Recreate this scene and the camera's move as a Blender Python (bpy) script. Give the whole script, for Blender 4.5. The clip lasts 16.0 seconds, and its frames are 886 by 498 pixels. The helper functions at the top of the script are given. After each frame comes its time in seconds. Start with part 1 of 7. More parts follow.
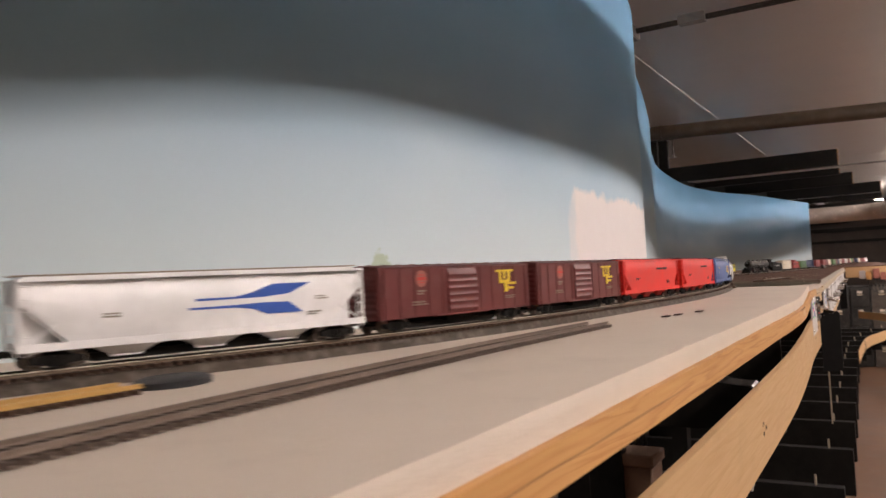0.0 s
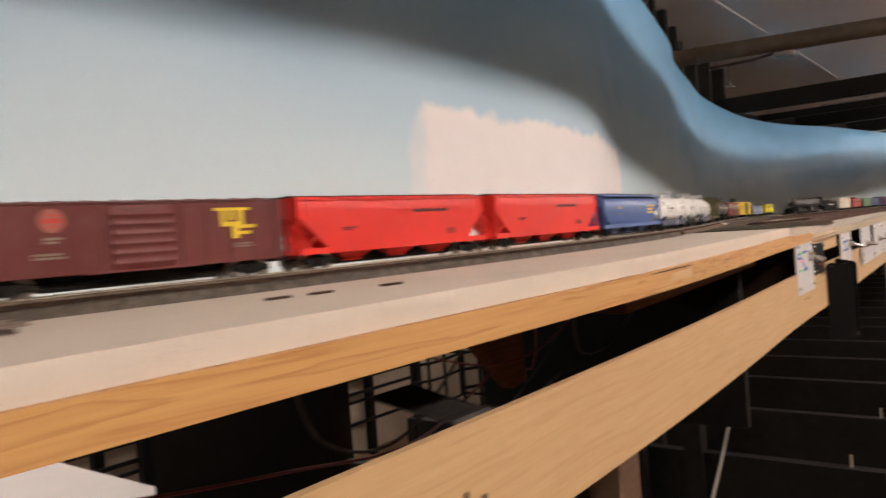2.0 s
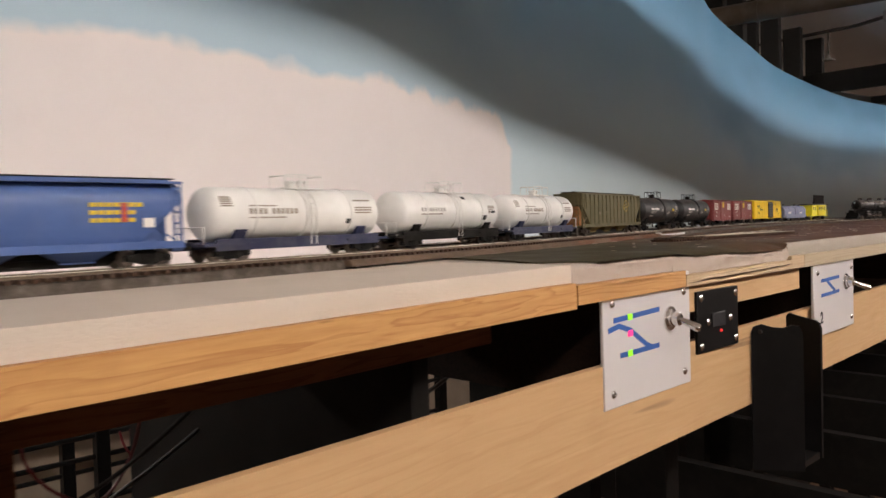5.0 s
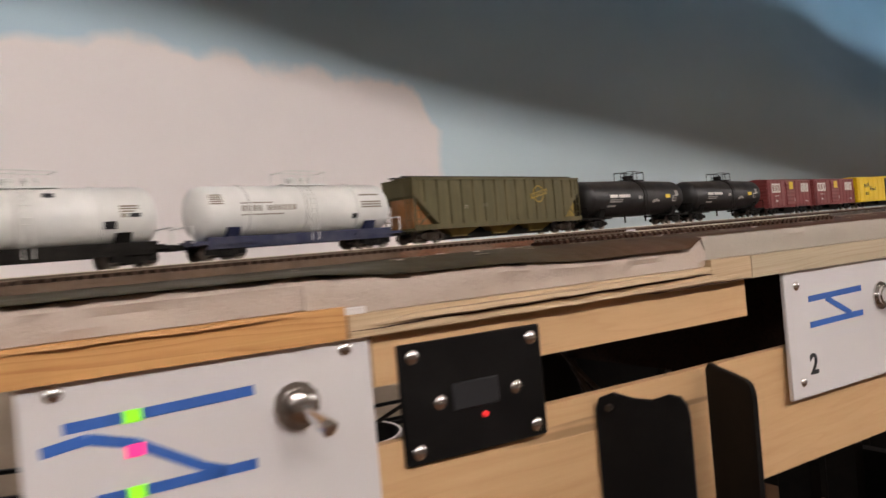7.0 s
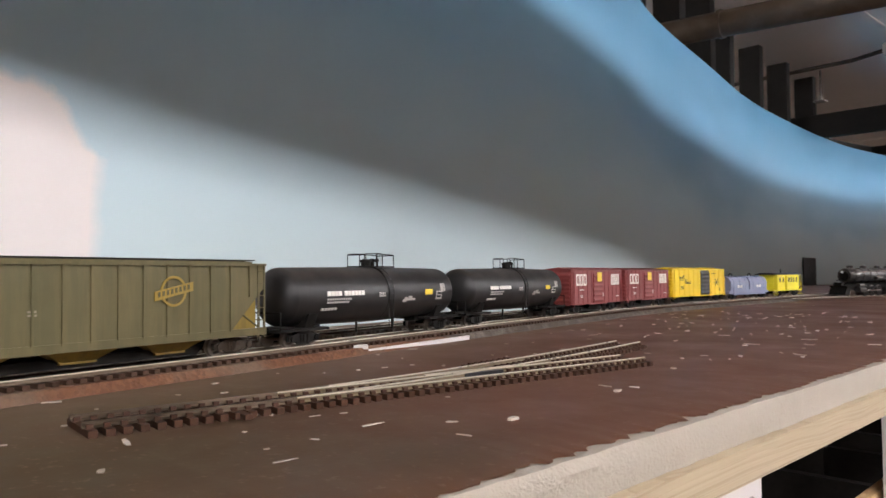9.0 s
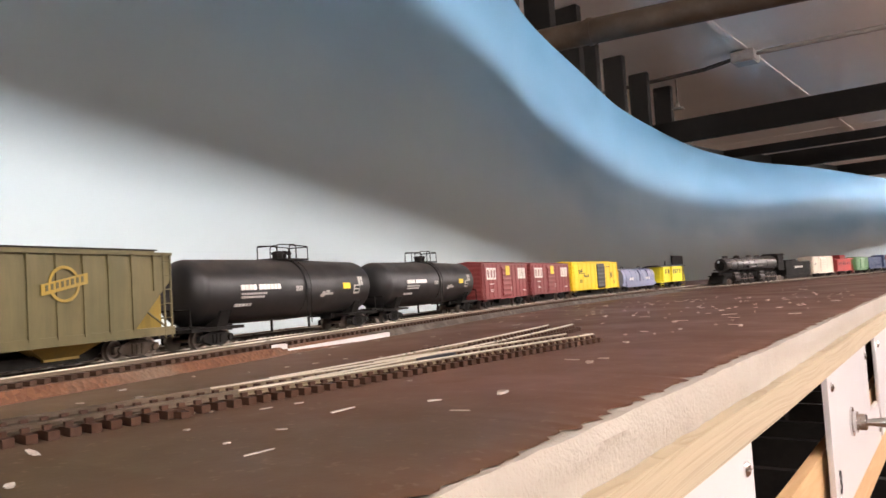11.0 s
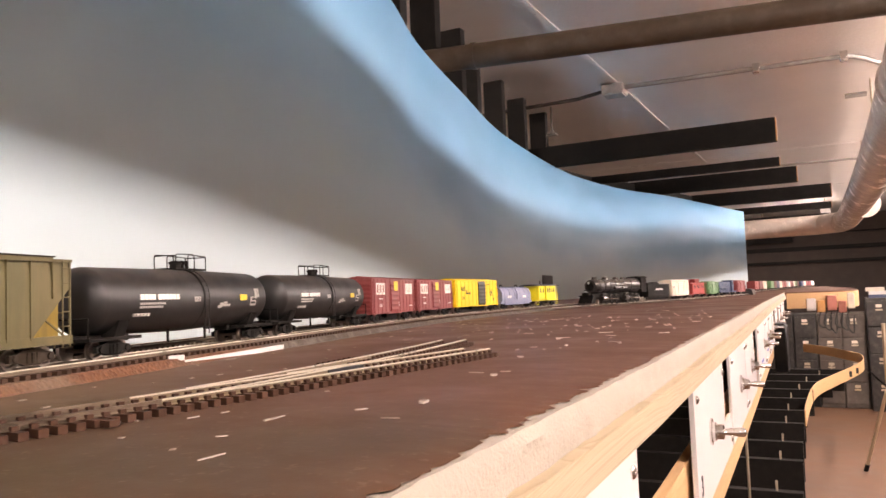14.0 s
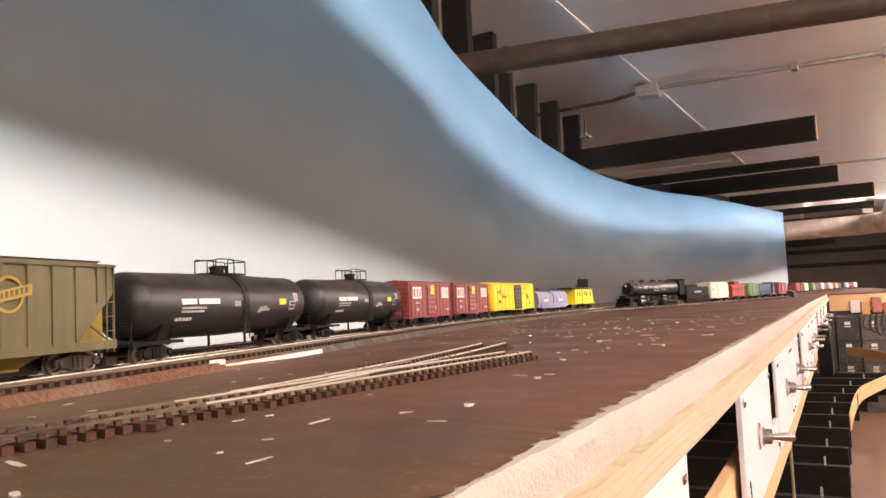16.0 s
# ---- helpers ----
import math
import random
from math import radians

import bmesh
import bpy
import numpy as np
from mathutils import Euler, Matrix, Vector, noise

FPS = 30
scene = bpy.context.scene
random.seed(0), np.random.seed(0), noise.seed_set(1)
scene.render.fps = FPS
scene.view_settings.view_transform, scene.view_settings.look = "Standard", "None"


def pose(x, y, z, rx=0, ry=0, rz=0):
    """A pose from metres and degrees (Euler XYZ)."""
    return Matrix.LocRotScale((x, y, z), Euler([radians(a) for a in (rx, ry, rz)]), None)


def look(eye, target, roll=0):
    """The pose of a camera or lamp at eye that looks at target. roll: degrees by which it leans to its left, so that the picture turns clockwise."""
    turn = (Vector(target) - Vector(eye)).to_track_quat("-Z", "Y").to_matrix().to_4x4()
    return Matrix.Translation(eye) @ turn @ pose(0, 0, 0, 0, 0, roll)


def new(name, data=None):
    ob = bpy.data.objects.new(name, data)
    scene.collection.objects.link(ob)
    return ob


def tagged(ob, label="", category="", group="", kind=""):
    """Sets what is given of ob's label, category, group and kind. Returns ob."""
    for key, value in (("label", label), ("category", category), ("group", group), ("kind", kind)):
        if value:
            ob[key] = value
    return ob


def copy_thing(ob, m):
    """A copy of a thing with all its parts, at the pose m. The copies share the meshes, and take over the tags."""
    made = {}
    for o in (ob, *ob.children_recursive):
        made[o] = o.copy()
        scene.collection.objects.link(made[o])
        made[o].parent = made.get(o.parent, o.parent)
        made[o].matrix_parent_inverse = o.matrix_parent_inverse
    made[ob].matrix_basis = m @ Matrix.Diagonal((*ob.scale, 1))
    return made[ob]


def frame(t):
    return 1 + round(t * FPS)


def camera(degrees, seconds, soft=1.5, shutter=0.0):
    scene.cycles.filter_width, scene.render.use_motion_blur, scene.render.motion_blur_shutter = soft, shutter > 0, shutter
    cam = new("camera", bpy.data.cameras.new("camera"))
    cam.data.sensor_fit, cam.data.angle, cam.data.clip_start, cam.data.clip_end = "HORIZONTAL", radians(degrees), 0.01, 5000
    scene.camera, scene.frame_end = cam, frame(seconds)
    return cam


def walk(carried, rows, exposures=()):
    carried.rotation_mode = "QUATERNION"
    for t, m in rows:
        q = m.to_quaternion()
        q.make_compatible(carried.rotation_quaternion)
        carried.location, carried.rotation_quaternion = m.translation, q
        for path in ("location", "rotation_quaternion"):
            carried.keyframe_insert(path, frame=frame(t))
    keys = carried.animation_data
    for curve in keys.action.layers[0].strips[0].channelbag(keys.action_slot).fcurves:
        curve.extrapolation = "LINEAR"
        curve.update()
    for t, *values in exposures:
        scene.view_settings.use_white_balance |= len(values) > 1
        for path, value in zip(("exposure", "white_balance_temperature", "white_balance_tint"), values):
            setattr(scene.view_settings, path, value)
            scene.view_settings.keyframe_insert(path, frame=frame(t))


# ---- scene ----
cam = camera(60.4, 16.0, soft=1.5, shutter=0.5)
PATH = [
    (0, (0.158, 0.555, 1.346), (-0.867, 2.271, 1.427), -2.9),
    (0.5, (0.211, 0.682, 1.343), (-0.912, 2.335, 1.424), -1.0),
    (1, (0.26, 0.81, 1.344), (-0.973, 2.384, 1.387), -1.3),
    (1.5, (0.284, 0.92, 1.34), (-1.02, 2.436, 1.301), -2.5),
    (2, (0.269, 1.027, 1.327), (-0.942, 2.618, 1.289), -4.2),
    (2.5, (0.273, 1.164, 1.333), (-0.764, 2.874, 1.284), -0.8),
    (3, (0.312, 1.316, 1.332), (-0.856, 2.939, 1.279), -0.9),
    (3.5, (0.374, 1.465, 1.327), (-0.965, 2.95, 1.275), -0.9),
    (5.8, (0.272, 1.977, 1.33), (-1.266, 3.252, 1.24), -3.2),
    (6, (0.292, 2.03, 1.326), (-1.323, 3.208, 1.255), -3.7),
    (6.5, (0.299, 2.129, 1.321), (-1.388, 3.202, 1.288), -3.6),
    (7, (0.282, 2.226, 1.307), (-1.433, 3.254, 1.301), -5.0),
    (7.5, (0.188, 2.326, 1.318), (-1.258, 3.707, 1.287), 1.5),
    (8, (0.179, 2.422, 1.334), (-1.356, 3.704, 1.308), 0.5),
    (8.5, (0.151, 2.469, 1.345), (-1.355, 3.784, 1.405), 0.1),
    (9, (0.121, 2.475, 1.351), (-1.324, 3.856, 1.423), -0.5),
    (11.3, (0.072, 2.482, 1.333), (-1.102, 4.097, 1.439), -3.0),
    (11.5, (0.072, 2.481, 1.335), (-1.098, 4.099, 1.444), -2.1),
    (12, (0.066, 2.475, 1.333), (-1.044, 4.13, 1.502), -2.8),
    (12.5, (0.068, 2.471, 1.334), (-0.978, 4.166, 1.521), -3.1),
    (13, (0.069, 2.467, 1.335), (-0.889, 4.214, 1.507), -2.2),
    (13.5, (0.069, 2.46, 1.334), (-0.838, 4.237, 1.479), -2.3),
    (14, (0.067, 2.46, 1.335), (-0.852, 4.232, 1.461), -2.2),
    (14.5, (0.063, 2.463, 1.334), (-0.923, 4.198, 1.463), -2.5),
    (15, (0.063, 2.461, 1.334), (-0.938, 4.187, 1.474), -2.7),
    (15.5, (0.063, 2.462, 1.334), (-0.93, 4.193, 1.473), -2.9),
    (16, (0.062, 2.462, 1.334), (-0.932, 4.191, 1.476), -2.6),
]
walk(cam, [(t, look(eye, target, roll)) for t, eye, target, roll in PATH],
     [(0, 0.03, 6620, 13), (1.0, 0.07, 6500, 11), (2.5, 0.07, 6820, 11), (3.5, 0.06, 6650, 8), (5.8, -0.12, 6480, 9), (7.4, -0.20, 6220, 9), (8.0, 0.12, 6000, 8), (9.0, 0.52, 5900, 7), (11.5, 1.05, 6600, 15), (13.0, 1.18, 7050, 20), (16.0, 1.18, 7080, 20)])

# ---- world and light ----
world = bpy.data.worlds.new("basement")
world.use_nodes = True
world.node_tree.nodes["Background"].inputs[0].default_value = (0.9, 0.8, 0.7, 1)
world.node_tree.nodes["Background"].inputs[1].default_value = 0.0
scene.world = world
TUBE = 60.0          # radiance of the fluorescent diffusers
TUBE_COL = (1.0, 0.90, 0.85)
RNG = random.Random(7)

FLOOR, TOP, CEIL = -0.2, 1.30, 2.30      # floor, bench top, ceiling
RAIL = 1.3105                             # top of the rails


# ---- materials ----
def link(nt, a, b):
    nt.links.new(a, b)


def calc(nt, op, a, b=None, clamp=False):
    n = nt.nodes.new("ShaderNodeMath")
    n.operation, n.use_clamp = op, clamp
    for i, v in enumerate((a, b)):
        if v is None:
            continue
        if isinstance(v, (int, float)):
            n.inputs[i].default_value = v
        else:
            link(nt, v, n.inputs[i])
    return n.outputs[0]


def blend(nt, fac, a, b, mode="MIX"):
    n = nt.nodes.new("ShaderNodeMix")
    n.data_type, n.blend_type = "RGBA", mode
    for sock, v in ((n.inputs[0], fac), (n.inputs[6], a), (n.inputs[7], b)):
        if isinstance(v, (int, float)):
            sock.default_value = v
        elif isinstance(v, tuple):
            sock.default_value = (*v[:3], 1)
        else:
            link(nt, v, sock)
    return n.outputs[2]


def coords(nt, stretch=(1, 1, 1), kind="Object"):
    tc = nt.nodes.new("ShaderNodeTexCoord")
    mp = nt.nodes.new("ShaderNodeMapping")
    mp.inputs["Scale"].default_value = stretch
    link(nt, tc.outputs[kind], mp.inputs[0])
    return mp.outputs[0]


def cloud(nt, vec, scale, detail=4, rough=0.6):
    n = nt.nodes.new("ShaderNodeTexNoise")
    n.inputs["Scale"].default_value, n.inputs["Detail"].default_value, n.inputs["Roughness"].default_value = scale, detail, rough
    link(nt, vec, n.inputs["Vector"])
    return n.outputs["Fac"]


def ramp(nt, fac, stops):
    n = nt.nodes.new("ShaderNodeValToRGB")
    e = n.color_ramp.elements
    while len(e) < len(stops):
        e.new(0.5)
    for el, (p, c) in zip(e, stops):
        el.position = p
        el.color = (*c, 1) if isinstance(c, tuple) else (c, c, c, 1)
    link(nt, fac, n.inputs[0])
    return n.outputs[0]


def relief(nt, bsdf, height, strength, dist=0.001):
    b = nt.nodes.new("ShaderNodeBump")
    b.inputs["Strength"].default_value, b.inputs["Distance"].default_value = strength, dist
    link(nt, height, b.inputs["Height"])
    link(nt, b.outputs[0], bsdf.inputs["Normal"])


def fresh(name):
    m = bpy.data.materials.new(name)
    m.use_nodes = True
    return m, m.node_tree, m.node_tree.nodes["Principled BSDF"]


def paint(name, col, rough=0.55, metal=0.0, var=0.18, scale=30, dust=0.12, bump=0.25, grain=900, dist=0.0004):
    """Plain coloured surface with blotches, dust and a fine grain."""
    m, nt, b = fresh(name)
    v = coords(nt)
    big = cloud(nt, v, scale)
    fine = cloud(nt, v, grain, 3)
    dark, light = tuple(c * (1 - var) for c in col), tuple(min(1, c * (1 + var)) for c in col)
    base = blend(nt, ramp(nt, big, [(0.3, 0.0), (0.7, 1.0)]), dark, light)
    dusty = calc(nt, "MULTIPLY", ramp(nt, cloud(nt, v, scale * 2.7, 6), [(0.45, 0.0), (0.8, 1.0)]), dust)
    base = blend(nt, dusty, base, (0.42, 0.37, 0.31))
    link(nt, base, b.inputs["Base Color"])
    b.inputs["Metallic"].default_value = metal
    link(nt, calc(nt, "ADD", calc(nt, "MULTIPLY", big, 0.25), rough - 0.12), b.inputs["Roughness"])
    if bump:
        relief(nt, b, fine, bump, dist)
    return m


def timber(name, col, dark, along=(1, 1, 1), rough=0.6, knots=True, lines=0.55):
    """Softwood or ply with growth lines, pores, knots and hairline cracks along the board."""
    m, nt, b = fresh(name)
    ax, ay, az = along
    bend = nt.nodes.new("ShaderNodeVectorMath")
    bend.operation = "MULTIPLY_ADD"
    wob = nt.nodes.new("ShaderNodeTexNoise")
    wob.inputs["Scale"].default_value, wob.inputs["Detail"].default_value = 5.0, 2.0
    tc = nt.nodes.new("ShaderNodeTexCoord")
    link(nt, tc.outputs["Object"], wob.inputs["Vector"])
    link(nt, wob.outputs["Color"], bend.inputs[0])
    bend.inputs[1].default_value = (0.02, 0.0, 0.02)
    link(nt, tc.outputs["Object"], bend.inputs[2])
    mp = nt.nodes.new("ShaderNodeMapping")
    mp.inputs["Scale"].default_value = (90 * ax, 1.6 * ay, 90 * az)
    link(nt, bend.outputs[0], mp.inputs[0])
    broad = cloud(nt, mp.outputs[0], 1.0, 3, 0.5)
    ring = calc(nt, "FRACT", calc(nt, "MULTIPLY", broad, 7.0))
    late = ramp(nt, ring, [(0.0, 0.15), (0.62, 0.35), (0.90, 1.0), (1.0, 0.15)])
    fine = cloud(nt, coords(nt, (420 * ax, 14 * ay, 420 * az)), 1.0, 4, 0.7)
    tone = cloud(nt, coords(nt, (9, 1.3, 9)), 1.0, 3)
    g = calc(nt, "ADD", calc(nt, "MULTIPLY", late, lines), calc(nt, "MULTIPLY", fine, 0.75 - lines * 0.5))
    base = blend(nt, ramp(nt, g, [(0.18, 0.0), (0.72, 1.0)]), col, dark)
    base = blend(nt, calc(nt, "MULTIPLY", ramp(nt, tone, [(0.35, 0.0), (0.7, 1.0)]), 0.35), base, tuple(0.55 * c + 0.45 * d for c, d in zip(dark, col)))
    stain = ramp(nt, cloud(nt, coords(nt), 11, 5), [(0.58, 0.0), (0.75, 1.0)])
    base = blend(nt, calc(nt, "MULTIPLY", stain, 0.25), base, tuple(c * 0.7 for c in dark))
    if knots:
        vor = nt.nodes.new("ShaderNodeTexVoronoi")
        vor.inputs["Scale"].default_value = 6.5
        link(nt, coords(nt, (1.6, 0.6, 1.6)), vor.inputs["Vector"])
        k = ramp(nt, vor.outputs["Distance"], [(0.035, 1.0), (0.06, 0.35), (0.11, 0.0)])
        base = blend(nt, calc(nt, "MULTIPLY", k, 0.8), base, (0.16, 0.07, 0.025))
    crack = ramp(nt, cloud(nt, coords(nt, (160 * ax, 2.4 * ay, 160 * az)), 1.0, 2, 0.4), [(0.26, 1.0), (0.285, 0.0)])
    base = blend(nt, calc(nt, "MULTIPLY", crack, 0.5), base, tuple(c * 0.30 for c in dark))
    link(nt, base, b.inputs["Base Color"])
    link(nt, calc(nt, "ADD", calc(nt, "MULTIPLY", fine, 0.25), rough - 0.12), b.inputs["Roughness"])
    relief(nt, b, calc(nt, "SUBTRACT", calc(nt, "MULTIPLY", fine, 0.8), crack), 0.3, 0.0006)
    return m


def glow(name, col, strength):
    m, nt, b = fresh(name)
    b.inputs["Base Color"].default_value = (*col, 1)
    b.inputs["Emission Color"].default_value = (*col, 1)
    b.inputs["Emission Strength"].default_value = strength
    return m


def metal(name, col, rough=0.25):
    return paint(name, col, rough, 1.0, 0.08, 60, 0.05, 0.1)


def sky_paint():
    """Hand-rolled sky on hardboard: blue above, milky towards the bench, one unfinished cloud."""
    m, nt, b = fresh("painted_sky")
    tc = nt.nodes.new("ShaderNodeTexCoord")
    sep = nt.nodes.new("ShaderNodeSeparateXYZ")
    link(nt, tc.outputs["Object"], sep.inputs[0])
    y, z = sep.outputs["Y"], sep.outputs["Z"]
    v = coords(nt)
    soft, fine = cloud(nt, coords(nt, (0.45, 0.45, 1)), 3.0, 3), cloud(nt, v, 22, 5)
    roller = cloud(nt, coords(nt, (0.5, 0.5, 1.2)), 5, 3)
    h = calc(nt, "ADD", calc(nt, "DIVIDE", calc(nt, "SUBTRACT", z, 1.30), 0.65), calc(nt, "MULTIPLY", calc(nt, "SUBTRACT", soft, 0.5), 0.18))
    sky = ramp(nt, h, [(0.0, (0.66, 0.76, 0.765)), (0.2, (0.55, 0.69, 0.75)), (0.40, (0.38, 0.56, 0.68)), (0.56, (0.235, 0.455, 0.665)), (0.75, (0.17, 0.43, 0.68)), (1.0, (0.14, 0.41, 0.69))])
    sky = blend(nt, calc(nt, "MULTIPLY", roller, 0.10), sky, (0.62, 0.70, 0.76))
    streak = ramp(nt, cloud(nt, coords(nt, (0.35, 0.35, 1.2)), 2.4, 2), [(0.46, 0.0), (0.66, 1.0)])
    streak = calc(nt, "MULTIPLY", streak, ramp(nt, h, [(0.16, 0.0), (0.42, 1.0)]))
    sky = blend(nt, calc(nt, "MULTIPLY", streak, 0.55), sky, (0.11, 0.29, 0.50))
    # the milky stretch at the start of the board
    left = ramp(nt, calc(nt, "ADD", calc(nt, "MULTIPLY", y, -0.5), 1.0), [(0.05, 0.0), (0.45, 1.0)])
    sky = blend(nt, calc(nt, "MULTIPLY", calc(nt, "MULTIPLY", left, ramp(nt, h, [(0.3, 1.0), (0.42, 0.0)])), 0.28), sky, (0.74, 0.80, 0.82))
    # near end darkened high up: the pipe's shadow deepened in the paint colour
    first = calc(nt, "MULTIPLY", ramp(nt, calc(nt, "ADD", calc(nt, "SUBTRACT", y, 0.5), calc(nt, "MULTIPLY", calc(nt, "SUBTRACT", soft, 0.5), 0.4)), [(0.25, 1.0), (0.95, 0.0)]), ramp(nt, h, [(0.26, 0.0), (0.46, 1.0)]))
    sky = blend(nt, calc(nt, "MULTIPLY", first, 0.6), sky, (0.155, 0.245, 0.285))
    # low sky past the cloud darkened in the paint, countering overexposed light
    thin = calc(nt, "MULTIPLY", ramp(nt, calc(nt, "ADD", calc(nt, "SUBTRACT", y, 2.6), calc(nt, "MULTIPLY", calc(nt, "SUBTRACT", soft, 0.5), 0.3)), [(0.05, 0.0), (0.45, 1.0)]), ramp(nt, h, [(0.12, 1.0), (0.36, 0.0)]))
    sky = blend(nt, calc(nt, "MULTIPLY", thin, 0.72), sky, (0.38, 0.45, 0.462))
    # the cloud: a roller-edged patch of warm white primer
    wob = calc(nt, "MULTIPLY", calc(nt, "SUBTRACT", cloud(nt, v, 8, 2, 0.5), 0.5), 0.085)
    wob2 = calc(nt, "MULTIPLY", calc(nt, "SUBTRACT", fine, 0.5), 0.03)
    puff = calc(nt, "MULTIPLY", calc(nt, "SUBTRACT", cloud(nt, v, 26, 2, 0.5), 0.5), 0.030)
    top = calc(nt, "SUBTRACT", calc(nt, "ADD", calc(nt, "ADD", 1.494, calc(nt, "MULTIPLY", wob, 0.4)), puff), z)
    ry = calc(nt, "MAXIMUM", calc(nt, "SUBTRACT", 1.80, y), 0.0)
    rz = calc(nt, "MAXIMUM", calc(nt, "SUBTRACT", z, 1.424), 0.0)
    near = calc(nt, "SUBTRACT", 0.084, calc(nt, "SQRT", calc(nt, "ADD", calc(nt, "MULTIPLY", ry, ry), calc(nt, "MULTIPLY", rz, rz))))
    lft = calc(nt, "SUBTRACT", calc(nt, "ADD", y, wob), 1.712)
    fall = calc(nt, "SUBTRACT", calc(nt, "ADD", 2.685, calc(nt, "MULTIPLY", wob, 0.55)), y)
    corner = calc(nt, "SUBTRACT", calc(nt, "ADD", calc(nt, "SUBTRACT", 4.128, y), wob2), z)
    d = calc(nt, "MINIMUM", calc(nt, "MINIMUM", top, near), calc(nt, "MINIMUM", fall, corner))
    d = calc(nt, "ADD", d, calc(nt, "MULTIPLY", wob2, 0.5))
    mask = calc(nt, "DIVIDE", d, 0.012, clamp=True)
    mask = calc(nt, "MULTIPLY", mask, ramp(nt, calc(nt, "ADD", lft, calc(nt, "MULTIPLY", wob2, 2.0)), [(0.0, 0.0), (0.010, 0.40), (0.034, 0.62), (0.05, 1.0)]))
    white = blend(nt, fine, (0.80, 0.74, 0.72), (0.85, 0.795, 0.775))
    base = blend(nt, mask, sky, white)
    # a first dab of foliage low on the board
    def dab(y0, z0, ry, rz):
        dy = calc(nt, "DIVIDE", calc(nt, "SUBTRACT", y, y0), ry)
        dz = calc(nt, "DIVIDE", calc(nt, "SUBTRACT", z, z0), rz)
        r = calc(nt, "ADD", calc(nt, "MULTIPLY", dy, dy), calc(nt, "MULTIPLY", dz, dz))
        r = calc(nt, "ADD", r, calc(nt, "MULTIPLY", calc(nt, "SUBTRACT", cloud(nt, v, 160, 4), 0.5), 2.6))
        return ramp(nt, r, [(0.55, 0.62), (1.0, 0.0)])
    base = blend(nt, dab(1.225, 1.358, 0.017, 0.024), base, (0.36, 0.47, 0.25))
    base = blend(nt, dab(1.295, 1.353, 0.016, 0.010), base, (0.38, 0.48, 0.30))
    link(nt, base, b.inputs["Base Color"])
    b.inputs["Roughness"].default_value = 0.62
    relief(nt, b, cloud(nt, v, 420, 3), 0.12, 0.0006)
    return m


def foil():
    """Foil-faced insulation board: dull, dimpled, a little crumpled."""
    m, nt, b = fresh("foil_board")
    v = coords(nt)
    big, dents = cloud(nt, v, 3.5, 4), cloud(nt, v, 45, 5)
    base = blend(nt, big, (0.80, 0.76, 0.72), (0.92, 0.88, 0.84))
    spots = ramp(nt, cloud(nt, v, 60, 2), [(0.70, 0.0), (0.74, 1.0)])
    base = blend(nt, calc(nt, "MULTIPLY", spots, 0.5), base, (0.8, 0.76, 0.7))
    link(nt, base, b.inputs["Base Color"])
    b.inputs["Metallic"].default_value = 0.62
    link(nt, ramp(nt, big, [(0.2, 0.30), (0.8, 0.44)]), b.inputs["Roughness"])
    relief(nt, b, dents, 0.5, 0.005)
    return m


def foam_stuff(name="raw_foam", tone=(1.0, 1.0, 1.0)):
    m, nt, b = fresh(name)
    v = coords(nt)
    base = blend(nt, cloud(nt, v, 9, 4), tuple(k * c for k, c in zip(tone, (0.51, 0.455, 0.405))), tuple(k * c for k, c in zip(tone, (0.62, 0.56, 0.505))))
    spk = ramp(nt, cloud(nt, v, 260, 3), [(0.62, 0.0), (0.72, 1.0)])
    base = blend(nt, calc(nt, "MULTIPLY", spk, 0.25), base, (0.5, 0.42, 0.34))
    dirt = ramp(nt, cloud(nt, v, 26, 6), [(0.55, 0.0), (0.8, 1.0)])
    base = blend(nt, calc(nt, "MULTIPLY", dirt, 0.3), base, (0.45, 0.37, 0.30))
    link(nt, base, b.inputs["Base Color"])
    b.inputs["Roughness"].default_value = 0.8
    relief(nt, b, calc(nt, "ADD", cloud(nt, v, 700, 3), cloud(nt, v, 90, 4)), 0.5, 0.0012)
    return m


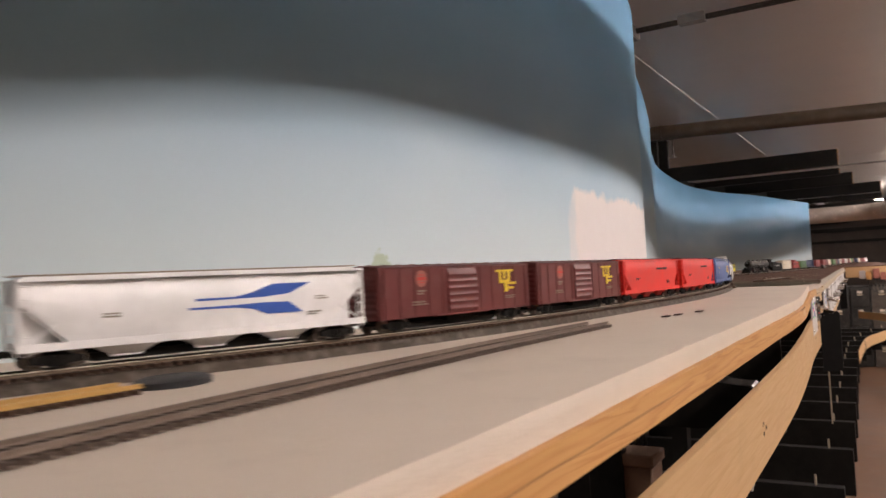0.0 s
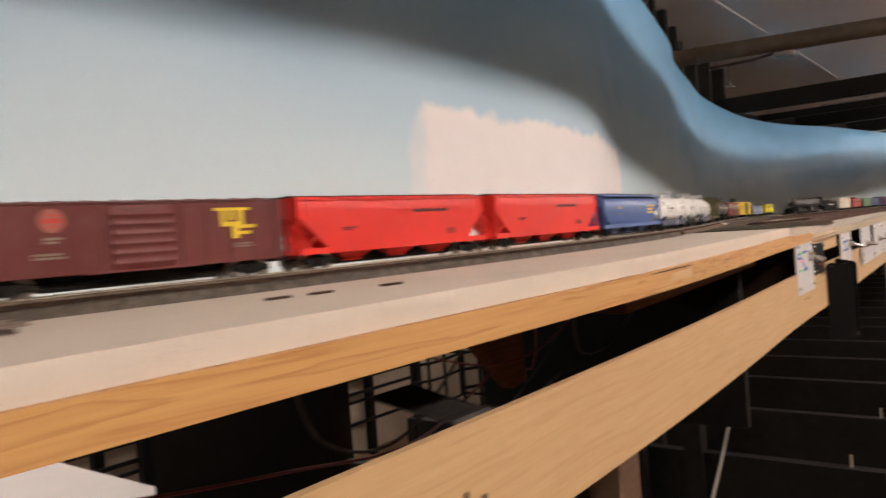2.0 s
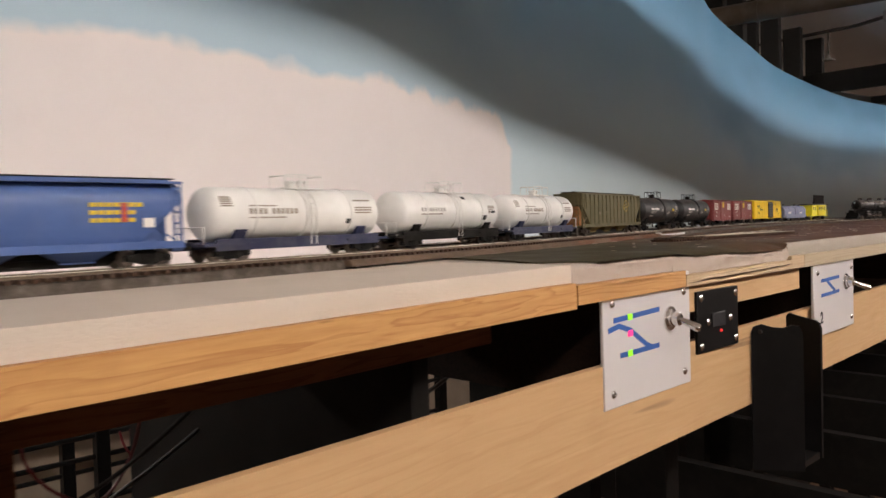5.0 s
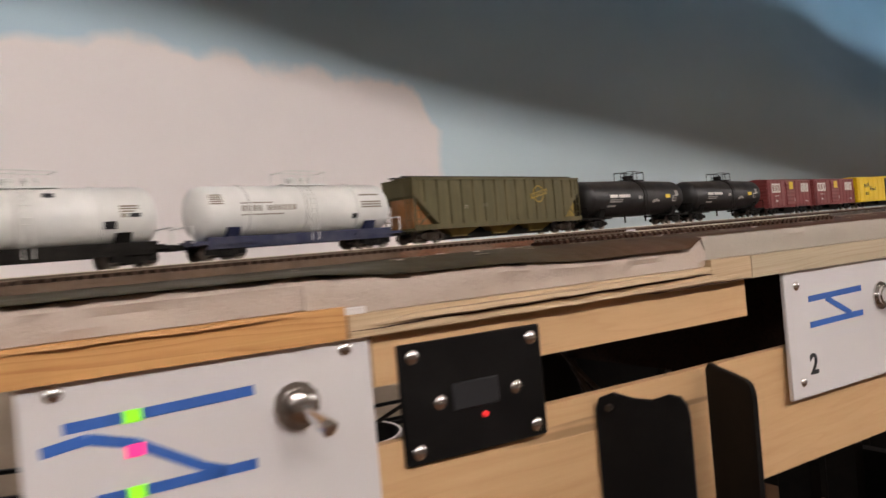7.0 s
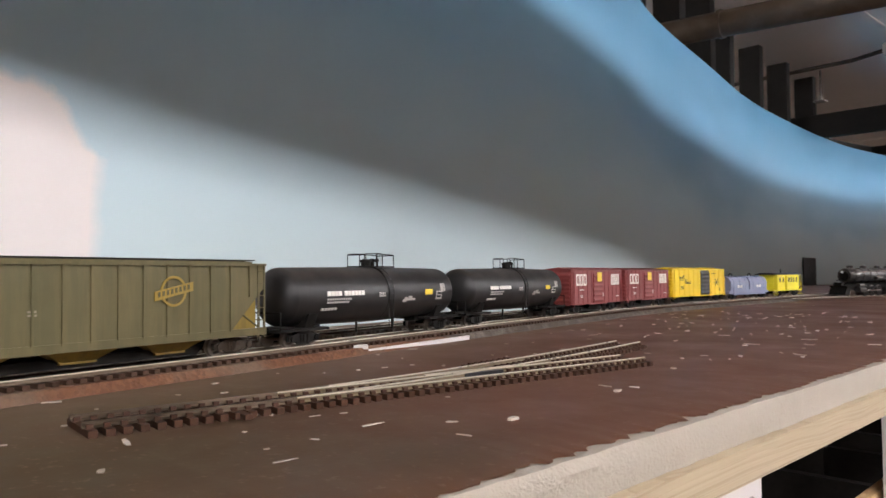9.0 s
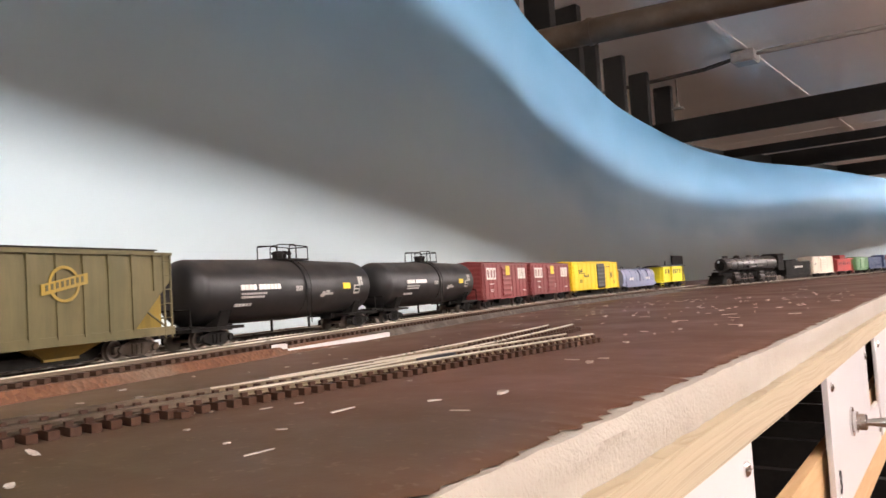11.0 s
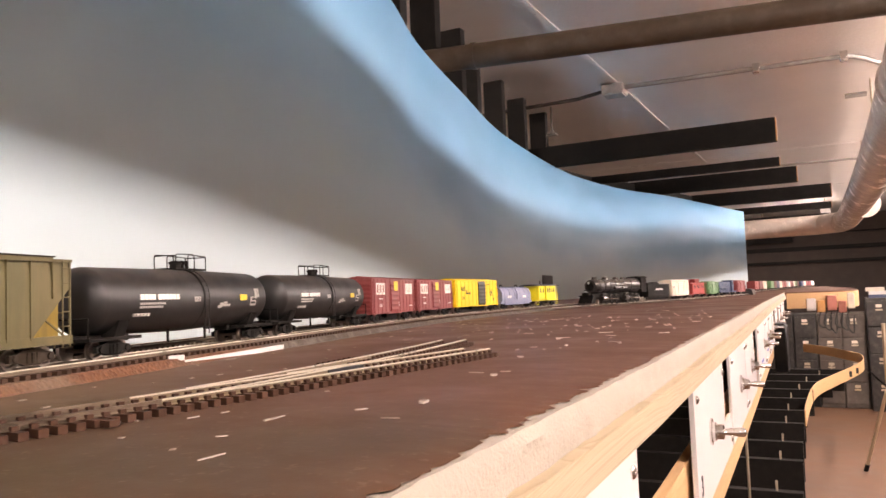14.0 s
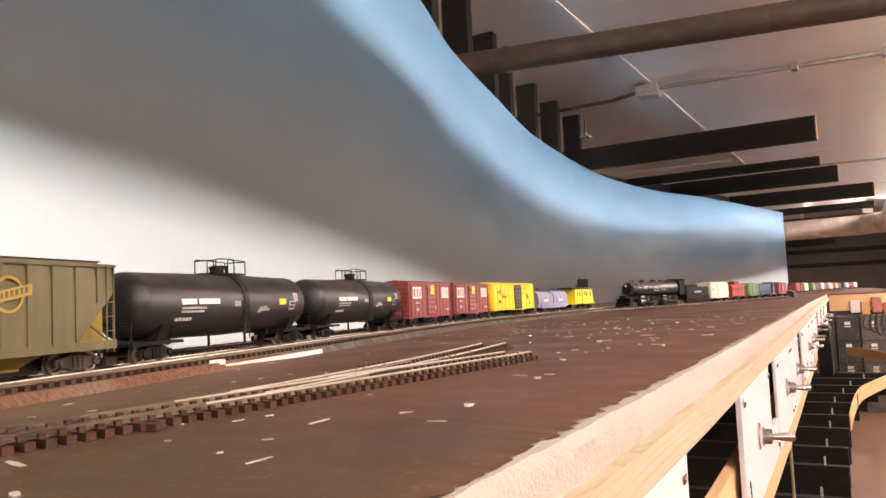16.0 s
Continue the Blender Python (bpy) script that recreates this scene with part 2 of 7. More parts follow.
def brown_paint():
    m, nt, b = fresh("brown_latex_paint")
    v = coords(nt)
    base = blend(nt, cloud(nt, v, 4, 4), (0.098, 0.041, 0.0235), (0.128, 0.057, 0.033))
    olive = ramp(nt, cloud(nt, coords(nt, (1, 0.8, 1)), 2.2, 2), [(0.5, 0.0), (0.68, 1.0)])
    base = blend(nt, calc(nt, "MULTIPLY", olive, 0.25), base, (0.080, 0.050, 0.028))
    tc = nt.nodes.new("ShaderNodeTexCoord")
    sep = nt.nodes.new("ShaderNodeSeparateXYZ")
    link(nt, tc.outputs["Object"], sep.inputs[0])
    run = calc(nt, "ADD", sep.outputs["Y"], calc(nt, "MULTIPLY", calc(nt, "SUBTRACT", cloud(nt, v, 7, 4), 0.5), 0.35))
    run = calc(nt, "ADD", run, calc(nt, "MULTIPLY", sep.outputs["X"], 0.6))
    coat = ramp(nt, calc(nt, "SUBTRACT", run, 2.3), [(0.08, 1.0), (0.33, 0.0)])
    base = blend(nt, calc(nt, "MULTIPLY", coat, 0.95), base, (0.046, 0.039, 0.017))
    # mottled paler haze puts the sheen of the paint into its colour
    haze = ramp(nt, cloud(nt, coords(nt, (1, 0.8, 1)), 6, 4), [(0.42, 0.0), (0.72, 1.0)])
    base = blend(nt, calc(nt, "MULTIPLY", calc(nt, "MULTIPLY", haze, calc(nt, "SUBTRACT", 1.0, coat)), 0.22), base, (0.150, 0.092, 0.068))
    # pale dust trodden along the roadbed
    lane = calc(nt, "ADD", sep.outputs["X"], calc(nt, "MULTIPLY", calc(nt, "SUBTRACT", sep.outputs["Y"], 2.5), 0.33))
    lane = calc(nt, "SUBTRACT", calc(nt, "MULTIPLY", calc(nt, "SUBTRACT", cloud(nt, v, 14, 5), 0.5), 0.12), lane)
    dusty = calc(nt, "MULTIPLY", ramp(nt, lane, [(0.09, 0.0), (0.17, 1.0)]), ramp(nt, calc(nt, "SUBTRACT", sep.outputs["Y"], 2.3), [(0.1, 0.0), (0.3, 1.0)]))
    dusty = calc(nt, "MULTIPLY", dusty, ramp(nt, calc(nt, "SUBTRACT", sep.outputs["Y"], 3.0), [(0.1, 1.0), (0.9, 0.0)]))
    base = blend(nt, calc(nt, "MULTIPLY", dusty, 0.55), base, (0.19, 0.135, 0.090))
    spk = ramp(nt, cloud(nt, v, 330, 4), [(0.60, 0.0), (0.70, 1.0)])
    base = blend(nt, calc(nt, "MULTIPLY", spk, 0.4), base, (0.22, 0.16, 0.12))
    link(nt, base, b.inputs["Base Color"])
    link(nt, ramp(nt, cloud(nt, v, 14, 4), [(0.3, 0.42), (0.7, 0.66)]), b.inputs["Roughness"])
    b.inputs["Specular IOR Level"].default_value = 0.27
    relief(nt, b, calc(nt, "ADD", cloud(nt, v, 500, 3), calc(nt, "MULTIPLY", cloud(nt, v, 60, 3), 0.4)), 0.10, 0.0006)
    return m


def cork_stuff():
    m, nt, b = fresh("cork")
    v = coords(nt)
    vor = nt.nodes.new("ShaderNodeTexVoronoi")
    vor.inputs["Scale"].default_value = 520
    link(nt, v, vor.inputs["Vector"])
    base = blend(nt, vor.outputs["Color"], (0.085, 0.032, 0.015), (0.17, 0.072, 0.032))
    sep = nt.nodes.new("ShaderNodeSeparateXYZ")
    tc = nt.nodes.new("ShaderNodeTexCoord")
    link(nt, tc.outputs["Object"], sep.inputs[0])
    worn = ramp(nt, cloud(nt, v, 16, 4), [(0.45, 0.0), (0.62, 1.0)])
    base = blend(nt, calc(nt, "MULTIPLY", worn, 0.65), base, (0.15, 0.11, 0.075))
    link(nt, base, b.inputs["Base Color"])
    b.inputs["Roughness"].default_value = 0.9
    relief(nt, b, vor.outputs["Distance"], 0.6, 0.0008)
    return m


# foam past y 2.56 is darkened in colour to counter its bright lighting
GREYFOAM = foam_stuff("toned_down_foam", (0.67, 0.66, 0.61))
OLDFOAM = foam_stuff("yellowed_foam", (0.80, 0.735, 0.68))
SKY, FOIL, FOAM, BROWN, CORK = sky_paint(), foil(), foam_stuff("raw_foam", (1.10, 1.05, 0.97)), brown_paint(), cork_stuff()
PINE = timber("pine_edge", (0.64, 0.365, 0.135), (0.43, 0.19, 0.055), (1, 0.55, 1), lines=0.4)
PINE_PALE = timber("pine_board", (0.62, 0.41, 0.21), (0.51, 0.305, 0.14), (0.55, 0.8, 0.55), lines=0.2)
PLY = timber("ply_edge", (0.60, 0.45, 0.28), (0.43, 0.30, 0.17), (0.5, 0.3, 3.0), knots=False, lines=0.3)
GREYPLY = timber("handled_ply_edge", (0.505, 0.42, 0.288), (0.39, 0.305, 0.195), (0.5, 0.3, 3.0), knots=False, lines=0.45)
# wood below the deck is near black, its shade put into the colour
DARKWOOD = timber("shade_dark_wood", (0.030, 0.017, 0.011), (0.014, 0.008, 0.006), knots=False)
REDWOOD = timber("reddish_stained_wood", (0.19, 0.078, 0.036), (0.11, 0.042, 0.019), knots=False)
BROWNBOARD = timber("brown_panel_wood", (0.22, 0.125, 0.075), (0.16, 0.085, 0.05), (1, 1, 0.4), knots=False, lines=0.3)
SPLITM = paint("split_shade", (0.055, 0.024, 0.010), 0.8, 0, 0.3, 60, 0.02)
BLACKWOOD = paint("black_painted_wood", (0.0085, 0.0075, 0.0065), 0.6, 0, 0.3, 12, 0.012)
FLOORM = paint("brown_floor_paint", (0.125, 0.060, 0.028), 0.55, 0, 0.22, 2.2, 0.05)
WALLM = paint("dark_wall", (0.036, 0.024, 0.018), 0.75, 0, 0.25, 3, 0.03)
PALEWALL = paint("pale_block_wall", (0.42, 0.335, 0.25), 0.85, 0, 0.15, 4)
ROOMWALL = paint("room_wall", (0.32, 0.275, 0.235), 0.8, 0, 0.12, 2)
IRON = paint("cast_iron_pipe", (0.078, 0.053, 0.033), 0.5, 0, 0.2, 9, 0.12)
GALV = paint("galvanised_steel", (0.36, 0.34, 0.32), 0.35, 0.7, 0.15, 40, 0.05)
STRIPM = paint("strip_metal", (0.80, 0.77, 0.73), 0.3, 0.3, 0.08, 12, 0.05)
WRAP = paint("pipe_wrap", (0.74, 0.66, 0.59), 0.24, 0.1, 0.12, 11, 0.1, 0.6, 45, 0.008)
WHITEP = paint("white_styrene", (0.65, 0.62, 0.61), 0.4, 0, 0.04, 8, 0.05, 0.05)
BLACKP = paint("black_plastic", (0.0065, 0.006, 0.006), 0.45, 0, 0.2, 30, 0.008, 0.1)
for m in (BLACKWOOD, BLACKP):
    m.node_tree.nodes["Principled BSDF"].inputs["Specular IOR Level"].default_value = 0.2
CHROME = metal("chrome", (0.72, 0.70, 0.68), 0.16)
STEEL = paint("nickel_rail", (0.50, 0.42, 0.31), 0.38, 0.55, 0.08, 60, 0.05, 0.1)
TAPE = paint("blue_tape", (0.030, 0.115, 0.42), 0.6, 0, 0.12, 60, 0.05)
INK = paint("marker_ink", (0.012, 0.012, 0.014), 0.5, 0, 0.1, 60, 0)
TIE = paint("brown_plastic_tie", (0.060, 0.033, 0.021), 0.6, 0, 0.3, 60, 0.14)
GREYTIE = paint("grey_tie", (0.24, 0.195, 0.145), 0.65, 0, 0.25, 60, 0.3)
RED, GREEN = glow("red_led", (1.0, 0.04, 0.22), 1.0), glow("green_led", (0.30, 0.85, 0.02), 0.7)
TUBEM = glow("fluorescent_tube", TUBE_COL, TUBE)


for m in (BLACKWOOD, DARKWOOD, BLACKP, REDWOOD, TIE):
    m.node_tree.nodes["Principled BSDF"].inputs["Specular IOR Level"].default_value = 0.12


# ---- geometry helpers ----
def catmull(pts, n=12):
    pts, out = [np.array(p, float) for p in pts], []
    for i in range(len(pts) - 1):
        a, b, c, d = pts[max(i - 1, 0)], pts[i], pts[i + 1], pts[min(i + 2, len(pts) - 1)]
        for u in np.linspace(0, 1, n, endpoint=False):
            out.append(0.5 * (2 * b + (c - a) * u + (2 * a - 5 * b + 4 * c - d) * u * u + (3 * b - a - 3 * c + d) * u ** 3))
    out.append(pts[-1])
    return np.array(out)


def box(bm, x0, x1, y0, y1, z0, z1, bevel=0.0):
    vs = [bm.verts.new((x, y, z)) for x in (x0, x1) for y in (y0, y1) for z in (z0, z1)]
    fs = [bm.faces.new([vs[i] for i in f]) for f in ((0, 1, 3, 2), (4, 6, 7, 5), (0, 4, 5, 1), (2, 3, 7, 6), (0, 2, 6, 4), (1, 5, 7, 3))]
    if bevel:
        es = {e for f in fs for e in f.edges}
        bmesh.ops.bevel(bm, geom=list(es), offset=bevel, segments=1, affect="EDGES", profile=0.5)
    return vs


def rod(bm, p, q, r, seg=8, r2=None, cap=True):
    p, q = Vector(p), Vector(q)
    d = (q - p).normalized()
    u = d.orthogonal().normalized()
    w = d.cross(u)
    r2 = r if r2 is None else r2
    rings = []
    for c, rr in ((p, r), (q, r2)):
        rings.append([bm.verts.new(c + rr * (math.cos(a) * u + math.sin(a) * w)) for a in (2 * math.pi * i / seg for i in range(seg))])
    for i in range(seg):
        j = (i + 1) % seg
        bm.faces.new((rings[0][i], rings[0][j], rings[1][j], rings[1][i]))
    if cap:
        bm.faces.new(rings[0][::-1])
        bm.faces.new(rings[1])


def bent_rod(bm, pts, r, seg=8):
    """A tube through points."""
    pts = [Vector(p) for p in pts]
    ring, up = None, None
    first = None
    for i, c in enumerate(pts):
        d = (pts[min(i + 1, len(pts) - 1)] - pts[max(i - 1, 0)]).normalized()
        if up is None:
            up = d.orthogonal().normalized()
        up = (up - d * up.dot(d)).normalized()
        w = d.cross(up)
        rr = [bm.verts.new(c + r * (math.cos(a) * up + math.sin(a) * w)) for a in (2 * math.pi * k / seg for k in range(seg))]
        if ring:
            for k in range(seg):
                bm.faces.new((ring[k], ring[(k + 1) % seg], rr[(k + 1) % seg], rr[k]))
        else:
            first = rr
        ring = rr
    bm.faces.new(first[::-1])
    bm.faces.new(ring)


def lathe(bm, prof, axis="x", at=(0, 0, 0), seg=16, smooth=True, cap=True):
    """prof: (along, radius) pairs turned about an axis through at."""
    rings = []
    for a, r in prof:
        ring = []
        for k in range(seg):
            t = 2 * math.pi * k / seg
            c, s = r * math.cos(t), r * math.sin(t)
            p = {"x": (a, c, s), "y": (c, a, s), "z": (c, s, a)}[axis]
            ring.append(bm.verts.new((at[0] + p[0], at[1] + p[1], at[2] + p[2])))
        rings.append(ring)
    for g, h in zip(rings, rings[1:]):
        for k in range(seg):
            f = bm.faces.new((g[k], g[(k + 1) % seg], h[(k + 1) % seg], h[k]))
            f.smooth = smooth
    for ring in (rings[0], rings[-1]) if cap else ():
        bm.faces.new(ring)


def prism(bm, poly, axis, a, b):
    """A polygon in the plane across axis, drawn out from a to b. poly: pairs of the two other axes in order."""
    def at(u, v, w):
        return {"x": (w, u, v), "y": (u, w, v), "z": (u, v, w)}[axis]
    r0, r1 = [bm.verts.new(at(u, v, a)) for u, v in poly], [bm.verts.new(at(u, v, b)) for u, v in poly]
    for i in range(len(poly)):
        j = (i + 1) % len(poly)
        bm.faces.new((r0[i], r0[j], r1[j], r1[i]))
    bm.faces.new(r0[::-1])
    bm.faces.new(r1)


def sweep(bm, line, prof, closed_ends=True):
    """prof: closed loop of (right, up) offsets carried along a line of (x, y) or (x, y, z)."""
    n = len(line)
    prev = first = None
    for i in range(n):
        t = np.array(line[min(i + 1, n - 1)][:2]) - np.array(line[max(i - 1, 0)][:2])
        t = t / np.linalg.norm(t)
        r = np.array([t[1], -t[0]])
        z = line[i][2] if len(line[i]) > 2 else 0.0
        ring = [bm.verts.new((line[i][0] + r[0] * u, line[i][1] + r[1] * u, z + v)) for u, v in prof]
        if prev:
            for k in range(len(prof)):
                j = (k + 1) % len(prof)
                bm.faces.new((prev[k], prev[j], ring[j], ring[k]))
        else:
            first = ring
        prev = ring
    if closed_ends:
        bm.faces.new(first[::-1])
        bm.faces.new(prev)


def mesh_of(name, bm, material, smooth=None):
    bmesh.ops.recalc_face_normals(bm, faces=bm.faces[:])
    me = bpy.data.meshes.new(name)
    bm.to_mesh(me)
    bm.free()
    me.polygons.foreach_set("use_smooth", [True] * len(me.polygons))
    me.set_sharp_from_angle(angle=radians(38))
    for mt in (material if isinstance(material, (list, tuple)) else [material]):
        me.materials.append(mt)
    return me


def solid(name, bm, material, label="", category="", kind="", group=""):
    return tagged(new(name, mesh_of(name, bm, material)), label, category, group, kind)


def part(name, bm, material, parent, label=""):
    ob = new(name, mesh_of(name, bm, material))
    ob.parent = parent
    return tagged(ob, label)


def share(name, me, parent, loc=(0, 0, 0), rz=0.0, label=""):
    ob = new(name, me)
    ob.parent, ob.location, ob.rotation_euler = parent, loc, (0, 0, rz)
    return tagged(ob, label)


def thing(name, label, category, group="", kind=""):
    return tagged(new(name), label, category, group, kind)


def B():
    return bmesh.new()


# ---- the room ----
bm = B(); box(bm, -3.8, 5.2, -4.2, 15.2, FLOOR - 0.1, FLOOR)
solid("floor", bm, FLOORM, "brown painted concrete basement floor", "floor", "structure")

bm = B(); box(bm, -3.8, 5.2, -4.2, 15.2, CEIL, CEIL + 0.05)
solid("ceiling", bm, FOIL, "low foil-faced insulation board ceiling with taped seams", "ceiling", "structure")
for x in (-2.02, -0.80, 0.42, 1.64, 2.86, 4.08):          # bright metal strips over the board joints
    bm = B(); box(bm, x - 0.011, x + 0.011, -4.1, 15.1, CEIL - 0.005, CEIL - 0.0005, 0.001)
    solid("trim_strip", bm, STRIPM, "pale metal strip over a ceiling joint", "trim", "structure")
for y in (1.1, 3.54, 8.42, 10.86):
    bm = B(); box(bm, -3.5, 4.9, y - 0.004, y + 0.004, CEIL - 0.002, CEIL - 0.0003)
    solid("trim_strip", bm, STRIPM, "thin taped cross joint in the ceiling", "trim", "structure")

def wall(name, x0, x1, y0, y1, m, label):
    b = B(); box(b, x0, x1, y0, y1, FLOOR, CEIL)
    return solid(name, b, m, label, "wall", kind="structure")
wall("wall_west", -3.75, -3.6, -4.1, 15.1, PALEWALL, "pale block wall of the aisle behind the layout")
wall("wall_east", 5.0, 5.15, -4.1, 15.1, ROOMWALL, "plain painted basement wall")
wall("wall_south", -3.6, 5.0, -4.1, -3.95, ROOMWALL, "plain painted basement wall")
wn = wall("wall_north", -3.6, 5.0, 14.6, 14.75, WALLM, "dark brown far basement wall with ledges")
for z0, z1, x0, x1, d in ((1.80, 1.86, -1.9, 4.9, 0.03), (1.62, 1.66, -1.9, 4.9, 0.05), (1.93, 2.02, -1.2, -0.5, 0.12), (2.03, 2.05, -1.9, 4.9, 0.06)):
    bm = B(); box(bm, x0, x1, 14.6 - d, 14.6, z0, z1); part("ledge", bm, BLACKWOOD, wn)

# ---- lamps ----
def tube_light(x, y, z, length=1.2):
    t = thing("ceiling_light", "fluorescent ceiling light with a glowing wrap-around diffuser", "light", "ceiling lights")
    b = B(); prism(b, [(-0.045, 0.0), (0.045, 0.0), (0.035, 0.03), (-0.035, 0.03)], "y", -length / 2, length / 2)
    part("housing", b, WHITEP, t)
    b = B(); prism(b, [(-0.048, -0.001), (0.048, -0.001), (0.048, -0.028), (0.032, -0.040), (-0.032, -0.040), (-0.048, -0.028)], "y", -length / 2, length / 2); part("diffuser", b, TUBEM, t, "glowing diffuser")
    for s in (-1, 1):
        b = B(); y0, y1 = sorted((s * length / 2, s * (length / 2 + 0.012))); box(b, -0.05, 0.05, y0 + 0.0005, y1 + 0.0005, -0.042, 0.03); part("end_cap", b, WHITEP, t)
    for s in (-1, 1):
        b = B(); rod(b, (0, s * length * 0.35, 0.029), (0, s * length * 0.35, CEIL - z), 0.005, 6); part("hanger_rod", b, STEEL, t)
    t.matrix_basis = pose(x, y, z)
    return t

LAMP_X, LAMP_Z = 1.22, CEIL - 0.145
# unseen row; its close spacing past y 4 is added to brighten the ceiling
for y in (0.75, 2.6, 4.6, 5.9, 7.2, 8.5, 9.8, 11.1):
    tube_light(LAMP_X if y < 9 else 0.78, y, LAMP_Z)
for y in (1.6, 4.4):                          # the aisle behind the backdrop
    tube_light(-2.55, y, LAMP_Z)
tube_light(-0.77, 13.1, LAMP_Z, 0.45); tube_light(-0.03, 12.3, LAMP_Z, 0.45)

# ---- backdrop ----
SKYLINE = catmull([(-.80, -2.4), (-.78, -.6), (-.70, .2), (-.60, .5), (-.485, .76), (-.405, .92), (-.352, 1.06), (-.322, 1.22), (-.305, 1.5), (-.30, 1.8), (-.33, 2.25), (-.46, 2.68), (-.55, 3.09), (-.63, 3.44), (-.71, 3.76), (-.81, 4.07),
                   (-.92, 4.55), (-1.03, 5.05), (-1.1, 5.6), (-1.14, 6.1), (-1.14, 6.5), (-1.07, 7.1), (-.9, 7.7), (-.61, 9.25)], 10)
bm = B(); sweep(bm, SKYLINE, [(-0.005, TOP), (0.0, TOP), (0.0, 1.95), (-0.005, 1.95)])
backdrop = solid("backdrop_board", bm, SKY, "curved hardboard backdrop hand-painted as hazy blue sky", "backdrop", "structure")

# ---- bench: foam on ply, with a pine edge and a board below ----
EDGE = catmull([(.055, -2.4), (.05, 0), (.052, .7), (.052, 1.3), (.05, 1.6), (.03, 1.9), (.007, 2.2), (0.0, 2.5), (-.009, 2.8), (-.02, 3.05), (-.038, 3.5), (-.073, 4.3), (-.108, 5.2), (-.135, 5.9)], 10)


def edge_x(y):
    return float(np.interp(y, EDGE[:, 1], EDGE[:, 0]))


def sky_x(y):
    return float(np.interp(y, SKYLINE[:, 1], SKYLINE[:, 0]))


def droop(y):
    """How far the foam and its paint sag at the front where the deck is torn."""
    return float(np.interp(y, [2.335, 2.37, 2.43, 2.47, 2.553, 2.5655], [0.0, 0.0028, 0.0034, 0.0060, 0.0058, 0.0]))


def foam_slab(bm, y0, y1, z0, z1, step, rough):
    """Foam sheet whose sawn front is chipped and wavy."""
    lev = 5
    rows = []
    for y in np.linspace(y0, y1, max(2, int((y1 - y0) / step) + 1)):
        f, k = edge_x(y) - 0.003, sky_x(y) - 0.004
        row = [bm.verts.new((k, y, z0))]
        for i in range(lev):
            u = i / (lev - 1)
            n1 = noise.noise((y * 28, u * 2.2, 1.7)) * 0.7 + noise.noise((y * 95, u * 4.0, 9.1)) * 0.55
            chip = max(0.0, noise.noise((y * 17, 4.0, u)) - 0.25) * 1.6
            dz = -droop(y) * u - (rough * 0.5 * abs(noise.noise((y * 60, 7.7, 0))) if i == lev - 1 else 0.0)
            row.append(bm.verts.new((f + rough * (n1 - chip) - rough * 0.8 * (u > 0.9), y, z0 + (z1 - z0) * u + dz)))
        row.append(bm.verts.new((f - 0.012, y, z1 - droop(y) * 0.55)))
        row.append(bm.verts.new((f - 0.035, y, z1)))
        row.append(bm.verts.new((k, y, z1)))
        rows.append(row)
    m = len(rows[0])
    for p, q in zip(rows, rows[1:]):
        for k in range(m):
            bm.faces.new((p[k], p[(k + 1) % m], q[(k + 1) % m], q[k]))
    bm.faces.new(rows[0][::-1])
    bm.faces.new(rows[-1])


def slab(bm, y0, y1, front, back, z0, z1, step=0.05, jag=0.0):
    """A sheet between two lines that run with y."""
    n = max(2, int((y1 - y0) / step) + 1)
    rows = []
    for y in np.linspace(y0, y1, n):
        j = RNG.uniform(-jag, jag)
        j2 = RNG.uniform(-jag, jag) * 0.6
        rows.append([bm.verts.new(p) for p in ((back(y), y, z0), (front(y) + j2, y, z0), (front(y) + j, y, z1), (back(y), y, z1))])
    for a, b in zip(rows, rows[1:]):
        for k in range(4):
            bm.faces.new((a[k], a[(k + 1) % 4], b[(k + 1) % 4], b[k]))
    bm.faces.new(rows[0][::-1])
    bm.faces.new(rows[-1])


bench = thing("bench", "raw foam-topped plywood layout bench with a pine front edge", "bench")
CUTS = [-2.4, -0.2, 2.195, 2.33, 2.565, 4.4, 5.9]
for i, (a, b) in enumerate(zip(CUTS, CUTS[1:])):
    bm = B()
    foam_slab(bm, a + 0.0002, b - 0.0002, TOP - (0.0166 if a == 2.33 else 0.0130 if a > 2 else 0.0116), TOP, 0.004 if 2 < a < 4 else 0.012, (0.0030 if a < 2.5 else 0.0014) if a > 2 else 0.0008)
    part("foam_sheet", bm, GREYFOAM if a > 2.5 else (OLDFOAM if a > 2 else FOAM), bench)
# plywood deck under the foam and the pine strip along its front
bm = B(); slab(bm, 2.1965, 2.3455, lambda y: edge_x(y) + 0.001, lambda y: edge_x(y) - 0.019, TOP - 0.0262, TOP - 0.0133, 0.02, 0.0003); part("pine_strip", bm, PINE, bench)
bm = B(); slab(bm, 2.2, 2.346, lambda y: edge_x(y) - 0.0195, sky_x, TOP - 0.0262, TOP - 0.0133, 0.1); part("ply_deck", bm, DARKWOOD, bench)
for a, b, m, zt in ((2.3465, 2.565, PLY, 0.0169), (2.5655, 2.6, PLY, 0.0133), (2.601, 5.9, GREYPLY, 0.0133)):
    bm = B(); slab(bm, a, b, lambda y: edge_x(y) + 0.001, sky_x, TOP - 0.0262, TOP - zt, 0.1); part("ply_deck", bm, m, bench)
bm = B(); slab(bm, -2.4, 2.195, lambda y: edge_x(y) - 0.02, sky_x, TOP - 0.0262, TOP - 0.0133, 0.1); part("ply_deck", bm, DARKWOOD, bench)
